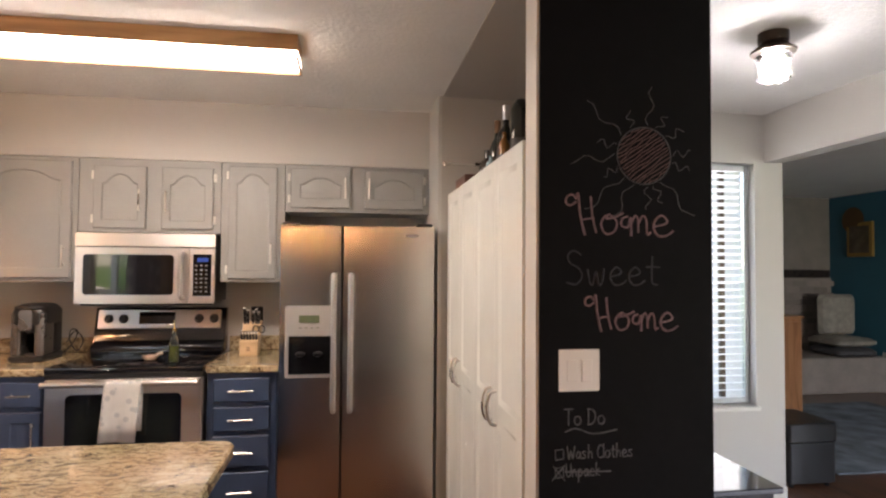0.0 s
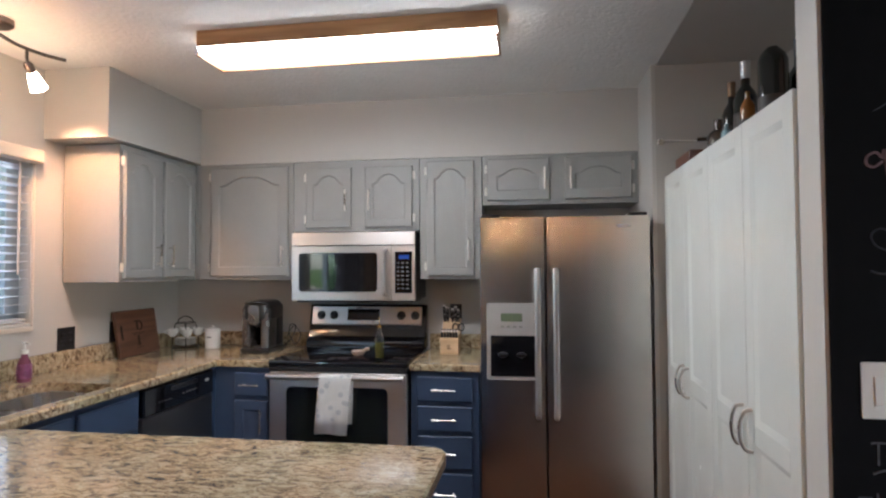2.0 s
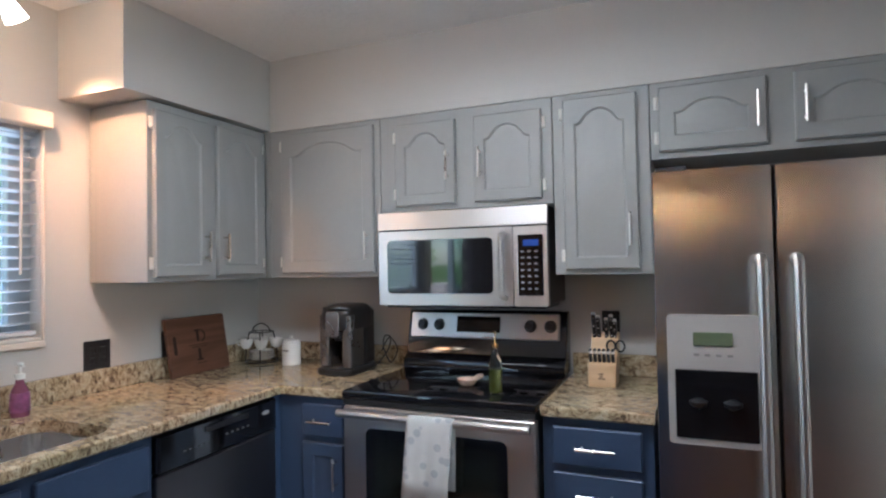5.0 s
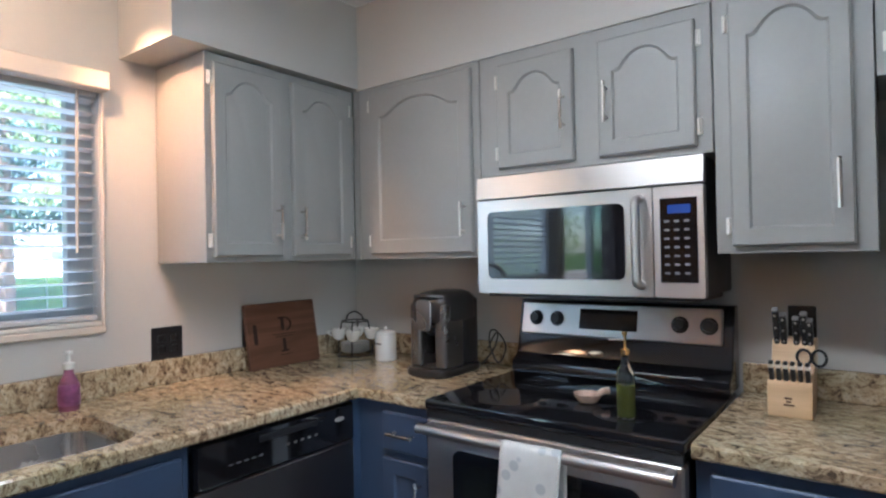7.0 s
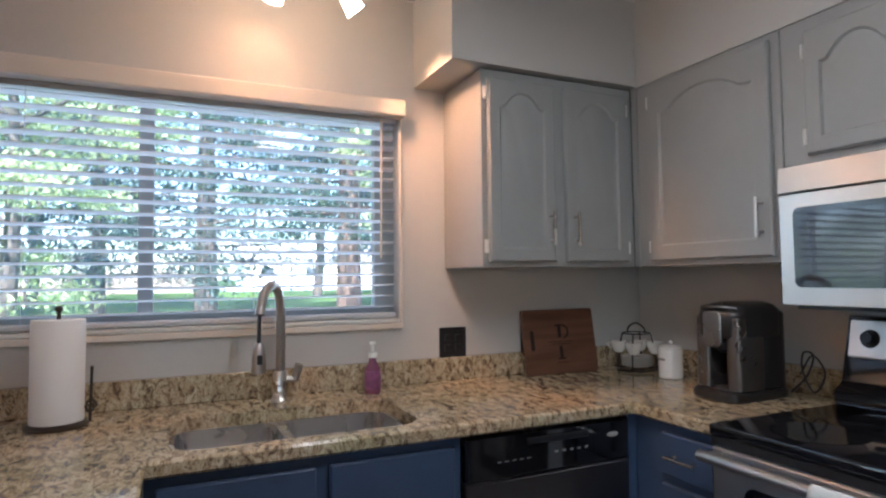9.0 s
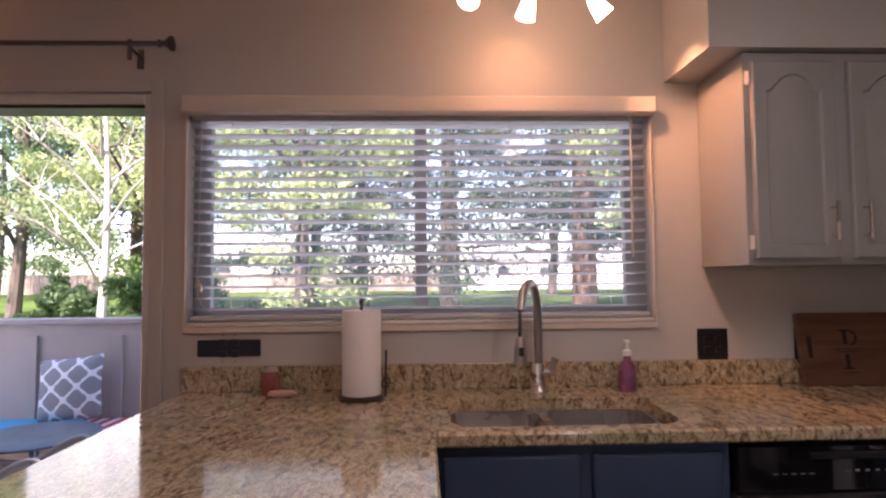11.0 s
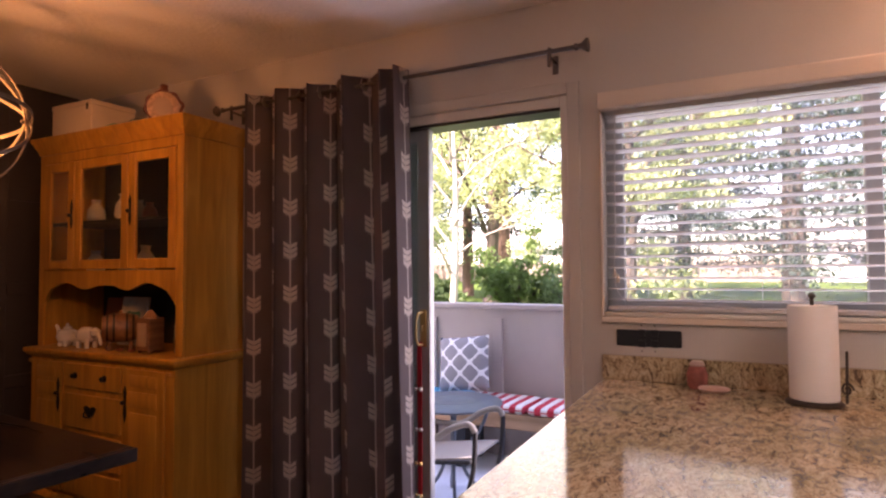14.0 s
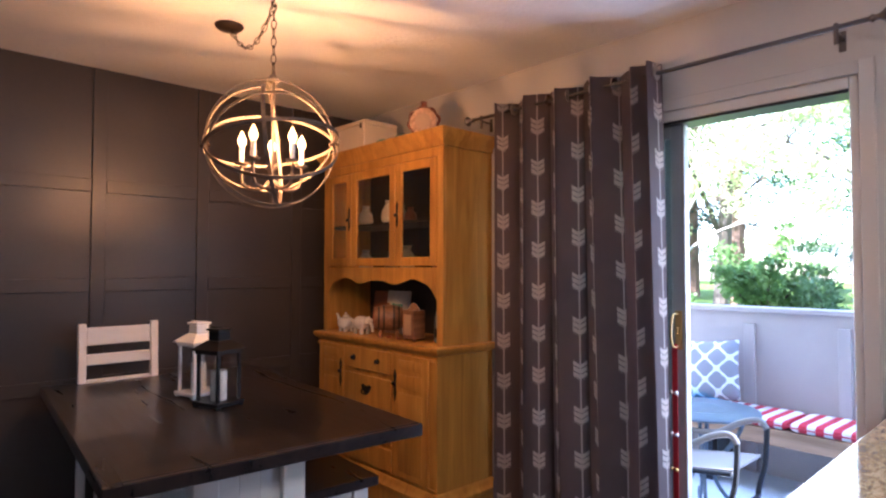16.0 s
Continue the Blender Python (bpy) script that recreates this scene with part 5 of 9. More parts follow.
def sink():
    r = thing("kitchen_sink", (-2.15, 2.18, 0.70), "stainless steel undermount double bowl kitchen sink", "sink")
    for a, b, nm in ((1.850, 2.135, "bowl"), (2.160, 2.487, "bowl")):
        rings = []
        for m, z in ((-0.012, 0.8745), (0.0, 0.8745), (0.006, 0.72), (0.03, 0.702), (0.11, 0.698)):
            rings.append([(p[0], p[1], z) for p in rrect(-2.330 + m, -1.966 - m, a + m, b - m, 0.05 if m < 0.1 else 0.02, 5)])
        bm = loft(rings, cap0=False)
        bo = part(nm, bm, mat("satin_steel", (0.74, 0.74, 0.74), 0.27, 1.0, var=0.05, bump=0.03), r)
        part("drain", lathe((-2.15, (a + b) / 2, 0.699), [(0.02, 0.0), (0.042, 0.001), (0.044, 0.003), (0.03, 0.002)], 20), M_NICK, bo)
    f = thing("faucet", (-2.44, 2.17, 0.914), "brushed nickel gooseneck pull-down kitchen faucet", "faucet")
    part("base", lathe((-2.455, 2.175, 0.914), [(0.033, 0), (0.033, 0.004), (0.026, 0.012), (0.022, 0.05), (0.024, 0.09), (0.020, 0.10)], 20), M_NICK, f)
    part("neck", tube(spline([(-2.455, 2.175, 1.01), (-2.455, 2.175, 1.18), (-2.448, 2.17, 1.255), (-2.418, 2.152, 1.298), (-2.378, 2.128, 1.30), (-2.335, 2.102, 1.27), (-2.312, 2.088, 1.212)], 6), 0.0155, 12), M_SATIN, f)
    part("hose", tube([(-2.312, 2.088, 1.212), (-2.307, 2.086, 1.12)], 0.006, 8), M_BLKP, f)
    h = part("spray_head", lathe((-2.307, 2.086, 1.034), [(0.021, 0), (0.022, 0.01), (0.020, 0.055), (0.014, 0.088), (0.010, 0.092)], 18), M_SATIN, f)
    part("button", box(-2.287, -2.283, 2.078, 2.094, 1.062, 1.092, 0.002), M_BLKP, h)
    part("lever", tube([(-2.455, 2.19, 0.985), (-2.45, 2.222, 0.985), (-2.44, 2.235, 1.035)], 0.014, 10), M_SATIN, f)


sink()


def paper_towels():
    x, y = -2.38, 1.548
    r = thing("paper_towel_holder", (x, y, 0.914), "dark metal paper towel holder with a full white roll", "paper towel holder")
    part("base", lathe((x, y, 0.914), [(0.078, 0), (0.08, 0.006), (0.07, 0.012)], 28), M_BRONZE, r)
    part("post", tube([(x, y, 0.92), (x, y, 1.235)], 0.006, 8), M_BRONZE, r)
    part("knob", lathe((x, y, 1.235), [(0.004, 0), (0.011, 0.008), (0.011, 0.014), (0.003, 0.022)], 12), M_BRONZE, r)
    part("roll", lathe((x, y, 0.93), [(0.02, 0), (0.066, 0.0), (0.067, 0.004), (0.067, 0.282), (0.065, 0.286), (0.02, 0.286)], 36), mat("paper", (0.78, 0.76, 0.73), 0.9, var=0.02, fine=300, bump=0.3), r, "white paper roll")
    pts = [(x + 0.01, y + 0.082, 0.925), (x + 0.01, y + 0.085, 1.08)]
    part("tension_arm", tube(pts, 0.004, 8), M_BRONZE, r)
    sc = [(x + 0.01, y + 0.083 + 0.016 * math.cos(a) * (1 - a / 12), 0.965 + 0.022 * math.sin(a) * (1 - a / 12)) for a in [k * 0.4 for k in range(24)]]
    part("scroll", tube(sc, 0.0035, 6), M_BRONZE, r)


paper_towels()


def soap_bottle():
    x, y = -2.44, 2.495
    r = thing("soap_bottle", (x, y, 0.914), "clear plastic hand soap bottle with purple label and white pump", "soap bottle")
    part("bottle", lathe((x, y, 0.914), [(0.028, 0), (0.030, 0.01), (0.029, 0.06), (0.026, 0.09), (0.014, 0.112), (0.013, 0.125)], 22), mat("magenta_soap", (0.42, 0.16, 0.26), 0.12, trans=0.5, coat=0.4), r)
    part("label", lathe((x, y, 0.930), [(0.0302, 0), (0.031, 0.02), (0.030, 0.05), (0.0285, 0.065)], 22), mat("purple_label", (0.20, 0.06, 0.15), 0.35, var=0.5, scale=40), r)
    p = part("pump", lathe((x, y, 1.040), [(0.016, 0), (0.017, 0.018), (0.006, 0.022), (0.005, 0.045), (0.012, 0.047), (0.012, 0.056)], 16), M_WHITE, r)
    part("spout", tube([(x, y, 1.091), (x + 0.035, y - 0.01, 1.088)], 0.005, 8), M_WHITE, p)


soap_bottle()


def cutting_board():
    W, H = 0.36, 0.27
    r = thing("cutting_board", (-2.47, 3.35, 0.914), "walnut cutting board with a burned monogram leaning on the backsplash", "cutting board")
    tilt = pose(-2.468, 3.168, 0.915, 0, -10, 0) @ pose(0, 0, 0, 0, 0, 90) @ pose(0, 0, 0, 0, 0, 0)
    MW = brushed_wood("walnut", (0.10, 0.045, 0.025), (0.18, 0.085, 0.05), "y", 0.45)
    MB = mat("burned_mark", (0.02, 0.010, 0.008), 0.7)
    part("board", xf(prism(rrect(0, W, 0.0, H, 0.008, 3), 0, 0.02, "y", bev=0.002), tilt), MW, r)
    part("grip_slot", xf(prism(rrect(0.028, 0.046, 0.10, 0.185, 0.009, 4), -0.001, -0.0002, "y"), tilt), MB, r)
    # monogram, cut across by a band
    g = bmesh.new()
    prism(rrect(0.168, 0.184, 0.065, 0.115, 0.002, 1), -0.001, -0.0002, "y", g)
    prism(rrect(0.168, 0.184, 0.15, 0.205, 0.002, 1), -0.001, -0.0002, "y", g)
    prism(rrect(0.156, 0.196, 0.058, 0.066, 0.001, 1), -0.001, -0.0002, "y", g)
    prism(rrect(0.156, 0.186, 0.198, 0.206, 0.001, 1), -0.001, -0.0002, "y", g)
    xf(g, tilt)
    part("monogram_stem", g, MB, r, kind="stuff")
    arc = [(0.186 + 0.032 * math.cos(a), -0.0008, 0.175 + 0.028 * math.sin(a)) for a in [radians(k * 15 - 75) for k in range(12)]]
    part("monogram_bowl", xf(tube(arc, 0.004, 4), tilt), MB, r)
    for x0, x1, z in ((0.12, 0.24, 0.132), (0.135, 0.225, 0.122), (0.15, 0.21, 0.045)):
        part("text_bar", xf(box(x0, x1, -0.001, -0.0002, z, z + 0.003), tilt), MB, r)


cutting_board()


def tea_set():
    x, y = -2.385, 3.665
    r = thing("tea_cup_rack", (x, y, 0.914), "black wire rack with white tea cups and stacked saucers", "tea set")
    M = mat("black_wire", (0.02, 0.018, 0.018), 0.4, 0.5)
    W = mat("white_china", (0.74, 0.72, 0.68), 0.12, coat=0.4, var=0.02, bump=0)
    part("ring", tube([(x + 0.08 * math.cos(a), y + 0.08 * math.sin(a), 0.922) for a in [k * math.pi / 12 for k in range(24)]], 0.0035, 6, closed=True), M, r)
    part("ring", tube([(x + 0.06 * math.cos(a), y + 0.06 * math.sin(a), 1.075) for a in [k * math.pi / 12 for k in range(24)]], 0.003, 6, closed=True), M, r)
    for k in range(4):
        a = k * math.pi / 2 + 0.6
        part("upright", tube([(x + 0.08 * math.cos(a), y + 0.08 * math.sin(a), 0.922), (x + 0.075 * math.cos(a), y + 0.075 * math.sin(a), 1.0), (x + 0.06 * math.cos(a), y + 0.06 * math.sin(a), 1.075)], 0.003, 6), M, r)
    part("loop_handle", tube(spline([(x - 0.055, y, 1.075), (x - 0.045, y, 1.10), (x, y, 1.118), (x + 0.045, y, 1.10), (x + 0.055, y, 1.075)], 5), 0.0035, 6), M, r)
    for i in range(5):
        s = solo("saucer", lathe((x, y, 0.930 + i * 0.009), [(0.025, 0), (0.05, 0.003), (0.066, 0.010), (0.067, 0.012), (0.05, 0.006), (0.02, 0.004)], 26), W, (x, y, 0.93 + i * 0.009), "white china saucer stacked in the wire rack", "saucer", "saucers in the rack")
    for k in range(4):
        a = k * math.pi / 2 - 0.9
        cx, cy = x + 0.075 * math.cos(a), y + 0.075 * math.sin(a)
        c = thing("tea_cup", (cx, cy, 0.985), "white china tea cup hanging on the wire rack", "cup", "cups on the rack")
        part("bowl", lathe((cx, cy, 0.99), [(0.014, 0), (0.024, 0.008), (0.033, 0.03), (0.037, 0.05), (0.034, 0.05), (0.03, 0.03), (0.012, 0.01)], 20), W, c)
        part("ear", tube(spline([(cx + 0.033 * math.cos(a), cy + 0.033 * math.sin(a), 1.03), (cx + 0.052 * math.cos(a), cy + 0.052 * math.sin(a), 1.025), (cx + 0.03 * math.cos(a), cy + 0.03 * math.sin(a), 1.005)], 4), 0.003, 6), W, c)
    x2, y2 = -2.19, 3.66
    c = thing("canister", (x2, y2, 0.914), "white ceramic lidded canister with a small dark motif", "canister")
    part("jar", lathe((x2, y2, 0.914), [(0.044, 0), (0.047, 0.004), (0.047, 0.108), (0.044, 0.115)], 28), W, c)
    l = part("lid", lathe((x2, y2, 1.030), [(0.046, 0), (0.046, 0.006), (0.03, 0.014), (0.01, 0.017)], 24), W, c)
    part("knob", lathe((x2, y2, 1.046), [(0.006, 0), (0.011, 0.008), (0.004, 0.015)], 14), W, l)
    part("motif", box(x2 - 0.018, x2 + 0.018, y2 - 0.0485, y2 - 0.0474, 0.985, 0.993, 0.0004), mat("faded_ink", (0.2, 0.18, 0.17), 0.7), c)


tea_set()


def coffee_maker():
    x0, x1, y0, y1 = -1.90, -1.725, 3.48, 3.73
    r = thing("coffee_maker", (-1.805, 3.63, 0.914), "black and grey single cup coffee maker with its cord coiled behind", "coffee maker")
    DG = mat("dark_grey_plastic", (0.02, 0.019, 0.019), 0.32, var=0.1, bump=0.04)
    MG = mat("graphite_metal", (0.17, 0.155, 0.145), 0.28, 0.8, var=0.06)
    part("base", prism([(p[0], p[1]) for p in rrect(x0 - 0.008, x1 + 0.008, y0 - 0.035, y1, 0.05, 5)], 0.914, 0.945, "z", bev=0.006), DG, r)
    part("drip_tray", lathe((-1.805, y0 + 0.03, 0.946), [(0.04, 0), (0.05, 0.002), (0.05, 0.006), (0.03, 0.005)], 24), MG, r)
    part("tank_body", prism(rrect(x0, x1, y0 + 0.105, y1, 0.05, 6), 0.945, 1.20, "z", bev=0.008), DG, r)
    for a, b in ((x0, x0 + 0.055), (x1 - 0.055, x1)):
        part("side_panel", prism(rrect(a, b, y0 + 0.0, y0 + 0.125, 0.018, 4), 0.946, 1.185, "z", bev=0.004), MG, r)
    head = [[(p[0], p[1], z) for p in rrect(x0 - 0.002 + m, x1 + 0.002 - m, y0 - 0.012 + m * 1.5, y1 - 0.01 - m, 0.06, 7)] for m, z in ((0.004, 1.115), (0.0, 1.125), (0.0, 1.188), (0.004, 1.205), (0.016, 1.222), (0.034, 1.231))]
    part("brew_head", fixn(loft(head)), DG, r)
    part("spout_cover", prism(rrect(x0 + 0.052, x1 - 0.052, 1.085, 1.205, 0.02, 4), y0 - 0.020, y0 - 0.0125, "y", bev=0.003), MG, r)
    part("spout", lathe((-1.805, y0 + 0.035, 1.065), [(0.012, 0), (0.03, 0.012), (0.034, 0.034)], 18), DG, r)
    part("recess_back", box(x0 + 0.056, x1 - 0.056, y0 + 0.105, y0 + 0.118, 0.95, 1.10), M_BLACK, r)
    part("lid_handle", tube(spline([(x0 + 0.02, y0 + 0.02, 1.212), (-1.805, y0 - 0.022, 1.218), (x1 - 0.02, y0 + 0.02, 1.212)], 6), 0.008, 8), DG, r)
    part("cord", tube(spline([(x1, 3.72, 0.93), (x1 + 0.05, 3.73, 0.99), (x1 + 0.06, 3.75, 1.055), (x1 + 0.02, 3.76, 1.06), (x1 + 0.015, 3.76, 1.0), (x1 + 0.06, 3.75, 0.935), (x1 + 0.09, 3.76, 1.0), (x1 + 0.03, 3.79, 1.05), (x1 - 0.02, 3.80, 0.98)], 6), 0.0035, 6), M_BLKP, r)


coffee_maker()


def knife_block():
    x0, x1, y0 = -0.688, -0.582, 3.565
    MW = brushed_wood("pale_beech", (0.50, 0.33, 0.18), (0.62, 0.43, 0.25), "x", 0.45)
    r = thing("knife_block", (-0.635, 3.64, 0.914), "pale beech knife block full of black handled knives", "knife block")
    part("lower_block", prism([(y0, 0.914), (y0 + 0.11, 0.914), (y0 + 0.155, 1.03), (y0 + 0.045, 1.03), (y0, 1.0)], x0, x1, "x", bev=0.002), MW, r)
    part("upper_block", prism([(y0 + 0.08, 1.03), (y0 + 0.165, 1.03), (y0 + 0.19, 1.11), (y0 + 0.115, 1.11)], x0, x1, "x", bev=0.002), MW, r)
    for i in range(6):
        x = x0 + 0.010 + i * 0.0172
        k = thing("steak_knife", (x, y0 + 0.02, 1.03), "black handled steak knife standing in the block", "knife", "steak knives in the block")
        part("grip", xf(box(-0.006, 0.006, -0.009, 0.009, 0, 0.062, 0.003, seg=2), pose(x, y0 + 0.025, 1.005, 22)), M_BLKP, k)
        part("bolster", xf(box(-0.0064, 0.0064, -0.0094, 0.0094, 0.046, 0.058, 0.001), pose(x, y0 + 0.025, 1.005, 22)), M_NICK, k)
    for i, (x, h) in enumerate(((x0 + 0.012, 0.115), (x0 + 0.03, 0.10), (x1 - 0.045, 0.09), (x1 - 0.025, 0.105), (x1 - 0.012, 0.085))):
        k = thing("kitchen_knife", (x, y0 + 0.14, 1.09), "black handled kitchen knife standing in the block", "knife", "large knives in the block")
        for j in range(3):
            z = 0.01 + j * h / 3
            part("grip", xf(box(-0.008, 0.008, -0.013, 0.013, z, z + h / 3 + 0.002, 0.005, seg=2), pose(x, y0 + 0.13, 1.075, 20)), M_BLKP, k)
        for j in range(3):
            z = 0.02 + j * h / 3
            part("rivet", xf(lathe((0, -0.0135, z + h / 6), [(0.0035, 0), (0.0035, -0.0012)], 8, axis="y"), pose(x, y0 + 0.13, 1.075, 20)), M_NICK, k)
        part("end_cap", xf(box(-0.0085, 0.0085, -0.0135, 0.0135, h + 0.012, h + 0.016, 0.002), pose(x, y0 + 0.13, 1.075, 20)), M_GREYP, k)
    s = thing("scissors", (x1 + 0.004, y0 + 0.14, 1.06), "black handled kitchen scissors in the side of the block", "scissors")
    for dx in (-0.018, 0.018):
        part("finger_loop", tube([(x1 - 0.008 + dx + 0.017 * math.cos(a), y0 + 0.09, 1.065 + 0.022 * math.sin(a)) for a in [k * math.pi / 8 for k in range(16)]], 0.004, 6, closed=True), M_BLKP, s)
    b = bmesh.new()
    for i, (dx, w) in enumerate(((-0.012, 0.018), (-0.008, 0.012), (-0.014, 0.026))):
        box(-0.635 + dx, -0.635 + dx + w, y0 - 0.001, y0 - 0.0002, 0.963 - i * 0.009, 0.968 - i * 0.009, bm=b)
    part("maker_mark", b, mat("mark_brown", (0.12, 0.07, 0.04), 0.6), r)


knife_block()


def stove_things():
    x, y = -0.985, 3.30
    r = thing("oil_bottle", (x, y, 0.9235), "clear glass dish soap bottle with green liquid and brass pump", "bottle")
    part("glass", lathe((x, y, 0.9235), [(0.022, 0), (0.024, 0.004), (0.024, 0.11), (0.020, 0.13), (0.010, 0.148), (0.010, 0.17)], 22), mat("tinted_bottle", (0.95, 0.97, 0.92), 0.02, trans=1.0, bump=0, var=0), r)
    part("liquid", lathe((x, y, 0.928), [(0.019, 0), (0.0212, 0.003), (0.0212, 0.085), (0.018, 0.086)], 20), mat("olive_liquid", (0.26, 0.29, 0.07), 0.1, trans=0.5, coat=0.2), r)
    p = part("pump", lathe((x, y, 1.094), [(0.012, 0), (0.013, 0.012), (0.004, 0.016), (0.004, 0.05), (0.007, 0.052), (0.007, 0.06)], 14), M_BRASS, r)
    part("spout", tube([(x, y, 1.132), (x - 0.04, y - 0.01, 1.13)], 0.004, 8), M_NICK, p)
    x, y = -1.135, 3.395
    r = thing("spoon_rest", (x, y, 0.9235), "small glazed ceramic dish with pink and cream glaze on the cooktop", "spoon rest")
    part("dish", lathe((x, y, 0.9235), [(0.01, 0), (0.028, 0.004), (0.04, 0.02), (0.042, 0.028), (0.036, 0.026), (0.02, 0.01)], 22), mat("cream_glaze", (0.50, 0.36, 0.28), 0.2, coat=0.4, var=0.3, scale=30), r)
    r.rotation_euler = (0, 0, radians(35))
    part("tail", tube(spline([(x + 0.03, y, 0.945), (x + 0.045, y, 0.956), (x + 0.062, y + 0.006, 0.957)], 5), 0.010, 10), MATS["cream_glaze"], r)


def towel():
    M = mat("tea_towel_cloth", (0.60, 0.60, 0.58), 0.9, var=0.10, scale=14, fine=420, bump=0.4)
    nt, N, L, b = nodes(M)
    tc, vo = N("ShaderNodeTexCoord"), N("ShaderNodeTexVoronoi")
    vo.inputs["Scale"].default_value = 19
    L(tc.outputs["Object"], vo.inputs["Vector"])
    fl = ramp(N, [(0.10, (0.72, 0.75, 0.80)), (0.24, (0.72, 0.75, 0.80)), (0.30, (1, 1, 1)), (1.0, (1, 1, 1))])
    L(vo.outputs["Distance"], fl.inputs["Fac"])
    mx = N("ShaderNodeVectorMath")
    mx.operation = "MULTIPLY"
    L(b.inputs["Base Color"].links[0].from_socket, mx.inputs[0])
    L(fl.outputs[0], mx.inputs[1])
    L(mx.outputs[0], b.inputs["Base Color"])
    r = thing("dish_towel", (-1.17, 3.12, 0.55), "pale grey dish towel with faint flowers folded over the oven handle", "towel")
    x0, x1, yb, zt = -1.262, -1.085, 3.123, 0.8625
    bm = bmesh.new()
    path = [(3.147, 0.60), (3.146, 0.70), (3.143, 0.80), (3.140, 0.845), (3.132, 0.8615), (3.123, 0.8645), (3.114, 0.8615), (3.106, 0.845), (3.103, 0.80), (3.100, 0.72), (3.097, 0.64), (3.095, 0.555)]
    n = 18
    rows = []
    for j, (y, z) in enumerate(path):
        row = []
        for i in range(n + 1):
            s = i / n
            drop = max(0, (0.86 - z)) * (1 if j > 5 else 0.5)
            row.append(bm.verts.new((x0 + (x1 - x0) * s - 0.075 * drop + 0.006 * drop * math.sin(7 * s), y - (0.016 * math.sin(s * 9 + 0.5) + 0.008 * math.sin(s * 21)) * drop * (1 if j > 5 else -0.4), z + 0.006 * math.sin(5 * s) * drop)))
        rows.append(row)
    for a, b in zip(rows, rows[1:]):
        for i in range(n):
            bm.faces.new((a[i], b[i], b[i + 1], a[i + 1]))
    c = part("cloth", bm, M, r, smooth=70)
    s = c.modifiers.new("thick", "SOLIDIFY")
    s.thickness = 0.004


stove_things()
towel()


def counter_bits():
    x, y = -2.49, 1.21
    r = thing("candle_jar", (x, y, 0.914), "small pink glass candle jar on the granite", "candle")
    part("jar", lathe((x, y, 0.914), [(0.028, 0), (0.034, 0.01), (0.036, 0.05), (0.028, 0.075), (0.024, 0.078)], 20), mat("rose_glass", (0.30, 0.10, 0.08), 0.15, coat=0.4, var=0.3, scale=40), r)
    part("lid", lathe((x, y, 0.993), [(0.024, 0), (0.026, 0.004), (0.02, 0.014), (0.006, 0.018)], 18), mat("silver_lid", (0.45, 0.36, 0.34), 0.3, 0.7), r)
    x, y = -2.43, 1.265
    bm = lathe((0, 0, 0), [(0.01, 0), (0.024, 0.003), (0.03, 0.012), (0.026, 0.02), (0.012, 0.022)], 20)
    xf(bm, pose(x, y, 0.914) @ Matrix.Diagonal((1, 1.7, 1, 1)))
    solo("soap_dish", bm, mat("blush_ceramic", (0.52, 0.33, 0.28), 0.35), (x, y, 0.914), "small oval blush ceramic dish on the granite", "dish")


counter_bits()


def bottle(x, y, z, h, r0, m, label, neck=0.32, cap=None, name="wine_bottle"):
    r = thing(name, (x, y, z), label, "bottle", "bottles on the pantry cabinets")
    part("glass", lathe((x, y, z), [(r0 * 0.9, 0), (r0, 0.006), (r0, h * (1 - neck - 0.12)), (r0 * 0.8, h * (1 - neck - 0.04)), (r0 * 0.38, h * (1 - neck + 0.04)), (r0 * 0.34, h * 0.97), (r0 * 0.40, h * 0.975), (r0 * 0.38, h)], 20), m, r)
    part("label", lathe((x, y, z + h * 0.12), [(r0 + 0.0006, 0), (r0 + 0.0008, 0.001), (r0 + 0.0008, h * 0.28), (r0 + 0.0006, h * 0.281)], 20), mat("paper_label", (0.05, 0.045, 0.04), 0.5, var=0.3, scale=30), r)
    if cap:
        part("capsule", lathe((x, y, z + h * 0.80), [(r0 * 0.37, 0), (r0 * 0.39, 0.002), (r0 * 0.43, h * 0.2), (r0 * 0.3, h * 0.205)], 16), cap, r)
    return r


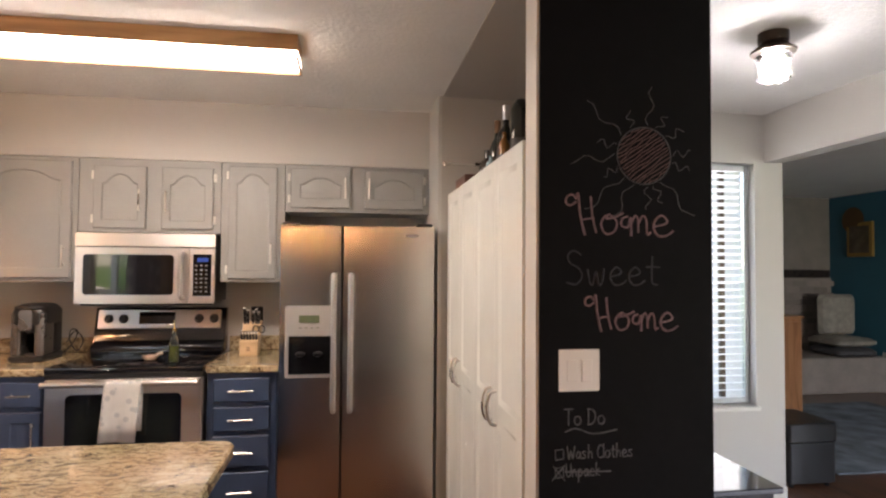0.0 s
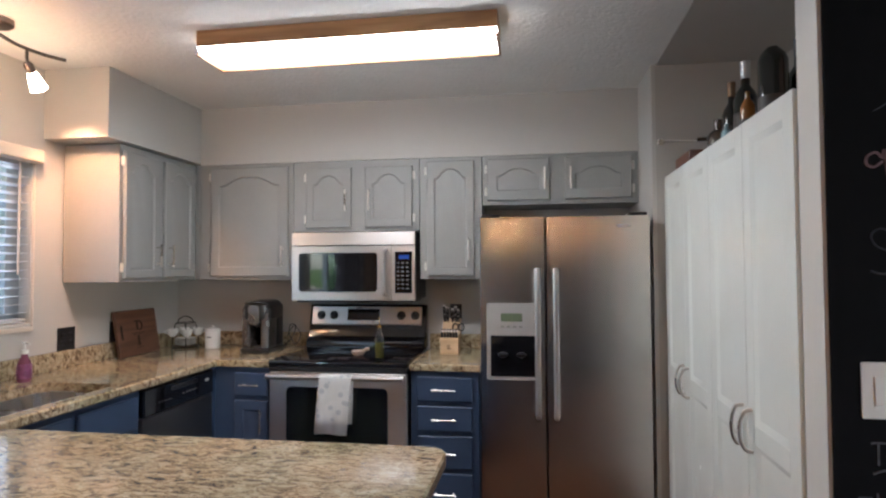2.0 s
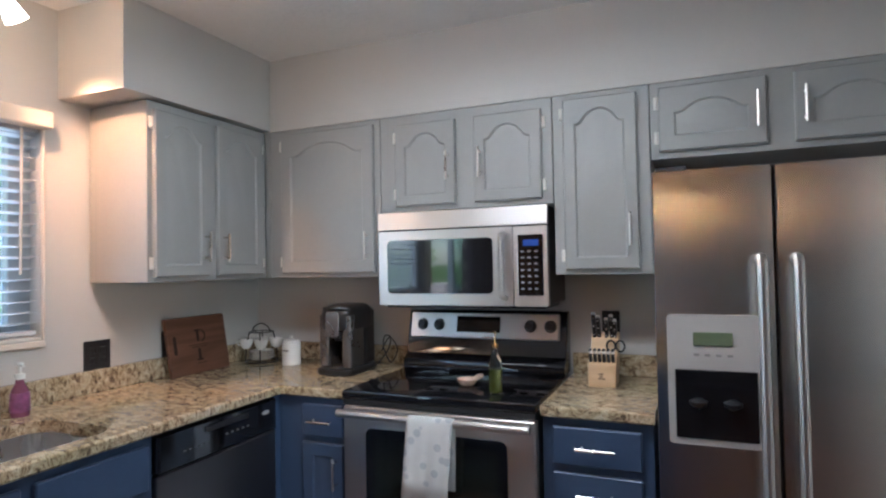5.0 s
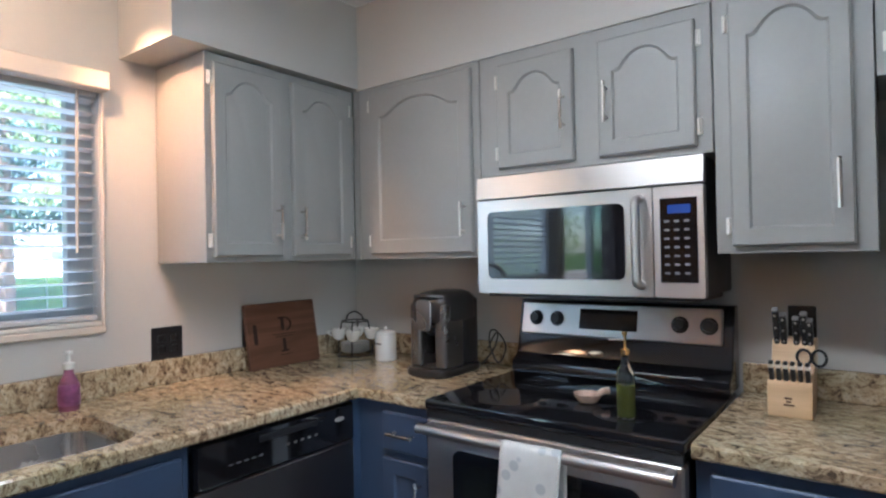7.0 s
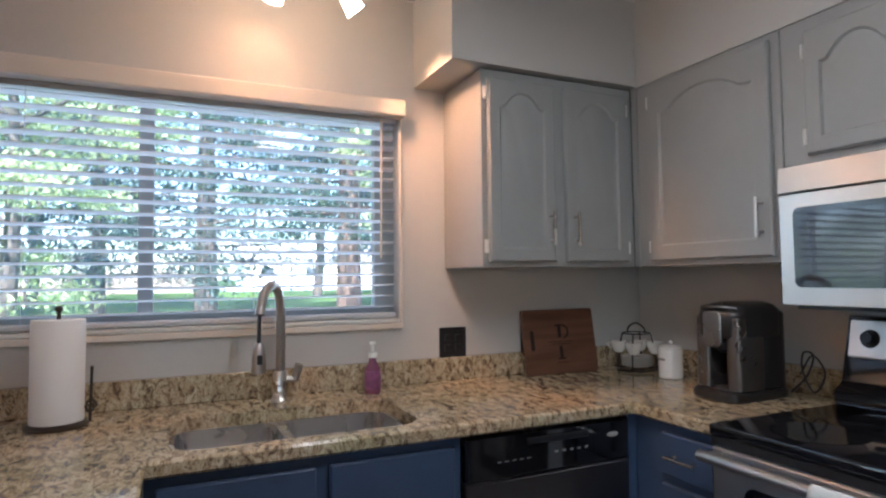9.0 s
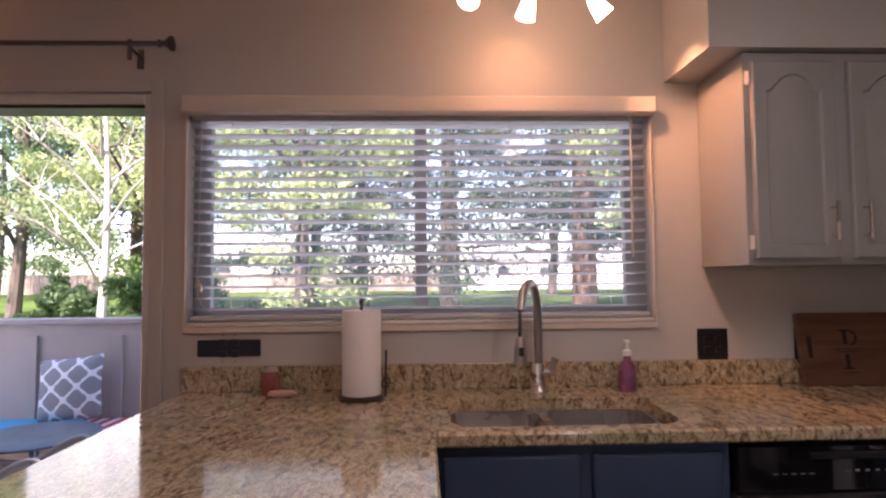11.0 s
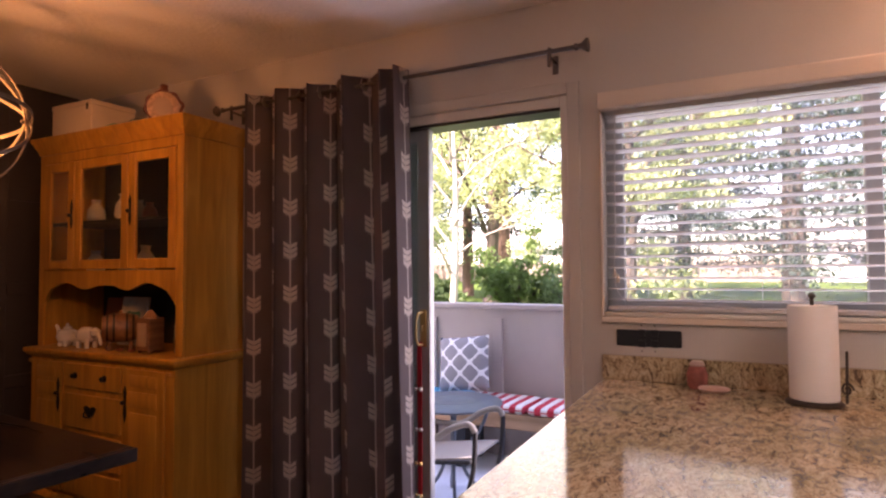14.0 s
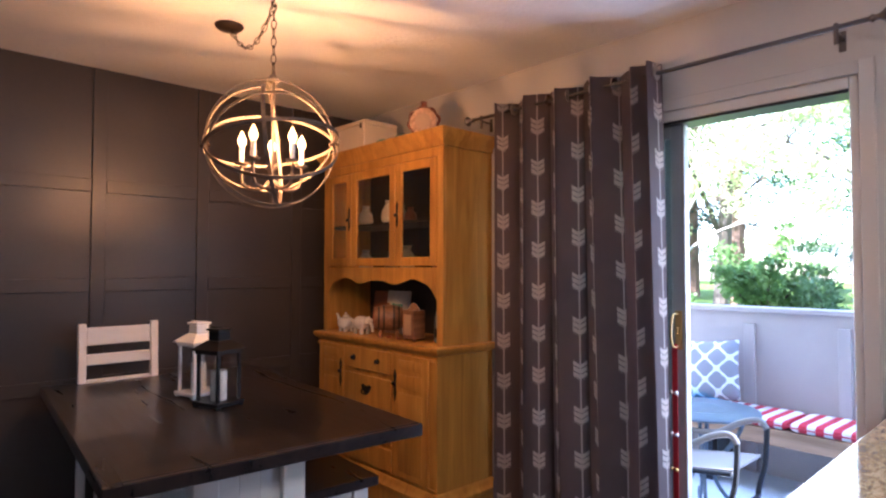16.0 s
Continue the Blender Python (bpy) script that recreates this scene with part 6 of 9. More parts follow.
def pantry_top():
    z = 1.863
    D = mat("dark_wine_glass", (0.008, 0.010, 0.008), 0.06, coat=0.5, bump=0)
    A = mat("amber_liquor", (0.22, 0.09, 0.02), 0.08, coat=0.4, bump=0)
    S = mat("smoke_glass", (0.06, 0.045, 0.035), 0.1, coat=0.5)
    bottle(0.66, 2.62, z, 0.30, 0.037, D, "dark green wine bottle on the white pantry", cap=mat("cork_foil", (0.20, 0.12, 0.07), 0.5, 0.3))
    bottle(0.70, 2.78, z, 0.24, 0.032, D, "slim dark glass bottle with black cap on the pantry", cap=M_BLKP)
    bottle(0.66, 2.46, z, 0.33, 0.043, D, "sparkling wine bottle with a silver foil neck", cap=mat("silver_foil", (0.55, 0.56, 0.58), 0.3, 0.7))
    bottle(0.60, 2.265, z, 0.16, 0.024, A, "amber liquor bottle on the white pantry", neck=0.2)
    bottle(0.58, 2.43, z, 0.09, 0.020, mat("aqua_glass", (0.25, 0.38, 0.42), 0.1, coat=0.4), "small aqua glass bottle on the pantry", neck=0.25)
    bottle(0.63, 2.70, z, 0.17, 0.042, S, "squat smoke glass decanter with a faceted stopper", neck=0.28)
    bottle(0.74, 2.33, z, 0.28, 0.038, D, "large dark glass bottle with a pale side label")
    bottle(0.64, 2.15, z, 0.27, 0.045, D, "tall straight sided black bottle on the pantry", neck=0.04)
    bottle(0.74, 2.20, z, 0.31, 0.038, D, "dark wine bottle behind the whiskey", cap=M_BLKP)
    b = thing("picture_box", (0.62, 2.18, z), "pale pink boxed gift carton among the bottles", "box")
    part("carton", box(0.70, 0.79, 1.98, 2.08, z + 0.001, z + 0.27, 0.003), mat("blush_carton", (0.42, 0.28, 0.24), 0.6, var=0.15), b)
    part("lid_flap", box(0.698, 0.792, 1.978, 2.082, z + 0.2705, z + 0.285, 0.003), mat("kraft_carton", (0.33, 0.22, 0.15), 0.7), b)
    t = thing("serving_tray", (0.60, 2.88, z), "dark red brown wooden tray leaning over the pantry edge", "tray")
    MT = brushed_wood("mahogany", (0.09, 0.03, 0.02), (0.16, 0.06, 0.04), "y", 0.3)
    part("tray_base", box(0.52, 0.80, 2.72, 2.97, z + 0.001, z + 0.012, 0.002), MT, t)
    for a in ((0.52, 0.532, 2.72, 2.97), (0.788, 0.80, 2.72, 2.97), (0.532, 0.788, 2.72, 2.732), (0.532, 0.788, 2.958, 2.97)):
        part("rim", box(*a, z + 0.0125, z + 0.055, 0.003), MT, t)
    # wire shelf fixing on the end wall
    w = thing("curtain_wire", (0.6, 3.14, 2.04), "thin white rail fixed across the niche end wall", "rail")
    part("rail", tube([(0.476, 3.142, 2.045), (0.76, 3.142, 2.035)], 0.005, 8), M_TRIM, w)
    part("end_bracket", box(0.476, 0.50, 3.132, 3.149, 2.025, 2.055, 0.003), M_NICK, w)
    part("end_bracket", box(0.66, 0.76, 3.125, 3.149, 2.035, 2.052, 0.004), M_BRONZE, w)


pantry_top()


# ---- dining area ----
def dining_table():
    x0, x1, y0, y1, z = -1.55, -0.50, -2.15, -0.47, 0.76
    r = thing("dining_table", (-1.03, -1.3, 0), "farmhouse dining table with a dark stained top and white painted base", "table")
    n = 6
    w = (x1 - x0) / n
    top = part("tabletop", box(x0, x1, y0, y1, z - 0.045, z, 0.004), M_ESPR, r, "dark stained plank tabletop")
    part("edge_board", box(x0 - 0.001, x1 + 0.001, y1 + 0.0005, y1 + 0.02, z - 0.045, z - 0.001, 0.003), M_ESPR, top)
    for x in (-1.18, -0.86):
        for y in (-1.87, -0.80):
            part("leg", box(x - 0.045, x + 0.045, y - 0.045, y + 0.045, 0, z - 0.046, 0.005), M_WPAINT, r, "white painted square leg")
    for y in (-1.87, -0.80):
        for k in range(3):
            part("end_board", box(-1.134 + k * 0.0765, -1.0585 + k * 0.0765, y - 0.02, y + 0.02, 0.10, z - 0.046, 0.002), M_WPAINT, r)
    part("stretcher", box(-1.05, -0.99, -1.845, -0.825, 0.16, 0.26, 0.003), M_WPAINT, r)
    part("apron", box(-1.05, -0.99, -1.845, -0.825, z - 0.15, z - 0.046, 0.003), M_WPAINT, r)


def bench():
    x0, x1, y0, y1, z = -1.60, -1.26, -1.75, -0.80, 0.455
    r = thing("dining_bench", (-1.43, -1.28, 0), "dining bench with a dark stained seat and white painted legs", "bench")
    part("seat", box(x0, x1, y0, y1, z - 0.04, z, 0.004), M_ESPR, r)
    for y in (y0 + 0.08, y1 - 0.08):
        for x in (x0 + 0.06, x1 - 0.06):
            part("leg", box(x - 0.035, x + 0.035, y - 0.035, y + 0.035, 0, z - 0.041, 0.004), M_WPAINT, r)
        part("apron", box(x0 + 0.096, x1 - 0.096, y - 0.02, y + 0.02, z - 0.12, z - 0.041, 0.003), M_WPAINT, r)
    part("apron", box(x0 + 0.045, x0 + 0.075, y0 + 0.116, y1 - 0.116, z - 0.12, z - 0.041, 0.003), M_WPAINT, r)
    part("apron", box(x1 - 0.075, x1 - 0.045, y0 + 0.116, y1 - 0.116, z - 0.12, z - 0.041, 0.003), M_WPAINT, r)


def chair():
    cx, y = -0.925, -2.13
    W = 0.17
    r = thing("dining_chair", (cx, y + 0.2, 0), "white painted ladder back dining chair at the end of the table", "chair")
    for s in (-1, 1):
        part("back_post", prism([(y - 0.02, 0), (y + 0.018, 0), (y + 0.02, 0.45), (y - 0.015, 1.055), (y - 0.045, 1.055), (y - 0.018, 0.45)], cx + s * W - 0.018, cx + s * W + 0.018, "x", bev=0.004), M_WPAINT, r)
        part("front_leg", box(cx + s * W - 0.02, cx + s * W + 0.02, y + 0.36, y + 0.40, 0, 0.44, 0.003), M_WPAINT, r)
        part("side_rail", box(cx + s * W - 0.012, cx + s * W + 0.012, y + 0.022, y + 0.358, 0.38, 0.43, 0.003), M_WPAINT, r)
    for z0, z1, o in ((0.945, 1.035, -0.028), (0.845, 0.90, -0.022), (0.72, 0.775, -0.014)):
        part("back_slat", box(cx - W + 0.019, cx + W - 0.019, y + o - 0.008, y + o + 0.008, z0, z1, 0.003), M_WPAINT, r)
    part("seat", box(cx - W - 0.03, cx + W + 0.03, y + 0.025, y + 0.42, 0.441, 0.465, 0.006), M_WPAINT, r)


dining_table()
bench()
chair()
for o in scene.objects:
    if o.name in ("dining_table", "dining_bench"):
        o.rotation_euler = (0, 0, radians(-4.0))
        o.location.x -= 0.03


def lantern(cx, cy, z, w, h, m, label, turn):
    r = thing("lantern", (cx, cy, z), label, "lantern", "lanterns on the dining table")
    a = w / 2
    part("base", box(cx - a - 0.012, cx + a + 0.012, cy - a - 0.012, cy + a + 0.012, z + 0.008, z + 0.024, 0.003), m, r)
    for sx in (-1, 1):
        for sy in (-1, 1):
            part("foot", box(cx + sx * a - 0.008, cx + sx * a + 0.008, cy + sy * a - 0.008, cy + sy * a + 0.008, z, z + 0.0078), m, r)
            part("post", box(cx + sx * (a - 0.007) - 0.007, cx + sx * (a - 0.007) + 0.007, cy + sy * (a - 0.007) - 0.007, cy + sy * (a - 0.007) + 0.007, z + 0.0245, z + h * 0.72, 0.002), m, r)
    top = z + h * 0.72
    part("top_frame", box(cx - a - 0.006, cx + a + 0.006, cy - a - 0.006, cy + a + 0.006, top + 0.0005, top + 0.014, 0.003), m, r)
    b = a + 0.016
    part("roof", fixn(loft([[(cx - q, cy - q, zz), (cx + q, cy - q, zz), (cx + q, cy + q, zz), (cx - q, cy + q, zz)] for q, zz in ((b, top + 0.0145), (b, top + 0.02), (a * 0.55, top + 0.055), (a * 0.55, top + 0.0551))])), m, r)
    part("chimney", box(cx - a * 0.5, cx + a * 0.5, cy - a * 0.5, cy + a * 0.5, top + 0.0555, top + 0.095, 0.003), m, r)
    part("chimney_cap", box(cx - a * 0.62, cx + a * 0.62, cy - a * 0.62, cy + a * 0.62, top + 0.0955, top + 0.105, 0.003), m, r)
    part("ring", tube([(cx + 0.012 + 0.022 * math.cos(t), cy + 0.022 * math.sin(t), top + 0.109 + 0.004 * math.cos(t)) for t in [k * math.pi / 8 for k in range(16)]], 0.003, 6, closed=True), m, r)
    for sx, sy in ((1, 0), (-1, 0), (0, 1), (0, -1)):
        g = box(cx + sx * (a - 0.007) - (0.0015 if sx else a - 0.0145), cx + sx * (a - 0.007) + (0.0015 if sx else a - 0.0145), cy + sy * (a - 0.007) - (0.0015 if sy else a - 0.0145), cy + sy * (a - 0.007) + (0.0015 if sy else a - 0.0145), z + 0.025, top - 0.0005)
        o = part("pane", g, M_GLASS, r, smooth=0)
        o.visible_shadow = False
    c = thing("pillar_candle", (cx, cy, z + 0.0245), "white pillar candle standing inside the lantern", "candle", "candles in the lanterns")
    part("wax", lathe((cx, cy, z + 0.0245), [(0.03, 0), (0.032, 0.003), (0.032, 0.12), (0.028, 0.125), (0.01, 0.12)], 20), mat("wax", (0.74, 0.70, 0.62), 0.5, bump=0), c)
    part("wick", tube([(cx, cy, z + 0.144), (cx, cy, z + 0.158)], 0.0015, 5), M_BLKP, c)
    r.rotation_euler = (0, 0, radians(turn))
    c.rotation_euler = (0, 0, radians(turn))


lantern(-1.083, -1.475, 0.7605, 0.125, 0.315, M_WPAINT, "white painted metal candle lantern with clear panes", 12)
lantern(-1.07, -1.21, 0.7605, 0.125, 0.305, mat("black_iron", (0.02, 0.019, 0.02), 0.4, 0.6, var=0.15), "black iron candle lantern with clear panes", 20)


def chandelier():
    cx, cy, cz, R = -1.147, -0.903, 1.829, 0.262
    r = thing("chandelier", (cx, cy, cz + R), "weathered metal orb chandelier with five lit candle bulbs", "chandelier")

    def ring(m, rad=R, name="orb_ring"):
        bm = bmesh.new()
        rings = []
        n = 56
        for i in range(n + 1):
            a = 2 * math.pi * i / n
            d = Vector((math.cos(a), math.sin(a), 0))
            rings.append([d * (rad + 0.0018) + Vector((0, 0, 0.007)), d * (rad - 0.0018) + Vector((0, 0, 0.007)), d * (rad - 0.0018) - Vector((0, 0, 0.007)), d * (rad + 0.0018) - Vector((0, 0, 0.007))])
        loft(rings, bm, cap0=False, cap1=False)
        bmesh.ops.remove_doubles(bm, verts=bm.verts, dist=1e-5)
        fixn(bm)
        part(name, xf(bm, pose(cx, cy, cz) @ m), M_ORB, r)
    # rings turned about one slanting axis between two rivets
    ax = Vector((-0.955, 0.285, 0.10)).normalized()
    fw = Vector((-0.285, -0.955, 0.0))
    up = ax.cross(fw).normalized()
    up = up if up.z > 0 else -up
    fw = up.cross(ax)

    def about(deg):
        d = (fw * math.cos(radians(deg)) + up * math.sin(radians(deg)))
        return Matrix((ax, d, ax.cross(d))).transposed().to_4x4()
    for k, deg in enumerate((-10, 38, 101, 78, -42)):
        ring(about(deg), R - 0.005 * k)
    ring(Matrix((up, (fw + ax * 0.30).normalized(), up.cross((fw + ax * 0.30).normalized()))).transposed().to_4x4(), R - 0.027)
    for sg in (-1, 1):
        p0 = Vector((cx, cy, cz)) + ax * sg * (R - 0.03)
        part("rivet", tube([p0, p0 + ax * sg * 0.038], 0.007, 8), M_BRONZE, r)
    part("centre_stem", tube([(cx, cy, cz - R + 0.02), (cx, cy, cz + R + 0.03)], 0.007, 10), M_ORB, r)
    part("hub", lathe((cx, cy, cz - 0.19), [(0.01, 0), (0.03, 0.012), (0.03, 0.03), (0.012, 0.05)], 18), M_ORB, r)
    part("finial", lathe((cx, cy, cz + R - 0.01), [(0.02, 0), (0.024, 0.01), (0.01, 0.03)], 14), M_ORB, r)
    for k in range(5):
        a = k * 2 * math.pi / 5 + 0.5
        ux, uy = math.cos(a), math.sin(a)
        p = [(cx + ux * q, cy + uy * q, cz + w) for q, w in ((0.02, -0.165), (0.06, -0.178), (0.108, -0.165), (0.122, -0.125), (0.122, -0.08))]
        arm = part("arm", tube(spline(p, 5), 0.006, 8), M_ORB, r)
        bx, by = cx + ux * 0.122, cy + uy * 0.122
        part("drip_pan", lathe((bx, by, cz - 0.082), [(0.01, 0), (0.024, 0.004), (0.026, 0.010), (0.012, 0.009)], 16), M_ORB, arm)
        part("candle_sleeve", lathe((bx, by, cz - 0.08), [(0.009, 0), (0.010, 0.07), (0.008, 0.072)], 14), M_WPAINT, arm)
        bb = part("bulb", lathe((bx, by, cz - 0.007), [(0.008, 0), (0.015, 0.012), (0.017, 0.024), (0.011, 0.041), (0.004, 0.056), (0.001, 0.063)], 16), M_BULB, arm)
        bb.visible_shadow = False
        lamp("chandelier_bulb", "POINT", pose(bx, by, cz + 0.03), 0.62, BULB, 0.008)
    # chain with links, hook, swag and canopy
    def link(parent, p, q, w=0.010, rr=0.0022, roll=0):
        p, q = Vector(p), Vector(q)
        d = (q - p)
        ln = d.length * 0.62
        t = d.normalized()
        s = t.orthogonal().normalized()
        s = (Matrix.Rotation(roll, 3, t) @ s)
        c = (p + q) / 2
        pts = [c + t * (ln * math.cos(a)) + s * (w * math.sin(a)) for a in [k * math.pi / 5 for k in range(10)]]
        part("chain_link", tube(pts, rr, 5, closed=True), M_BRONZE, parent)
    top = Vector((cx, cy, ZC - 0.03))
    a = Vector((cx, cy, cz + R + 0.03))
    n = 8
    for i in range(n):
        link(r, a.lerp(top, i / n), a.lerp(top, (i + 1) / n), roll=(i % 2) * 1.57)
    can = Vector((-1.135, -1.31, ZC))
    sw = [top + (can - top) * s + Vector((0, 0, -0.13 * math.sin(math.pi * s) - 0.01)) for s in [k / 13 for k in range(14)]]
    for i in range(13):
        link(r, sw[i], sw[i + 1], roll=(i % 2) * 1.57)
    part("hook", tube(spline([(cx, cy, ZC), (cx, cy, ZC - 0.02), (cx + 0.012, cy, ZC - 0.032), (cx, cy, ZC - 0.045), (cx - 0.010, cy, ZC - 0.035)], 5), 0.003, 6), M_BRONZE, r)
    part("canopy", lathe((can.x, can.y, ZC - 0.026), [(0.012, 0), (0.05, 0.008), (0.062, 0.02), (0.062, 0.0255)], 26), M_BRONZE, r)
    part("cord", tube([p + Vector((0.002, 0.002, 0)) for p in sw], 0.002, 6), M_BRONZE, r)


chandelier()


# ---- the hutch ----
def hutch():
    y0, y1 = -2.18, -1.0
    xb, xf1, xf2, xf0 = XW + 0.005, -2.175, -2.13, -2.10
    r = thing("hutch", ((xb + xf2) / 2, (y0 + y1) / 2, 0), "mustard yellow wooden hutch with glass doors above and drawers below", "hutch")
    M = M_MUSTARD
    K = mat("black_iron_hardware", (0.02, 0.018, 0.016), 0.45, 0.5, bump=0.1)
    # near-black colour carries the shade inside the case, on back and shelf
    IN = mat("shaded_hutch_interior", (0.022, 0.018, 0.015), 0.6)
    # lower case
    lo = part("lower_case", box(xb, xf2, y0 + 0.01, y1 - 0.01, 0.14, 0.885, 0.003), M, r)
    prof = lambda m, z: [(xb, y0 + 0.01 - m), (xf2 + m, y0 + 0.01 - m), (xf2 + m, y1 - 0.01 + m), (xb, y1 - 0.01 + m)]
    part("base_moulding", fixn(loft([[(p[0], p[1], z) for p in prof(m, z)] for m, z in ((0.022, 0.0), (0.022, 0.10), (0.034, 0.108), (0.034, 0.125), (0.022, 0.134), (0.014, 0.150), (0.008, 0.165), (0.0005, 0.17))])), M, r)
    part("counter", fixn(loft([[(p[0], p[1], z) for p in prof(m, z)] for m, z in ((0.0005, 0.878), (0.012, 0.885), (0.026, 0.9), (0.03, 0.908), (0.03, 0.92), (0.022, 0.926))])), M, r)
    F = xf2

    def front(name, a, b, c, d, t=0.014, parent=r, m=M, panels=()):
        p = part(name, box(F + 0.0005, F + t, a, b, c, d, 0.004), m, parent)
        for q in panels:
            part("raised_panel", fixn(loft([[(F + t + x, q[0] + i, q[2] + i), (F + t + x, q[1] - i, q[2] + i), (F + t + x, q[1] - i, q[3] - i), (F + t + x, q[0] + i, q[3] - i)] for i, x in ((0, 0.0002), (0.0, 0.003), (0.012, 0.008))])), m, p)
        return p

    def ring_pull(parent, y, z, w=0.028):
        part("plate", lathe((F + 0.0145, y, z), [(w * 0.6, 0), (w * 0.6, 0.003), (w * 0.25, 0.006)], 14, axis="x"), K, parent)
        part("knob", lathe((F + 0.02, y, z), [(0.008, 0), (0.013, 0.012), (0.006, 0.02)], 12, axis="x"), K, parent)
    ya, yb = -1.845, -1.385
    d1 = front("drawer", ya, yb, 0.735, 0.862)
    ring_pull(d1, ya + 0.10, 0.80)
    ring_pull(d1, yb - 0.12, 0.80)
    d2 = front("drawer", ya, yb, 0.53, 0.705)
    part("bat_pull", prism([(-1.615 + a, 0.625 + b) for a, b in ((-0.05, 0.02), (-0.03, 0.03), (0, 0.018), (0.03, 0.03), (0.05, 0.02), (0.03, -0.01), (0.0, -0.032), (-0.03, -0.01))], F + 0.0145, F + 0.02, "x"), K, d2)
    part("bail", tube(spline([(F + 0.02, -1.645, 0.63), (F + 0.034, -1.64, 0.605), (F + 0.034, -1.59, 0.605), (F + 0.02, -1.585, 0.63)], 4), 0.004, 6), K, d2)
    d3 = front("drawer", ya, yb, 0.34, 0.505)
    part("bat_pull", prism([(-1.615 + a, 0.43 + b) for a, b in ((-0.05, 0.02), (-0.03, 0.03), (0, 0.018), (0.03, 0.03), (0.05, 0.02), (0.03, -0.01), (0.0, -0.032), (-0.03, -0.01))], F + 0.0145, F + 0.02, "x"), K, d3)
    front("drawer", ya, yb, 0.19, 0.315)
    for a, b in ((y0 + 0.045, ya - 0.025), (yb + 0.025, y1 - 0.065)):
        dd = front("door", a, b, 0.19, 0.862, panels=[(a + 0.05, b - 0.05, 0.78, 0.835), (a + 0.05, b - 0.05, 0.68, 0.755), (a + 0.05, b - 0.05, 0.23, 0.655)])
        hy = b - 0.02 if a < -2 else a + 0.018
        part("strap_plate", prism([(hy - 0.012, 0.64), (hy, 0.60), (hy + 0.012, 0.64), (hy + 0.007, 0.70), (hy + 0.012, 0.75), (hy, 0.78), (hy - 0.012, 0.75), (hy - 0.007, 0.70)], F + 0.0145, F + 0.018, "x"), K, dd)
        part("knob", lathe((F + 0.018, hy, 0.70), [(0.007, 0), (0.012, 0.012), (0.005, 0.02)], 12, axis="x"), K, dd)
    for y in (y0 + 0.025, y1 - 0.04):
        for z in (0.845, 0.855, 0.185):
            part("pilaster_bead", box(F + 0.0005, F + 0.012, y - 0.022, y + 0.022, z, z + 0.007, 0.002), M, r)
    # upper case
    U = xf1
    yu0, yu1 = y0 - 0.015, y1 - 0.015
    for a in ((yu0, yu0 + 0.02), (yu1 - 0.02, yu1)):
        part("side_panel", box(xb, U - 0.0205, a[0], a[1], 0.9265, 1.995, 0.002), M, r)
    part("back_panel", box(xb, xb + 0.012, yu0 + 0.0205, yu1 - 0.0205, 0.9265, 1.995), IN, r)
    part("upper_shelf", box(xb + 0.0125, U - 0.021, yu0 + 0.0205, yu1 - 0.0205, 1.30, 1.32), M, r)
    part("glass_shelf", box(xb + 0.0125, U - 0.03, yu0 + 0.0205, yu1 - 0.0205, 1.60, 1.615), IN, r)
    # face frame
    for a in ((yu0, yu0 + 0.05, 0.927, 1.995), (yu1 - 0.05, yu1, 0.927, 1.995)):
        part("face_stile", box(U - 0.02, U, *a, 0.003), M, r)
    part("face_rail", box(U - 0.02, U, yu0 + 0.0505, yu1 - 0.0505, 1.945, 1.995, 0.002), M, r)
    # scalloped valance
    top, ym, hw = 1.345, (yu0 + yu1) / 2, (yu1 - yu0) / 2 - 0.051
    low = []
    for i in range(33):
        s = -1 + 2 * i / 32
        q = abs(s)
        z = 1.262 + 0.018 * math.cos(q * math.pi * 3.2) - (0.075 * max(0, (q - 0.86) / 0.14) ** 1.5) - 0.012 * (q < 0.08)
        low.append((ym + s * hw, z))
    part("scalloped_valance", prism(low + [(ym + hw, top), (ym - hw, top)], U - 0.018, U - 0.001, "x"), M, r)
    # three glass doors
    g = mat("hutch_glass", (0.75, 0.75, 0.73), 0.03, trans=1.0, bump=0, var=0, rvar=0, ior=1.5)
    w3 = [(yu0 + 0.052, -1.875), (-1.868, -1.425), (-1.418, yu1 - 0.052)]
    for i, (a, b) in enumerate(w3):
        z0, z1, st = 1.352, 1.942, 0.052
        dr = part("glass_door", box(U - 0.018, U + 0.004, a, a + st, z0, z1, 0.003), M, r)
        part("stile", box(U - 0.018, U + 0.004, b - st, b, z0, z1, 0.003), M, dr)
        part("rail", box(U - 0.018, U + 0.004, a + st + 0.0003, b - st - 0.0003, z0, z0 + 0.05, 0.003), M, dr)
        part("rail", box(U - 0.018, U + 0.004, a + st + 0.0003, b - st - 0.0003, z1 - 0.05, z1, 0.003), M, dr)
        pn = part("pane", box(U - 0.01, U - 0.006, a + st, b - st, z0 + 0.05, z1 - 0.05), g, dr, smooth=0)
        pn.visible_shadow = False
        if i != 1:
            hy = b - 0.015 if i == 0 else a + 0.018
            part("latch_plate", prism([(hy - 0.01, 1.60), (hy, 1.57), (hy + 0.01, 1.60), (hy + 0.006, 1.65), (hy + 0.01, 1.70), (hy, 1.73), (hy - 0.01, 1.70), (hy - 0.006, 1.65)], U + 0.0045, U + 0.008, "x"), K, dr)
            part("knob", lathe((U + 0.008, hy, 1.645), [(0.007, 0), (0.012, 0.012), (0.005, 0.02)], 12, axis="x"), K, dr)
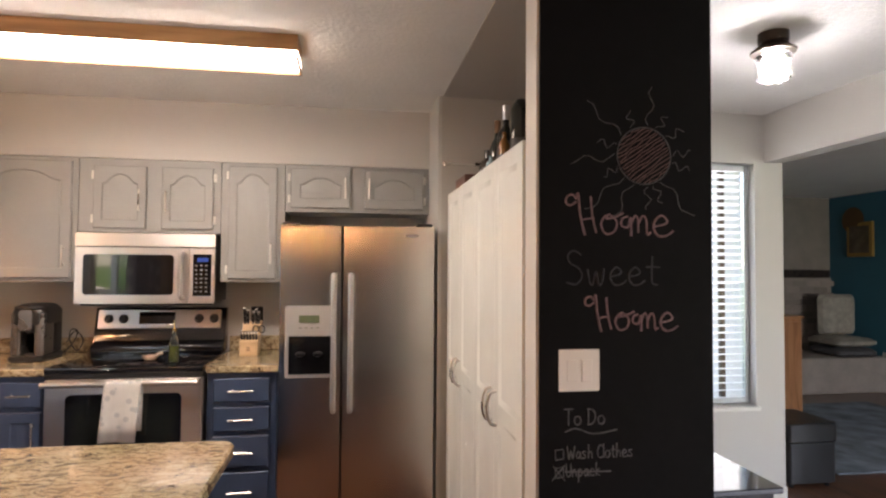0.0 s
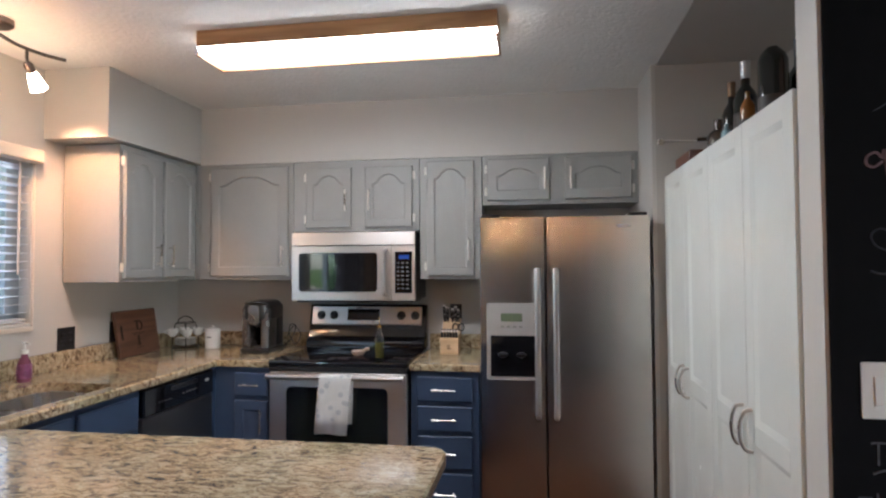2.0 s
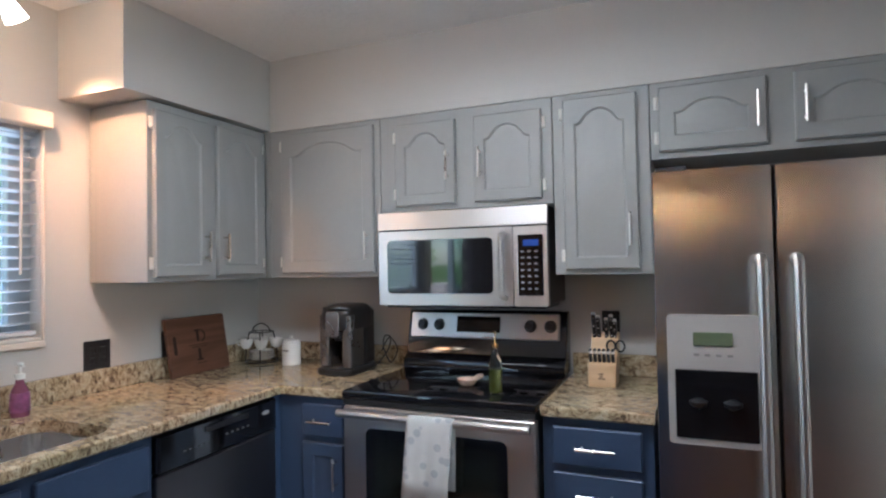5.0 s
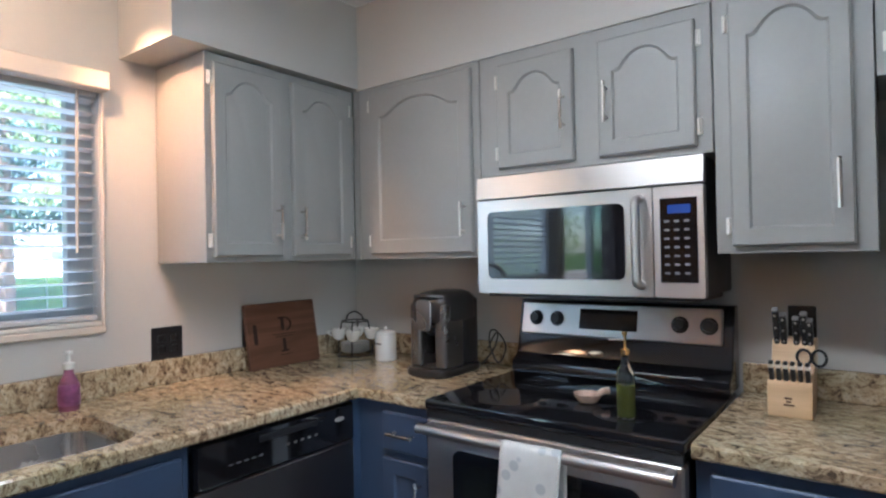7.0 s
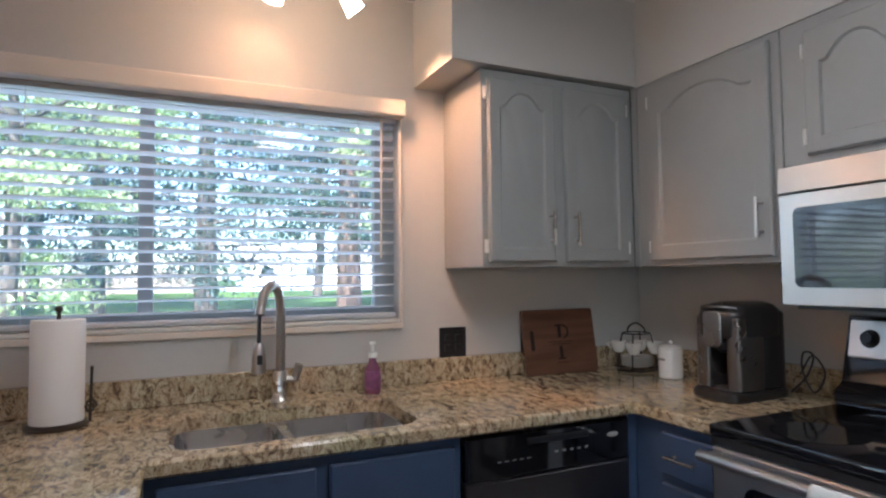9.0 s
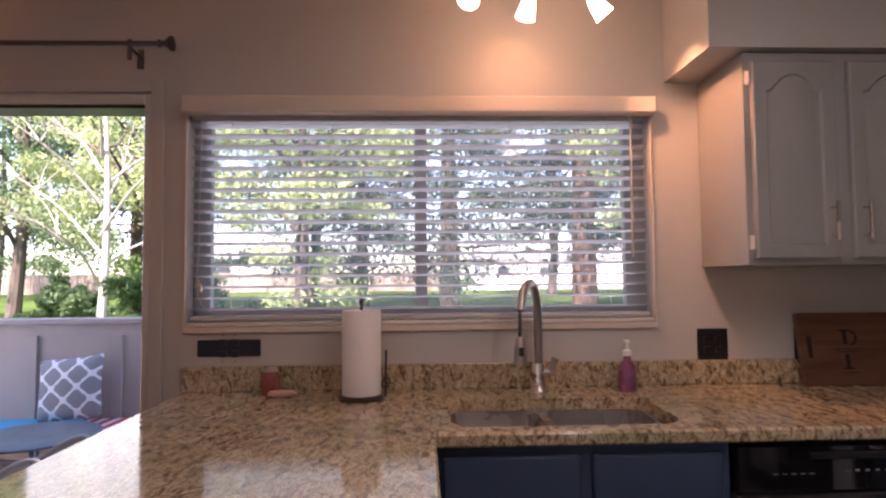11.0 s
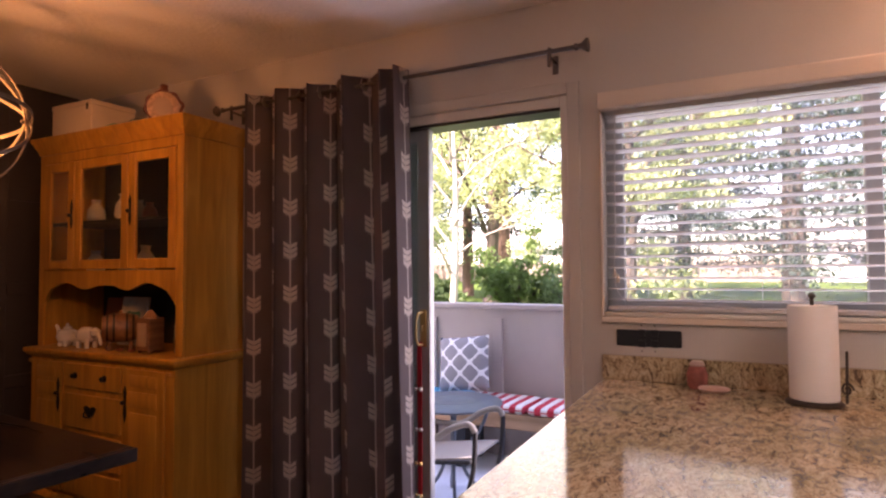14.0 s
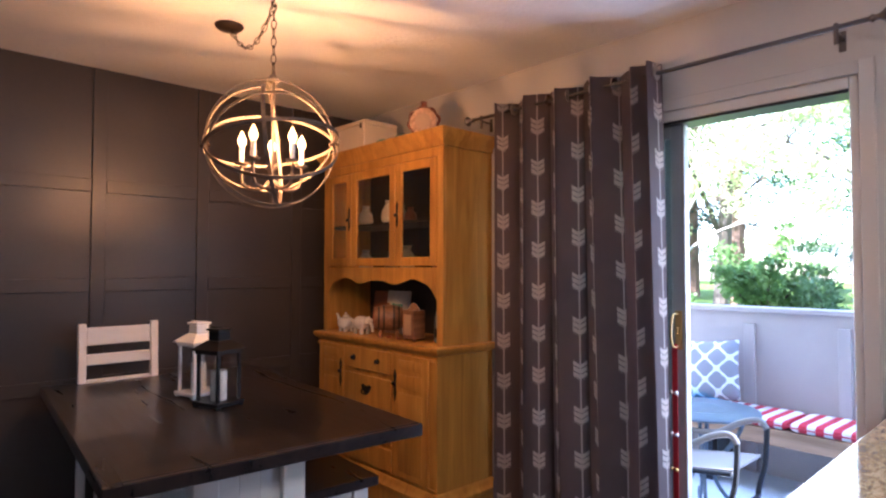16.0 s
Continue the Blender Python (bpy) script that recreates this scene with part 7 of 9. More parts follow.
    pf = lambda m: [(xb, yu0 - m), (U + m, yu0 - m), (U + m, yu1 + m), (xb, yu1 + m)]
    part("cornice", fixn(loft([[(p[0], p[1], z) for p in pf(m)] for m, z in ((0.001, 1.9955), (0.006, 1.998), (0.010, 2.02), (0.022, 2.038), (0.026, 2.055), (0.036, 2.07), (0.038, 2.088), (0.03, 2.092))])), M, r)


hutch()


def hutch_things():
    z = 0.927
    W = mat("cream_china", (0.76, 0.70, 0.60), 0.15, coat=0.4, var=0.03)
    # elephant teapot
    x, y = -2.23, -2.01
    r = thing("teapot", (x, y, z), "cream china teapot shaped like an elephant", "teapot")
    part("body", lathe((x, y, z + 0.018), [(0.03, 0), (0.05, 0.015), (0.056, 0.04), (0.045, 0.068), (0.02, 0.078)], 24), W, r)
    part("trunk_spout", tube(spline([(x, y - 0.045, z + 0.05), (x, y - 0.075, z + 0.06), (x, y - 0.088, z + 0.09), (x, y - 0.105, z + 0.11)], 5), 0.010, 10, rad=[0.014 - 0.0004 * k for k in range(16)]), W, r)
    part("ear_handle", tube(spline([(x, y + 0.045, z + 0.075), (x, y + 0.08, z + 0.08), (x, y + 0.08, z + 0.04), (x, y + 0.05, z + 0.03)], 5), 0.006, 8), W, r)
    part("lid", lathe((x, y, z + 0.097), [(0.022, 0), (0.02, 0.008), (0.006, 0.014), (0.01, 0.022), (0.002, 0.03)], 16), W, r)
    for dx, dy in ((-0.025, -0.025), (-0.025, 0.025), (0.025, -0.025), (0.025, 0.025)):
        part("leg", lathe((x + dx, y + dy, z), [(0.012, 0), (0.011, 0.03)], 10), W, r)
    # second elephant figure
    x, y = -2.22, -1.82
    r = thing("elephant_figurine", (x, y, z), "cream china elephant figurine", "figurine")
    bm = lathe((0, 0, 0), [(0.0, -0.06), (0.03, -0.052), (0.045, -0.02), (0.045, 0.02), (0.03, 0.052), (0.0, 0.06)], 18, axis="y")
    xf(bm, pose(x, y, z + 0.068))
    for dx, dy in ((-0.022, -0.035), (-0.022, 0.035), (0.022, -0.035), (0.022, 0.035)):
        lathe((x + dx, y + dy, z), [(0.013, 0), (0.013, 0.05)], 10, bm=bm)
    lathe((x, y + 0.075, z + 0.085), [(0.0, -0.03), (0.026, -0.015), (0.028, 0.01), (0.0, 0.03)], 14, bm=bm)
    tube(spline([(x, y + 0.095, z + 0.08), (x, y + 0.115, z + 0.05), (x, y + 0.12, z + 0.02)], 4), 0.009, 8, bm=bm)
    part("body", bm, W, r)
    # books and picture behind
    b = thing("cookbook", (-2.41, -1.88, z), "rust coloured cookbook standing in the hutch", "book")
    part("cover", xf(box(-0.012, 0.012, -0.10, 0.10, 0, 0.26, 0.002), pose(-2.42, -1.88, z + 0.0005, 0, -8)), mat("rust_cloth", (0.25, 0.09, 0.045), 0.6, var=0.1), b)
    b = thing("tile_plaque", (-2.37, -1.68, z), "pale ceramic plaque with a green painted motif", "plaque")
    pl = part("tile", xf(box(-0.008, 0.008, -0.11, 0.11, 0.001, 0.27, 0.003), pose(-2.38, -1.68, z + 0.0005, 0, -8)), mat("pale_tile", (0.60, 0.58, 0.50), 0.3, var=0.1), b)
    part("motif", xf(prism([(0.06 * math.cos(a), 0.17 + 0.022 * math.sin(a) + 0.008 * math.sin(3 * a)) for a in [k * math.pi / 8 for k in range(16)]], 0.0085, 0.0095, "x"), pose(-2.38, -1.68, z + 0.0005, 0, -8)), mat("sea_green", (0.06, 0.22, 0.18), 0.4), b)
    # little barrel on its stand
    x, y = -2.25, -1.58
    b = thing("mini_barrel", (x, y, z), "small oak barrel lying on a wooden stand", "barrel")
    OK = brushed_wood("barrel_oak", (0.16, 0.07, 0.03), (0.30, 0.15, 0.07), "x", 0.4)
    n = 10
    prof = [(0.062 + 0.016 * math.sin(math.pi * k / n), -0.085 + 0.17 * k / n) for k in range(n + 1)]
    bm = lathe((0, 0, 0), [(0.05, -0.078), (0.058, -0.085)] + prof + [(0.058, 0.085), (0.05, 0.078)], 24, axis="x")
    part("barrel_body", xf(bm, pose(x, y, z + 0.115, 0, 0, -35)), OK, b)
    for h in (-0.06, -0.03, 0.03, 0.06):
        rr = 0.062 + 0.016 * math.sin(math.pi * (h + 0.085) / 0.17)
        part("hoop", xf(lathe((0, 0, 0), [(rr, h - 0.006), (rr + 0.002, h - 0.005), (rr + 0.002, h + 0.005), (rr, h + 0.006)], 24, axis="x"), pose(x, y, z + 0.115, 0, 0, -35)), M_BRONZE, b)
    for s in (-0.05, 0.05):
        part("cradle", xf(box(s - 0.01, s + 0.01, -0.06, 0.06, 0, 0.042, 0.003), pose(x, y, z + 0.0005, 0, 0, -35)), OK, b)
    part("bung", lathe((x, y, z + 0.192), [(0.01, 0), (0.012, 0.012), (0.004, 0.014)], 10), OK, b)
    # lantern-like decanter, and jars
    x, y = -2.24, -1.33
    b = thing("wood_lantern", (x, y, z), "small tan wooden lantern with a pale front", "ornament")
    part("frame", box(x - 0.045, x + 0.045, y - 0.05, y + 0.05, z + 0.012, z + 0.175, 0.004), OK, b)
    part("front_panel", box(x + 0.0455, x + 0.05, y - 0.032, y + 0.032, z + 0.035, z + 0.15, 0.001), mat("tan_paper", (0.48, 0.33, 0.20), 0.7, var=0.1), b)
    part("roof", lathe((x, y, z + 0.1755), [(0.05, 0), (0.03, 0.02), (0.01, 0.04)], 4), OK, b)
    for s in (-1, 1):
        part("foot", lathe((x + 0.03, y + s * 0.04, z), [(0.009, 0), (0.012, 0.0118)], 10), OK, b)
    x, y = -2.28, -1.15
    b = thing("glass_jar", (x, y, z), "tall clear glass jar with a dark band", "jar")
    part("glass", lathe((x, y, z), [(0.03, 0), (0.034, 0.004), (0.034, 0.14), (0.026, 0.16), (0.026, 0.175)], 20), mat("jar_glass", (0.55, 0.60, 0.58), 0.05, trans=0.6, bump=0), b)
    part("band", lathe((x, y, z + 0.03), [(0.0344, 0), (0.0352, 0.001), (0.0352, 0.05), (0.0344, 0.051)], 20), M_BLKP, b)
    rng = random.Random(8)
    for k in range(3):
        xx, yy = -2.20, -1.60 + 0.09 * k
        b = thing("trinket", (xx, yy, z), "tiny glazed trinket on the hutch shelf", "ornament", "trinkets on the hutch shelf")
        part("bowl", lathe((xx, yy, z), [(0.008, 0), (0.016, 0.004), (0.02, 0.016), (0.015, 0.014)], 12), mat("russet_glaze", (0.28, 0.09, 0.05), 0.3), b)
    # behind glass
    for k, (yy, zz, hh, rr, mm) in enumerate(((-1.75, 1.6155, 0.16, 0.05, "cream_china"), (-1.62, 1.6155, 0.12, 0.045, "jar_glass"), (-1.53, 1.6155, 0.10, 0.04, "russet_glaze"), (-1.72, 1.3205, 0.12, 0.05, "jar_glass"), (-1.56, 1.3205, 0.16, 0.05, "pale_tile"), (-1.28, 1.6155, 0.14, 0.045, "cream_china"), (-1.19, 1.6155, 0.10, 0.04, "rust_cloth"), (-1.25, 1.3205, 0.13, 0.055, "russet_glaze"), (-2.0, 1.3205, 0.14, 0.05, "pale_tile"), (-2.0, 1.6155, 0.14, 0.05, "cream_china"))):
        b = thing("vase", (-2.40, yy, zz), "small glazed vase kept behind the hutch glass", "vase", "crockery behind the hutch glass")
        part("vessel", lathe((-2.38, yy, zz), [(rr * 0.5, 0), (rr, hh * 0.25), (rr * 0.9, hh * 0.6), (rr * 0.4, hh * 0.85), (rr * 0.55, hh), (rr * 0.45, hh)], 18), MATS[mm], b)
    # on top
    zt = 2.0925
    b = thing("wooden_crate_box", (-2.33, -1.98, zt), "white painted wooden storage box with a small latch", "box")
    part("box_body", box(-2.45, -2.19, -2.12, -1.76, zt, zt + 0.155, 0.004), mat("cream_painted_box", (0.66, 0.56, 0.44), 0.5, var=0.08), b)
    part("box_lid", box(-2.452, -2.188, -2.122, -1.758, zt + 0.156, zt + 0.185, 0.004), MATS["cream_painted_box"], b)
    part("latch", box(-2.1875, -2.183, -1.80, -1.785, zt + 0.13, zt + 0.165, 0.001), M_BRONZE, b)
    x, y = -2.26, -1.27
    b = thing("mantel_clock", (x, y, zt), "round painted ceramic clock with brown scrollwork and a finial", "clock")
    CR = mat("floral_ceramic", (0.48, 0.30, 0.20), 0.3, coat=0.3, var=0.6, scale=38, fine=120)
    BR = mat("brown_glaze", (0.16, 0.05, 0.03), 0.3, coat=0.3)
    part("drum", lathe((x - 0.03, y, zt + 0.085), [(0.06, 0), (0.078, 0.008), (0.078, 0.05), (0.06, 0.058)], 28, axis="x"), CR, b)
    part("dial", lathe((x + 0.029, y, zt + 0.085), [(0.045, 0), (0.045, 0.002), (0.03, 0.004)], 26, axis="x"), mat("ivory_dial", (0.42, 0.29, 0.20), 0.3), b)
    part("outer_scroll", tube([(x, y + 0.088 * math.cos(a) * (1 + 0.06 * math.sin(8 * a)), zt + 0.085 + 0.082 * math.sin(a) * (1 + 0.06 * math.sin(8 * a))) for a in [k * math.pi / 24 for k in range(48)]], 0.009, 8, closed=True), BR, b)
    part("plinth", box(x - 0.04, x + 0.04, y - 0.085, y + 0.085, zt, zt + 0.016, 0.004), BR, b)
    b.rotation_euler = (0, 0, radians(38))
    part("finial", lathe((x, y, zt + 0.17), [(0.022, 0), (0.018, 0.016), (0.02, 0.03), (0.014, 0.034)], 12), BR, b)
    for yy, hh, mm, lb in ((-1.66, 0.05, "sea_green", "small green glazed bird ornament"), (-1.56, 0.045, "russet_glaze", "small russet glazed bowl"), (-1.47, 0.055, "jar_glass", "small clear glass dish")):
        b = thing("ornament", (-2.26, yy, zt), lb + " on top of the hutch", "ornament", "ornaments on top of the hutch")
        part("body", lathe((-2.26, yy, zt), [(0.015, 0), (0.04, hh * 0.3), (0.045, hh * 0.6), (0.02, hh * 0.95), (0.005, hh)], 16), MATS[mm], b)


hutch_things()


# ---- foyer and living room ----
def foyer():
    cx, cy = 1.68, 2.03
    r = thing("ceiling_lamp", (cx, cy, ZC), "flush bronze ceiling lamp with a lit glass jar shade", "ceiling lamp")
    part("canopy", lathe((cx, cy, ZC - 0.045), [(0.05, 0), (0.058, 0.006), (0.058, 0.044)], 26), M_BRONZE, r)
    part("collar", lathe((cx, cy, ZC - 0.085), [(0.085, 0), (0.088, 0.008), (0.06, 0.03), (0.045, 0.0395)], 26), M_BRONZE, r)
    j = part("glass_jar", lathe((cx, cy, ZC - 0.20), [(0.04, 0), (0.066, 0.01), (0.07, 0.03), (0.07, 0.10), (0.06, 0.112)], 14), M_GLASS, r, "clear ribbed glass jar", smooth=0)
    j.visible_shadow = False
    gb = part("bulb", lathe((cx, cy, ZC - 0.165), [(0.004, 0), (0.026, 0.012), (0.032, 0.03), (0.026, 0.05), (0.013, 0.075)], 18), M_COOL, r, "cool white glowing bulb")
    gb.visible_shadow = False
    lamp("foyer_lamp", "POINT", pose(cx, cy, ZC - 0.122), 0.22, (0.85, 0.92, 1.0), 0.03)
    # window
    w = part("window_2", box(1.78, 1.81, 3.26, 3.30, 0.615, 2.119, 0.003), M_FRAME, None, "tall narrow window with white blinds", kind="structure")
    part("window_frame", box(2.435, 2.464, 3.26, 3.30, 0.615, 2.119, 0.003), M_FRAME, w)
    part("window_frame", box(1.811, 2.434, 3.26, 3.30, 0.615, 0.65, 0.003), M_FRAME, w)
    part("window_frame", box(1.811, 2.434, 3.26, 3.30, 2.09, 2.119, 0.003), M_FRAME, w)
    part("mullion", box(2.27, 2.30, 3.262, 3.298, 0.65, 2.09, 0.003), M_BRONZE, w)
    g = part("pane", box(1.811, 2.434, 3.278, 3.282, 0.65, 2.09), M_GLASS, w, smooth=0)
    g.visible_shadow = False
    part("window_sill", box(1.775, 2.475, 3.17, 3.26, 0.585, 0.609, 0.004), M_TRIM, w)
    b = thing("window_blind", (2.1, 3.235, 2.10), "white horizontal blind in the tall foyer window, slats open", "window blind")
    part("headrail", box(1.80, 2.40, 3.215, 3.25, 2.07, 2.10, 0.003), M_BLIND, b)
    me = None
    for i in range(32):
        z = 0.66 + i * 0.0445
        if me is None:
            s = part("slat", prism([(-0.024, -0.0015), (0, 0.0006), (0.024, -0.0015), (0.024, 0.0012), (0, 0.0034), (-0.024, 0.0012)], 0, 0.59, "x"), mat("bright_slat", (0.8, 0.8, 0.8), 0.45, bump=0), None)
            me = s.data
        else:
            s = new("slat", me)
        s.parent = b
        s.matrix_basis = pose(-0.295, 0, z - 2.10, 0, 0, 0) @ pose(0, 0, 0, -14)
    bs = MATS["bright_slat"]  # glow_slat: thin slats let some daylight through
    nt, N, L, pb = nodes(bs)
    tr = N("ShaderNodeBsdfTranslucent")
    tr.inputs["Color"].default_value = (0.85, 0.85, 0.85, 1)
    ms = N("ShaderNodeMixShader")
    ms.inputs[0].default_value = 0.5
    L(pb.outputs[0], ms.inputs[1])
    L(tr.outputs[0], ms.inputs[2])
    L(ms.outputs[0], nt.nodes["Material Output"].inputs["Surface"])
    for x in (1.9, 2.3):
        part("ladder_cord", tube([(x, 3.21, 0.65), (x, 3.21, 2.08)], 0.0015, 5), M_BLIND, b)
    lamp("foyer_daylight", "AREA", look((2.1, 3.257, 1.4), (2.0, 1.0, 1.4)), 1.0, (0.86, 0.93, 1.0), 0.55, 1.4)
    # glossy console table
    t = thing("console_table", (1.2, 1.82, 0), "black console table with a glossy glass top", "table")
    part("glass_top", box(1.09, 1.36, 1.60, 2.35, 0.728, 0.748, 0.003), M_BLACK, t)
    part("apron", box(1.11, 1.34, 1.62, 2.33, 0.66, 0.727, 0.003), M_BLKP, t)
    for x in (1.13, 1.32):
        for y in (1.64, 2.31):
            part("leg", box(x - 0.02, x + 0.02, y - 0.02, y + 0.02, 0, 0.659, 0.003), M_BLKP, t)
    # living room things
    o = thing("ottoman", (3.0, 3.62, 0), "black leather cube ottoman on the dark floor", "ottoman")
    part("cushion", prism(rrect(2.85, 3.22, 3.40, 3.80, 0.03, 4), 0.30, 0.43, "z", bev=0.01), M_BLKP, o)
    part("body", prism(rrect(2.86, 3.21, 3.41, 3.79, 0.02, 4), 0.03, 0.298, "z", bev=0.004), M_BLKP, o)
    for x in (2.9, 3.17):
        for y in (3.45, 3.75):
            part("foot", lathe((x, y, 0), [(0.015, 0), (0.02, 0.03)], 10), M_BLKP, o)
    c = thing("side_cabinet", (4.0, 5.2, 0), "orange brown wooden side cabinet", "cabinet")
    CW = brushed_wood("cherry_wood", (0.20, 0.08, 0.03), (0.32, 0.14, 0.06), "z", 0.35)
    part("carcass", box(3.75, 4.35, 5.05, 5.45, 0.05, 0.98, 0.005), CW, c)
    part("top_board", box(3.73, 4.37, 5.03, 5.47, 0.981, 1.005, 0.005), CW, c)
    for k in range(2):
        part("door", box(3.77 + 0.29 * k, 4.04 + 0.29 * k, 5.034, 5.049, 0.10, 0.95, 0.004), CW, c)
    part("base", box(3.77, 4.33, 5.07, 5.43, 0, 0.049), CW, c)
    # fireplace wall bricks
    f = thing("fireplace", (5.3, 6.6, 0), "whitewashed brick fireplace with a raised hearth and dark mantel", "fireplace")
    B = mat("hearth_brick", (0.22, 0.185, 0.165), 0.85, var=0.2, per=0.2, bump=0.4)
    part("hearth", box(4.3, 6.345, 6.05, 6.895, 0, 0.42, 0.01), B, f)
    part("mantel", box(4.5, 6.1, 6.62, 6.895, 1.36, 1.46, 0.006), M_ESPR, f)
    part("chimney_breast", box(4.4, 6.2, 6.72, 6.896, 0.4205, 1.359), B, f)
    me = None
    for j in range(11):
        for i in range(9):
            if me is None:
                q = part("brick", box(-0.097, 0.097, -0.008, 0, 0, 0.068, 0.003), B, f)
                q.matrix_basis = Matrix()
                me = q.data
                me.transform(Matrix.Translation(ORG[f]))
                q.location = (4.5 - 5.3, 6.719 - 6.6, 0.45)
            else:
                q = new("brick", me)
                q.parent = f
                q.location = (4.5 - 5.3 + i * 0.205 - (0.1 if j % 2 else 0), 6.719 - 6.6, 0.45 + j * 0.08)
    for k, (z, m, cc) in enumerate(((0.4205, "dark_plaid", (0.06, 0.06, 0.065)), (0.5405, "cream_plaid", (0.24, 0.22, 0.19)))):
        p = thing("floor_pillow", (5.95, 6.3, z), ("dark" if k == 0 else "cream") + " patterned pillow stacked on the brick hearth", "pillow", "pillows on the hearth")
        bm = bmesh.new()
        rings = []
        for h, s in ((0, 0.12), (0.01, 0.22), (0.05, 0.27), (0.10, 0.27), (0.15, 0.22), (0.17, 0.12)):
            rings.append([(5.95 + a, 6.3 + b, z + 0.0005 + h * 0.68) for a, b in rrect(-s, s, -s, s, s * 0.3, 4)])
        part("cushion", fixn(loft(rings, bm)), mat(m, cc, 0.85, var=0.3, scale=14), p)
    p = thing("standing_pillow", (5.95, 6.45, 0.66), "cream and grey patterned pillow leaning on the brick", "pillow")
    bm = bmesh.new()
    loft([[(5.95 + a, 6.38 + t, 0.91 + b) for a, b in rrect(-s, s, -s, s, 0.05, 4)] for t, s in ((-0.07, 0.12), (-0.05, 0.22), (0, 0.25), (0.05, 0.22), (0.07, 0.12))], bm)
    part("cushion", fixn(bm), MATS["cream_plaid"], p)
    p = thing("framed_picture", (6.33, 6.395, 1.85), "gold framed dark picture with a bow above it", "picture")
    part("frame", box(6.31, 6.348, 6.20, 6.59, 1.63, 2.07, 0.01), mat("gilt", (0.35, 0.22, 0.07), 0.4, 0.6, var=0.2), p)
    part("canvas", box(6.304, 6.3095, 6.25, 6.54, 1.68, 2.02), mat("dim_painting", (0.10, 0.08, 0.05), 0.5, var=0.6, scale=9), p)
    part("bow", lathe((6.32, 6.50, 2.10), [(0.02, -0.016), (0.14, -0.008), (0.17, 0.004), (0.08, 0.012)], 14, axis="x"), mat("dark_gilt", (0.12, 0.07, 0.03), 0.5, 0.4), p)
    rug = thing("area_rug", (4.3, 4.3, 0.001), "blue grey mottled area rug on the dark floor", "rug")
    part("carpet", box(3.4, 5.6, 3.6, 5.6, 0.001, 0.014, 0.004), mat("rug_wool", (0.16, 0.19, 0.23), 0.95, var=0.7, scale=5, fine=200, bump=0.6), rug)
    part("outlet", box(6.342, 6.349, 6.04, 6.12, 0.36, 0.47, 0.002), M_TRIM, None, kind="structure")


foyer()


# ---- patio ----
PX, PZ = -4.42, -0.05


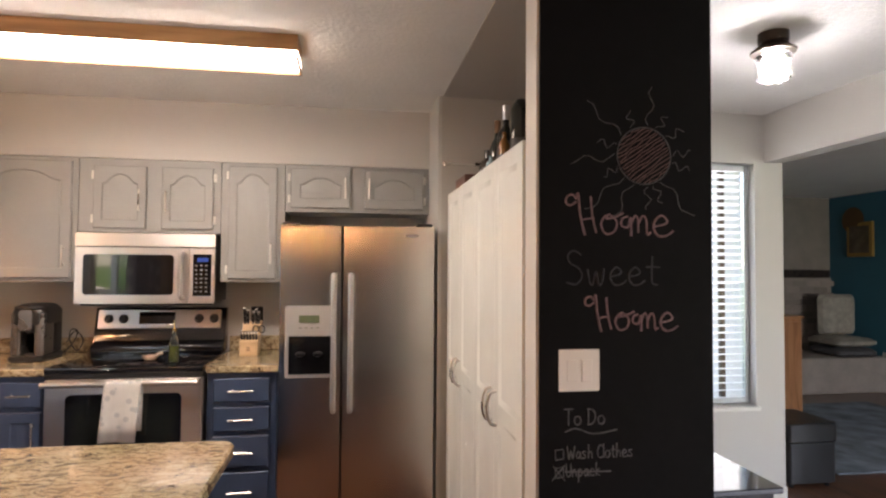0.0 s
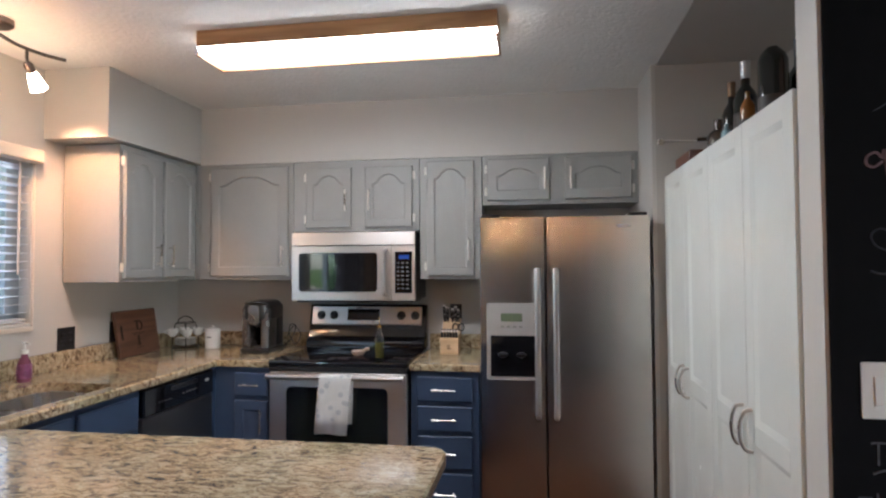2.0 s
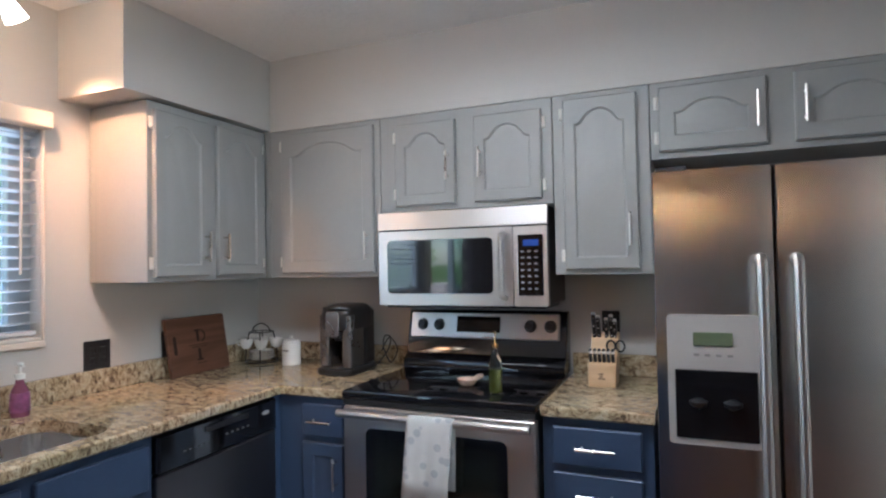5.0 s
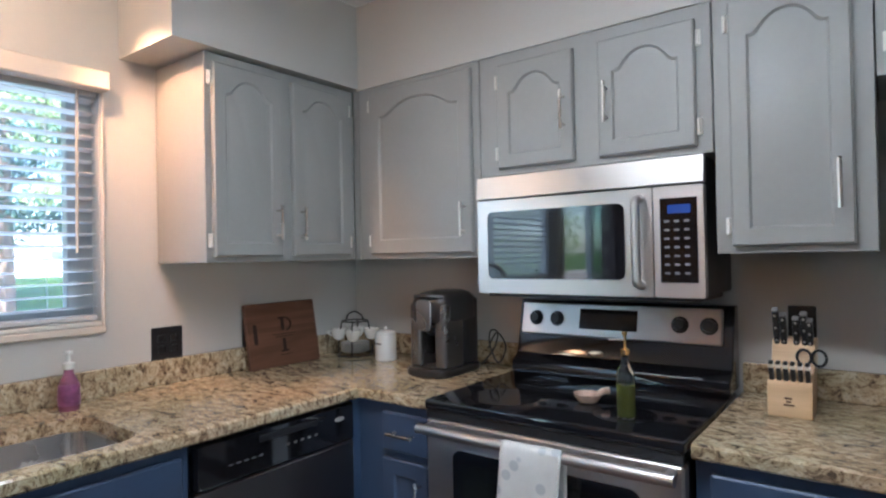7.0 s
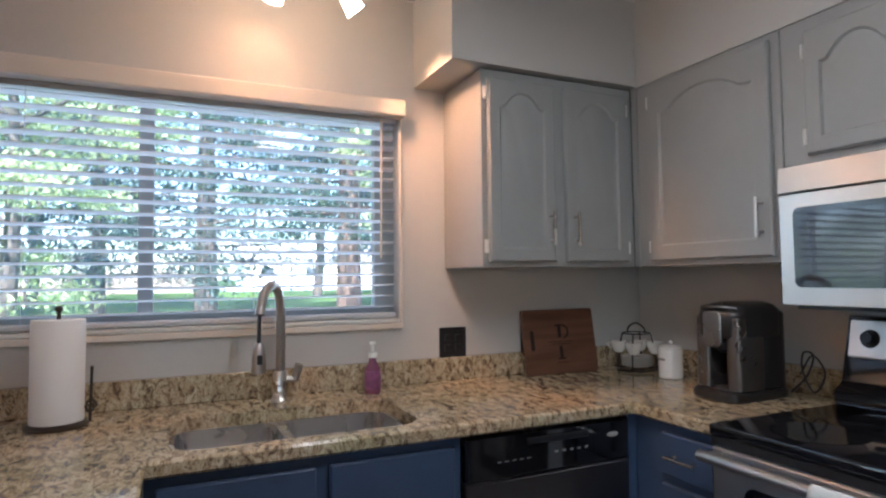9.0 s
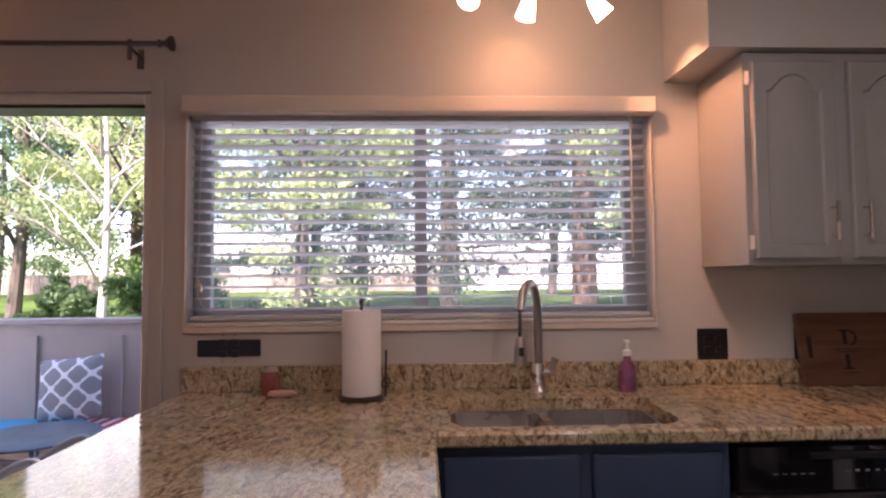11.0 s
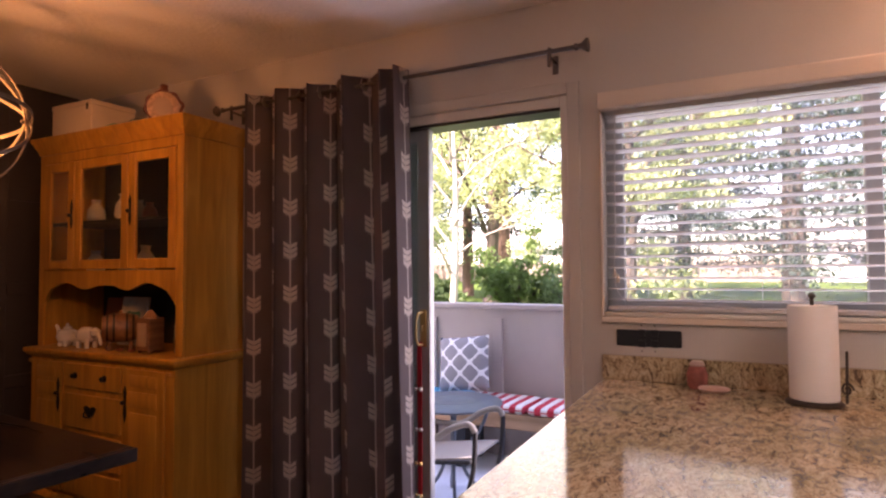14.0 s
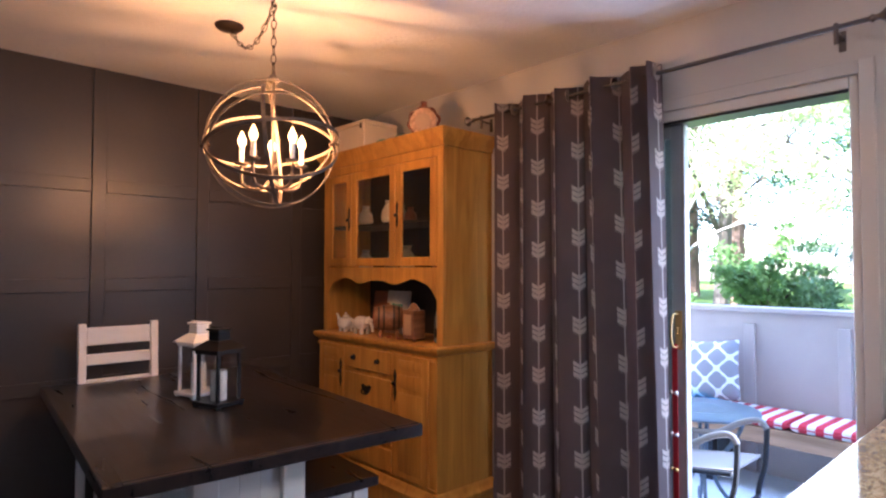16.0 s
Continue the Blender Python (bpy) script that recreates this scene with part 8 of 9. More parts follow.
def patio():
    part("pavement", box(PX - 0.2, XW - T - 0.001, -4.2, 4.6, -0.16, PZ), M_CONC, None, "pale grey concrete patio floor", kind="structure")
    part("patio_wall", box(PX - 0.12, PX, -4.2, 4.6, PZ, 1.04), M_STUCCO, None, "taupe painted solid balcony wall with battens", kind="structure", smooth=0)
    part("rail_cap", box(PX - 0.15, PX + 0.03, -4.2, 4.6, 1.0405, 1.075, 0.004), M_STUCCO, None, kind="structure")
    for i, y in enumerate((-3.10, -2.54, -1.98, -1.42, -0.86, -0.30, 0.26, 0.82, 1.38, 1.94, 2.50)):
        part("batten", box(PX + 0.001, PX + 0.022, y - 0.036, y + 0.036, PZ + 0.001, 0.965, 0.003), M_STUCCO, None, kind="structure")
    for y in (-4.1, 4.5):
        part("patio_end_wall", box(PX + 0.001, XW - T - 0.002, y - 0.05, y + 0.05, PZ + 0.001, 1.04), M_STUCCO, None, kind="structure")
    # wooden bench
    WD = brushed_wood("cedar", (0.34, 0.19, 0.10), (0.50, 0.30, 0.18), "y", 0.6)
    b = thing("patio_bench", (-4.2, -0.1, PZ), "long cedar bench built along the patio wall", "bench")
    for k in range(3):
        part("seat_board", box(PX + 0.03 + k * 0.13, PX + 0.155 + k * 0.13, -1.6, 1.3, 0.335, 0.365, 0.004), WD, b)
    part("front_board", box(PX + 0.401, PX + 0.43, -1.6, 1.3, 0.265, 0.365, 0.004), WD, b)
    for y in (-1.4, -0.45, 0.42, 1.2):
        part("bench_leg", box(PX + 0.31, PX + 0.39, y - 0.045, y + 0.045, PZ, 0.334, 0.004), M_BLKP, b)
        part("bench_leg", box(PX + 0.05, PX + 0.12, y - 0.045, y + 0.045, PZ, 0.334, 0.004), M_BLKP, b)
    st = mat("striped_canvas", (0.55, 0.03, 0.05), 0.8, var=0.06, fine=300, bump=0.2)
    nt, N, L, bs = nodes(st)
    g = N("ShaderNodeNewGeometry")
    sp = N("ShaderNodeSeparateXYZ")
    L(g.outputs["Position"], sp.inputs[0])
    sk = mth(nt, "ADD", sp.outputs[1], mth(nt, "MULTIPLY", sp.outputs[0], 0.05))
    f = mth(nt, "GREATER_THAN", mth(nt, "FRACT", mth(nt, "DIVIDE", sk, 0.088)), 0.5)
    mx = N("ShaderNodeMix")
    mx.data_type = "RGBA"
    L(f, mx.inputs[0])
    L(bs.inputs["Base Color"].links[0].from_socket, mx.inputs[6])
    mx.inputs[7].default_value = (0.78, 0.76, 0.74, 1)
    L(mx.outputs[2], bs.inputs["Base Color"])

    def cushion(y0, y1, m, label, x0=PX + 0.03, x1=PX + 0.425):
        c = thing("bench_cushion", ((x0 + x1) / 2, (y0 + y1) / 2, 0.366), label, "cushion", "cushions on the patio bench")
        bm = loft([[(p[0], p[1], 0.366 + h) for p in rrect(x0 + i, x1 - i, y0 + i, y1 - i, 0.03, 4)] for i, h in ((0.02, 0), (0.004, 0.008), (0, 0.026), (0.006, 0.046), (0.03, 0.055))])
        part("pad", fixn(bm), m, c)
        part("piping", tube([(p[0], p[1], 0.366 + 0.027) for p in rrect(x0 - 0.001, x1 + 0.001, y0 - 0.001, y1 + 0.001, 0.03, 4)], 0.005, 6, closed=True), mat("red_piping", (0.5, 0.03, 0.05), 0.7), c)
    cushion(-1.58, -0.47, mat("blue_canvas", (0.03, 0.36, 0.62), 0.8, var=0.06), "bright blue bench cushion on the cedar bench")
    cushion(-0.455, 0.05, st, "red and white striped bench cushion")
    cushion(0.06, 0.60, st, "red and white striped bench cushion")
    cushion(0.61, 1.15, st, "red and white striped bench cushion")
    # trellis pillow
    pm = mat("trellis_print", (0.27, 0.26, 0.28), 0.85, var=0.05, fine=300, bump=0.2)
    nt, N, L, bs = nodes(pm)
    tc = N("ShaderNodeTexCoord")
    sp = N("ShaderNodeSeparateXYZ")
    L(tc.outputs["Object"], sp.inputs[0])
    P = 0.155
    k = 2 * math.pi / P
    cu = mth(nt, "COSINE", mth(nt, "MULTIPLY", sp.outputs[1], k))
    cv = mth(nt, "COSINE", mth(nt, "MULTIPLY", sp.outputs[2], k))
    s1 = mth(nt, "ABSOLUTE", mth(nt, "ADD", mth(nt, "ADD", cu, cv), mth(nt, "MULTIPLY", mth(nt, "MULTIPLY", cu, cv), 0.0)))
    c3 = mth(nt, "MULTIPLY", mth(nt, "COSINE", mth(nt, "MULTIPLY", sp.outputs[1], 2 * k)), mth(nt, "COSINE", mth(nt, "MULTIPLY", sp.outputs[2], 2 * k)))
    band = mth(nt, "LESS_THAN", mth(nt, "ADD", s1, mth(nt, "MULTIPLY", c3, -0.20)), 0.34)
    mx = N("ShaderNodeMix")
    mx.data_type = "RGBA"
    L(band, mx.inputs[0])
    L(bs.inputs["Base Color"].links[0].from_socket, mx.inputs[6])
    mx.inputs[7].default_value = (0.80, 0.79, 0.80, 1)
    L(mx.outputs[2], bs.inputs["Base Color"])
    p = thing("throw_pillow", (-4.25, -0.51, 0.415), "grey and white trellis patterned throw pillow on the bench", "pillow")
    n = 14
    bm = bmesh.new()
    H = 0.205
    for sgn in (1, -1):
        g2 = []
        for i in range(n + 1):
            row = []
            for j in range(n + 1):
                u, v = -1 + 2 * i / n, -1 + 2 * j / n
                th = 0.085 * (max(0, (1 - u * u)) * max(0, (1 - v * v))) ** 0.42
                pull = 1 - 0.07 * (1 - u * u) if abs(v) > abs(u) else 1 - 0.07 * (1 - v * v)
                row.append(bm.verts.new((sgn * th, u * H * (1 - 0.06 * (1 - v * v)), v * H * (1 - 0.06 * (1 - u * u)))))
            g2.append(row)
        for i in range(n):
            for j in range(n):
                bm.faces.new((g2[i][j], g2[i + 1][j], g2[i + 1][j + 1], g2[i][j + 1]))
    bmesh.ops.remove_doubles(bm, verts=bm.verts, dist=1e-4)
    fixn(bm)
    me = bpy.data.meshes.new("cover")
    bm.to_mesh(me)
    bm.free()
    me.materials.append(pm)
    me.shade_smooth()
    o = new("cover", me)
    o.parent = p
    o.matrix_basis = pose(0.0, 0, 0.222, 6, -14, 0)
    # round metal table
    GM = mat("verdigris_metal", (0.13, 0.15, 0.17), 0.45, 0.3, var=0.25, scale=8, bump=0.2)
    tx, ty, tz = -3.42, -0.20, 0.55
    t = thing("patio_table", (tx, ty, PZ), "round blue grey metal patio table with scroll legs", "table")
    part("tabletop", lathe((tx, ty, tz), [(0.24, -0.012), (0.285, -0.012), (0.297, -0.006), (0.297, 0.0), (0.288, 0.006), (0.02, 0.004), (0.0, 0.004)], 48), GM, t)
    part("raised_ring", lathe((tx, ty, tz + 0.0045), [(0.0, 0), (0.0, 0.001), (0.10, 0.001), (0.11, 0.004), (0.16, 0.004), (0.17, 0)], 40), GM, t)
    for k in range(4):
        a = k * math.pi / 2 + 0.5
        c, s = math.cos(a), math.sin(a)
        pts = [(tx + c * q, ty + s * q, w) for q, w in ((0.22, tz - 0.014), (0.17, 0.40), (0.06, 0.24), (0.09, 0.11), (0.23, PZ + 0.02), (0.27, PZ + 0.03), (0.26, PZ + 0.07), (0.23, PZ + 0.065))]
        part("leg", tube(spline(pts, 6), 0.011, 8), GM, t)
    part("brace_ring", tube([(tx + 0.075 * math.cos(a), ty + 0.075 * math.sin(a), 0.27) for a in [k * math.pi / 10 for k in range(20)]], 0.007, 6, closed=True), GM, t)
    # patio chair
    BK = mat("bronze_powder_coat", (0.05, 0.045, 0.045), 0.45, 0.4, var=0.1)
    SL = mat("beige_sling", (0.50, 0.42, 0.36), 0.8, var=0.05, fine=400, bump=0.3)
    AR = mat("weathered_arm", (0.36, 0.31, 0.27), 0.5, 0.2, var=0.15)
    c = thing("patio_chair", (-2.97, -0.1, PZ), "bronze metal patio armchair with beige sling seat", "chair")
    for x in (-2.79, -3.15):
        part("arm", tube(spline([(x, -0.34, 0.56), (x, -0.20, 0.50), (x, -0.02, 0.505), (x, 0.10, 0.575), (x, 0.19, 0.605), (x, 0.225, 0.57)], 6), 0.015, 8), AR, c)
        part("front_leg", tube(spline([(x, 0.225, 0.57), (x, 0.215, 0.40), (x, 0.18, 0.22), (x, 0.22, PZ + 0.01)], 5), 0.013, 8), BK, c)
        part("back_leg", tube(spline([(x, -0.47, 0.92), (x, -0.36, 0.52), (x, -0.30, 0.3), (x, -0.38, PZ + 0.01)], 5), 0.013, 8), BK, c)
        part("seat_rail", tube([(x, -0.32, 0.36), (x, 0.20, 0.43)], 0.011, 8), BK, c)
    part("seat", fixn(loft([[(-3.14, -0.30, z + 0.36), (-2.80, -0.30, z + 0.36), (-2.80, 0.20, z + 0.435), (-3.14, 0.20, z + 0.435)] for z in (0, 0.012)])), SL, c)
    part("back", fixn(loft([[(-3.14, -0.335 + q, 0.42), (-2.80, -0.335 + q, 0.42), (-2.80, -0.465 + q, 0.90), (-3.14, -0.465 + q, 0.90)] for q in (0, 0.012)])), SL, c)
    part("cross_bar", tube([(-3.15, 0.19, 0.25), (-2.79, 0.19, 0.25)], 0.009, 8), BK, c)


patio()


# ---- garden ----
def garden():
    bm = bmesh.new()
    xs = [-4.6, -8, -14, -22, -32, -45, -70, -120, -400, -1500]
    ys = [-1500, -400, -120, -60, -35, -20, -10, 0, 10, 20, 35, 60, 120, 400, 1500]

    def gz(x):
        d = max(0, -x - 4)
        return -0.12 + 0.62 * min(1, d / 38)
    grid = [[bm.verts.new((x, y, gz(x))) for y in ys] for x in [1500, 30, -4.59] + xs]
    for a, b in zip(grid, grid[1:]):
        for i in range(len(ys) - 1):
            bm.faces.new((a[i], a[i + 1], b[i + 1], b[i]))
    fixn(bm)
    for v in bm.verts:
        if v.co.x > -4.6:
            v.co.z = -0.30
    gr = mat("lawn", (0.055, 0.095, 0.018), 0.95, spec=0.1, var=0.35, scale=0.8, fine=25, bump=0.6, dist=0.03)
    part("ground", bm, gr, None, "mown green lawn", kind="structure")
    rng = random.Random(11)
    bark = mat("grey_bark", (0.085, 0.068, 0.055), 0.9, var=0.35, scale=6, fine=40, bump=0.8, dist=0.02, stretch=(1, 1, 0.25))
    red = mat("pine_bark", (0.13, 0.08, 0.058), 0.9, var=0.4, scale=6, fine=40, bump=0.9, dist=0.03, stretch=(1, 1, 0.3))
    pale = mat("pale_bark", (0.34, 0.31, 0.28), 0.8, var=0.2, scale=8, bump=0.3)

    def leafmat(name, c):
        m = mat(name, c, 0.55, var=0.35, scale=0.7, fine=6, bump=0)
        nt, N, L, b = nodes(m)
        tr = N("ShaderNodeBsdfTranslucent")
        L(b.inputs["Base Color"].links[0].from_socket, tr.inputs["Color"])
        ms = N("ShaderNodeMixShader")
        ms.inputs[0].default_value = 0.4
        L(b.outputs[0], ms.inputs[1])
        L(tr.outputs[0], ms.inputs[2])
        L(ms.outputs[0], nt.nodes["Material Output"].inputs["Surface"])
        return m
    SG = leafmat("shrub_leaves", (0.10, 0.18, 0.05))
    LG = leafmat("spring_leaves", (0.38, 0.45, 0.22))
    MG = leafmat("mid_green_leaves", (0.10, 0.17, 0.07))
    DG = leafmat("spruce_needles", (0.04, 0.072, 0.058))

    def leaves(name, m, parent, clumps, n, s, rr):
        """n leaves of size s round each clump centre, as one mesh."""
        g = np.random.default_rng(rr.randrange(10 ** 6))
        cen = np.repeat(np.array([c for c, _ in clumps]), n, axis=0)
        rad = np.repeat(np.array([q for _, q in clumps]), n)[:, None]
        u = g.normal(size=cen.shape)
        u /= np.linalg.norm(u, axis=1, keepdims=True)
        q = cen + u * rad * g.random((len(cen), 1)) ** 0.45 * np.array([1, 1, 0.62])
        a, w = g.normal(size=cen.shape), g.normal(size=cen.shape)
        a /= np.linalg.norm(a, axis=1, keepdims=True)
        b = np.cross(a, w)
        b /= np.linalg.norm(b, axis=1, keepdims=True)
        k = s * g.uniform(0.6, 1.3, (len(cen), 1))
        v = np.stack([q - a * k, q + b * k * 0.45, q + a * k, q - b * k * 0.45], axis=1).reshape(-1, 3) - np.array(ORG[parent])
        fs = np.arange(len(v)).reshape(-1, 4).tolist()
        me = bpy.data.meshes.new(name)
        org = ORG[parent]
        me.from_pydata(v.tolist(), [], fs)
        me.materials.append(m)
        o = new(name, me)
        o.parent = parent
        ORG[o] = org
        return o

    def broadleaf(x, y, h, tr, cr, lm, bm_, label, n=70, s=0.10, bare=False, name="tree", z0c=0.35, seed=1, dens=46):
        rr = random.Random(seed)
        z = gz(x)
        t = thing(name, (x, y, z), label, "tree", "trees in the garden")
        lean = rr.uniform(-0.04, 0.04)
        tp = [(x + lean * h * k, y + 0.02 * h * math.sin(3 * k), z - 0.1 + h * 0.8 * k) for k in [q / 6 for q in range(7)]]
        part("trunk", tube(tp, tr, 10, rad=[tr * (1.15 - 0.14 * q) for q in range(7)]), bm_, t)
        clumps = []
        nl = 9
        lb = bmesh.new()
        for k in range(nl):
            a = k * 2.4 + rr.uniform(-0.3, 0.3)
            f = 0.28 + 0.5 * k / nl
            p0 = Vector(tp[0]).lerp(Vector(tp[-1]), f)
            L_ = cr * rr.uniform(0.7, 1.05)
            p3 = p0 + Vector((math.cos(a) * L_, math.sin(a) * L_, h * rr.uniform(0.12, 0.28)))
            p1 = p0.lerp(p3, 0.4) + Vector((0, 0, 0.1 * L_))
            tube(spline([p0, p1, p3], 4), tr * 0.3, 6, bm=lb, rad=[tr * (0.42 - 0.042 * q) for q in range(9)])
            for _ in range(3 if not bare else 5):
                e = p1.lerp(p3, rr.uniform(0.2, 1)) + Vector((rr.uniform(-1, 1), rr.uniform(-1, 1), rr.uniform(-0.1, 0.9))) * cr * 0.4
                m_ = p1.lerp(p3, rr.uniform(0.1, 0.8))
                tube([m_, (m_ + e) / 2 + Vector((0, 0, 0.05 * cr)), e], tr * 0.1, 5, bm=lb, rad=[tr * 0.16, tr * 0.11, tr * 0.05])
                clumps.append((tuple(e), cr * rr.uniform(0.16, 0.3)))
            clumps.append((tuple(p3), cr * rr.uniform(0.22, 0.34)))
        part("branch_work", lb, bm_, t, kind="stuff")
        for _ in range(dens):
            a, q = rr.uniform(0, 6.28), cr * math.sqrt(rr.uniform(0.02, 1))
            zz = z + h * (z0c + (1 - z0c) * rr.random())
            sh = 1 - 0.55 * abs((zz - z) / h - 0.62)
            clumps.append(((x + q * sh * math.cos(a), y + q * sh * math.sin(a), zz), cr * rr.uniform(0.14, 0.28)))
        if bare:
            clumps = clumps[:10]
        leaves("crown", lm, t, clumps, int(n * 2.6), s * 0.6, rr)

    def conifer(x, y, h, tr, cr, lm, bm_, label, seed, n=26, base=0.16):
        rr = random.Random(seed)
        z = gz(x)
        t = thing("pine_tree", (x, y, z), label, "tree", "trees in the garden")
        part("trunk", tube([(x, y, z - 0.1 + h * k / 5) for k in range(6)], tr, 10, rad=[tr * (1.1 - 0.19 * k) for k in range(6)]), bm_, t)
        lb = bmesh.new()
        clumps = []
        for k in range(66):
            f = base + (1 - base) * k / 66
            a = k * 2.4
            L_ = cr * (1.05 - f) * rr.uniform(0.7, 1.2) + 0.2
            p0 = Vector((x, y, z + h * f))
            p3 = p0 + Vector((math.cos(a) * L_, math.sin(a) * L_, -0.12 * L_))
            tube([p0, p0.lerp(p3, 0.5) + Vector((0, 0, 0.06 * L_)), p3], 0.03, 5, bm=lb, rad=[0.05, 0.03, 0.012])
            for q in (0.3, 0.5, 0.7, 0.85, 1.0):
                c = p0.lerp(p3, q) + Vector((rr.uniform(-.2, .2), rr.uniform(-.2, .2), rr.uniform(-.15, .1)))
                clumps.append((tuple(c), 0.26 + 0.22 * L_ * rr.uniform(0.5, 1)))
        part("branch_work", lb, bm_, t, kind="stuff")
        leaves("needles", lm, t, clumps, int(n * 3.6), 0.072, rr)

    conifer(-17.5, 6.55, 16, 0.36, 4.8, DG, red, "tall pine with reddish bark and dark blue green needles", 3, 34, 0.17)
    conifer(-21.0, 2.75, 16, 0.34, 5.4, DG, bark, "broad dark green spruce on the lawn", 4, 40, 0.10)
    conifer(-24.0, -0.6, 15, 0.24, 4.2, DG, bark, "dark green spruce on the lawn", 5, 36, 0.10)
    conifer(-26.0, 13.0, 16, 0.26, 4.6, DG, bark, "distant dark green spruce tree", 6, 30, 0.14)
    conifer(-24.0, -9.5, 15, 0.24, 4.6, DG, red, "reddish trunked pine beyond the patio", 7, 32, 0.2)
    conifer(-19.5, -6.1, 15, 0.28, 3.2, MG, red, "tall reddish trunked pine beyond the patio", 8, 20, 0.45)
    broadleaf(-11.6, -0.6, 7.5, 0.13, 2.5, LG, bark, "light green maple near the patio", 100, 0.085, seed=2, z0c=0.12)
    broadleaf(-15.5, -5.0, 10, 0.18, 3.6, LG, bark, "tall sunlit yellow green tree beyond the patio", 130, 0.10, seed=9, z0c=0.22, dens=60)
    broadleaf(-10.6, -3.75, 6.2, 0.075, 2.0, LG, pale, "pale barked tree with bare twisting branches", 24, 0.05, bare=True, seed=12)
    broadleaf(-20.0, -11.5, 11, 0.2, 4.4, MG, bark, "mid green broadleaf tree behind the patio", 130, 0.12, seed=13, z0c=0.15, dens=60)
    broadleaf(-29.0, -3.5, 12, 0.24, 5.0, MG, bark, "mid green broadleaf tree on the far lawn", 110, 0.15, seed=14, z0c=0.15, dens=60)
    broadleaf(-33.0, 9.0, 12, 0.24, 5.0, MG, bark, "mid green broadleaf tree on the far lawn", 100, 0.15, seed=15, z0c=0.2, dens=50)
    broadleaf(-36.0, 22.0, 12, 0.24, 5.5, MG, bark, "mid green broadleaf tree on the far lawn", 100, 0.17, seed=16, z0c=0.2, dens=50)
    broadleaf(-18.0, 14.0, 9, 0.16, 3.4, LG, bark, "light green tree on the lawn", 100, 0.11, seed=17, z0c=0.2)
    broadleaf(-34.0, -22.0, 13, 0.26, 6.0, MG, bark, "mid green broadleaf tree behind the fence", 100, 0.18, seed=18, z0c=0.1, dens=60)
    broadleaf(-13.5, 7.6, 9, 0.1, 2.3, LG, bark, "light green tree beside the tall pine", 100, 0.09, seed=31, z0c=0.25)
    broadleaf(-9.5, -8.5, 8, 0.14, 3.0, LG, bark, "light green tree beside the patio", 110, 0.10, seed=19, z0c=0.15)

    def shrub(x, y, h, w, lm, label, seed, n=60, s=0.05):
        rr = random.Random(seed)
        z = gz(x)
        t = thing("shrub", (x, y, z), label, "shrub", "shrubs behind the patio wall")
        sb = bmesh.new()
        cl = []
        for k in range(16):
            a = rr.uniform(0, 6.28)
            q = w * rr.uniform(0.2, 1)
            e = Vector((x + q * math.cos(a), y + q * math.sin(a), z + h * rr.uniform(0.55, 1.0) * (1.15 - 0.4 * q / w)))
            m_ = Vector((x + 0.3 * q * math.cos(a), y + 0.3 * q * math.sin(a), z + h * 0.5))
            tube([(x, y, z), m_, e], 0.02, 5, bm=sb, rad=[0.03, 0.018, 0.006])
            for f in (0.35, 0.6, 0.8, 1.0):
                c = m_.lerp(e, f)
                cl.append((tuple(c), 0.10 + 0.13 * w * rr.random()))
        part("stems", sb, bark, t)
        leaves("foliage", lm, t, cl, int(n * 1.8), s * 0.75, rr)
    shrub(-6.6, -0.95, 2.0, 0.75, SG, "dark green arching shrub just behind the patio wall", 21, 60, 0.045)
    shrub(-6.3, -0.2, 1.5, 0.5, MG, "dark green shrub behind the patio wall", 22, 50, 0.045)
    shrub(-7.4, -3.4, 1.15, 0.7, LG, "low light green shrub behind the patio wall", 23, 60, 0.045)
    shrub(-12.0, -5.0, 1.3, 1.1, MG, "round green shrub on the lawn", 24, 90, 0.07)
    shrub(-13.0, 9.0, 1.1, 1.0, LG, "low green shrub on the lawn", 25, 80, 0.07)

    # fence of boards
    fw = mat("weathered_fence", (0.24, 0.19, 0.16), 0.85, var=0.2, stretch=(4, 4, 0.6), bump=0.4, per=0.25)
    f = thing("fence", (-42, -8, 0.49), "weathered brown board fence across the lawn", "fence")
    me = None
    for i in range(190):
        y = -37.6 + i * 0.22
        if me is None:
            q = part("board", box(-0.012, 0.012, -0.10, 0.10, 0, 1.36, 0.004), fw, None)
            me = q.data
        else:
            q = new("board", me)
        q.parent = f
        q.location = (0, y + 8, rng.uniform(-0.02, 0.02))
    for z in (0.25, 1.1):
        part("rail", box(-42.08, -42.02, -37.7, 4.0, 0.5 + z, 0.5 + z + 0.09), fw, f)
    for k in range(15):
        part("post", box(-42.12, -42.02, -37.7 + k * 2.9, -37.6 + k * 2.9, 0.45, 1.95), fw, f)
    # pale slab added so the gaps of the foyer blind look bright
    part("pavement", box(0.6, 2.52, 4.0, 16, -0.16, -0.05), M_CONC, None, "pale concrete slab added outside the foyer window", kind="structure")
    # neighbouring house and outbuilding
    pw = mat("cream_siding", (0.62, 0.60, 0.56), 0.8, var=0.05, stretch=(1, 1, 12))
    rf = mat("grey_shingle", (0.40, 0.39, 0.38), 0.9, var=0.2, fine=30)
    dk = mat("dark_window", (0.05, 0.06, 0.07), 0.15)
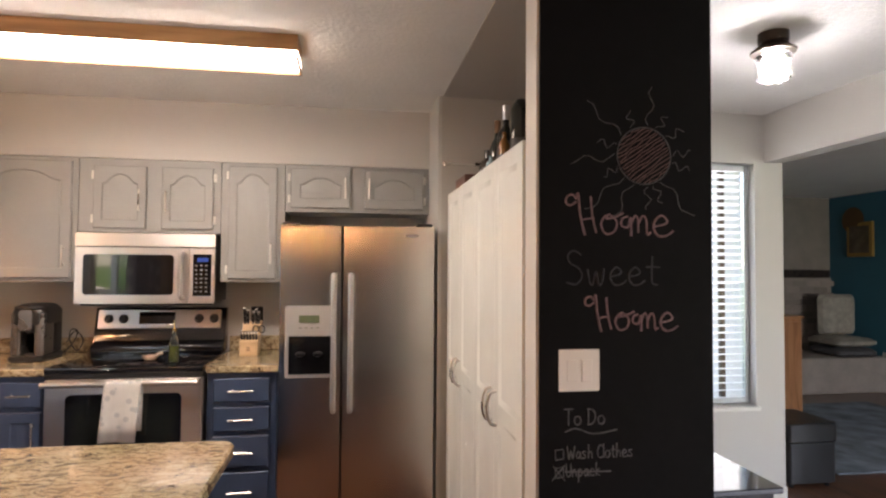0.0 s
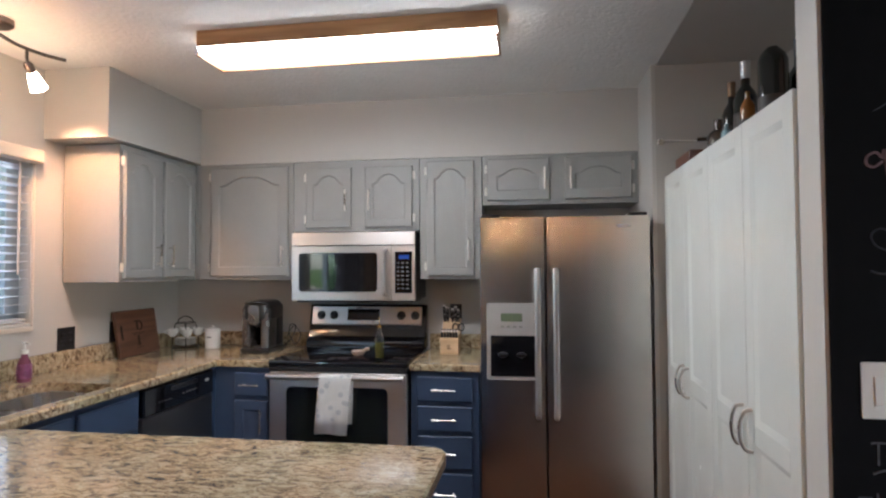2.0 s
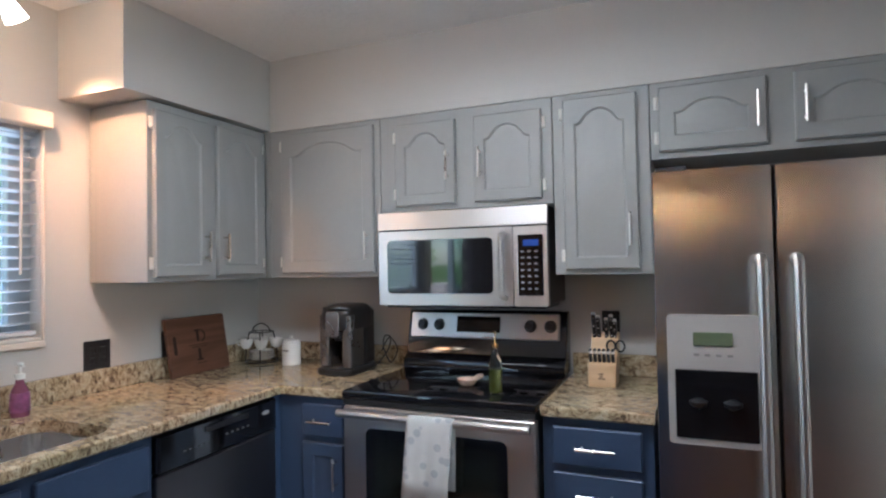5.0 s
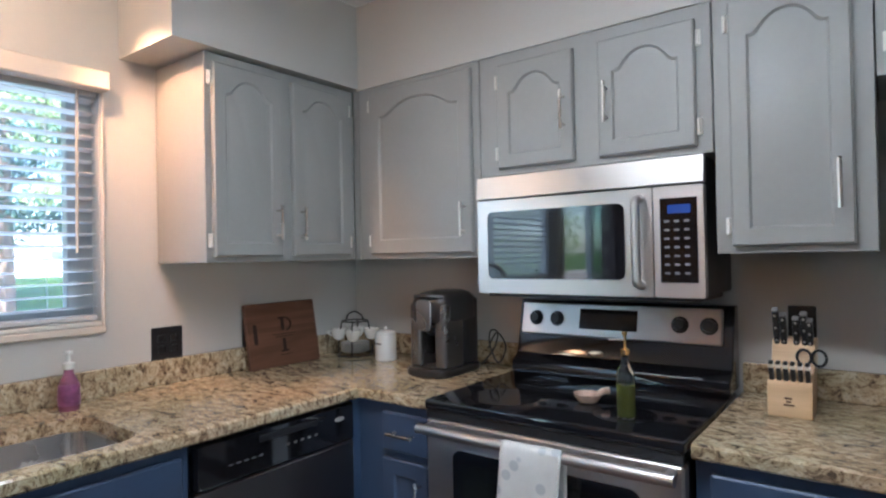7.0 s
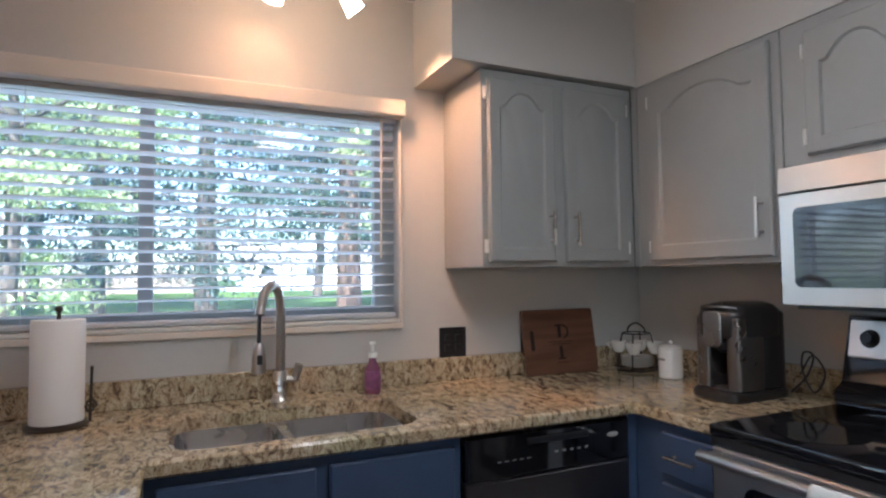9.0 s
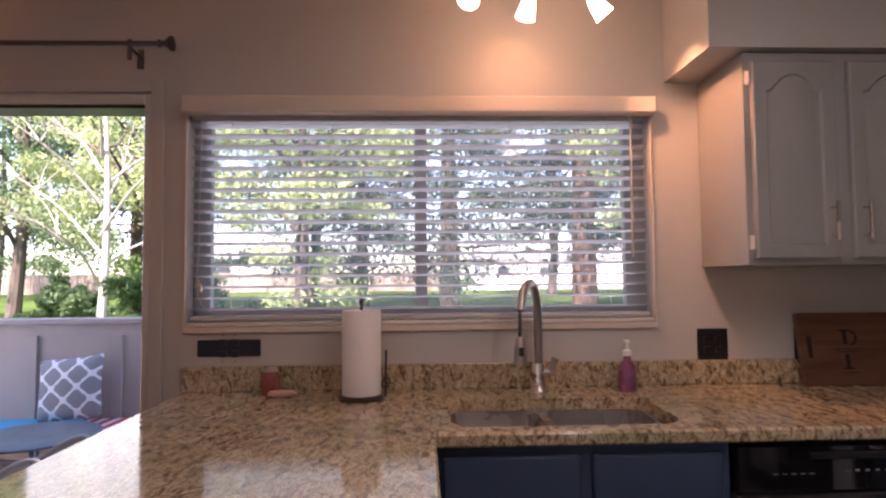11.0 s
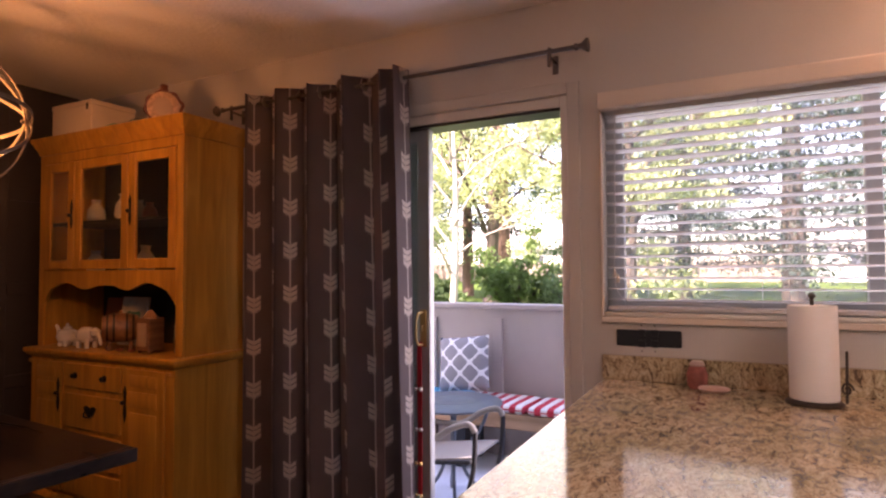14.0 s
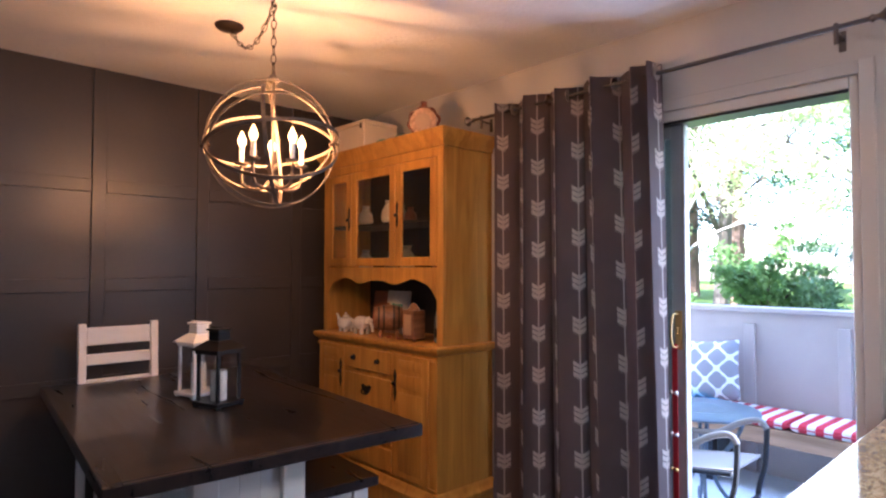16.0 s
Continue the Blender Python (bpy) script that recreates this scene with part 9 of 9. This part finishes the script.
    for (x, y0, y1, h, lb) in ((-62, 8, 44, 2.9, "low cream house with a grey roof far across the lawn"), (-48, -21, -9.5, 2.6, "cream outbuilding with a grey roof behind the fence")):
        h_ = thing("house", (x, (y0 + y1) / 2, gz(x)), lb, "house")
        wl = part("wall", box(x - 8, x, y0, y1, gz(x) - 0.1, gz(x) + h), pw, h_)
        zt = gz(x) + h
        part("roof", prism([(x + 0.5, zt + 0.001), (x - 4, zt + 2.2), (x - 8.5, zt + 0.001)], y0 - 0.4, y1 + 0.4, "y"), rf, h_)
        n = int((y1 - y0) / 4.5)
        for k in range(n):
            yy = y0 + 1.6 + k * 4.5
            wn_ = part("window", box(x + 0.001, x + 0.06, yy, yy + 1.5, gz(x) + 1.0, gz(x) + 2.1), M_TRIM, h_)
            part("pane", box(x + 0.0605, x + 0.07, yy + 0.08, yy + 1.42, gz(x) + 1.08, gz(x) + 2.02), dk, wn_)
    part("road", box(-62, -43.5, 5.0, 120, 0.40, 0.525), mat("sunlit_concrete_road", (0.45, 0.44, 0.42), 0.85, var=0.1), None, "pale concrete road beyond the lawn", kind="structure")


garden()

# ---- floor planks ----
def floor_planks():
    rng = random.Random(7)
    fl = bpy.data.objects["floor"]
    meshes = {}
    big = bmesh.new()
    n = 0
    for i in range(82):
        x = XW + 0.002 + i * 0.125
        y = YS + 0.002 - rng.uniform(0, 0.9)
        while y < 6.85:
            L_ = 1.2
            a, b = max(y, YS + 0.002), min(y + L_, 6.88)
            if b - a > 0.02:
                near = x < -0.1 and b < 1.2
                if near and n < 280 and abs(b - a - L_) < 1e-6:
                    if "m" not in meshes:
                        q = part("plank", box(0.001, 0.124, 0.001, L_ - 0.001, -0.0115, 0.0, 0.0012), M_FLOOR, None)
                        meshes["m"] = q.data
                    else:
                        q = new("plank", meshes["m"])
                    q.parent = fl
                    q.location = (x, a, 0)
                    n += 1
                elif not (x < 2.5 and b > 3.95):
                    box(x + 0.001, x + 0.124, a + 0.001, b - 0.001, -0.0115, 0.0, bm=big)
            y += L_
    part("floor_boards", big, M_FLOOR, fl, kind="stuff", smooth=0)


floor_planks()
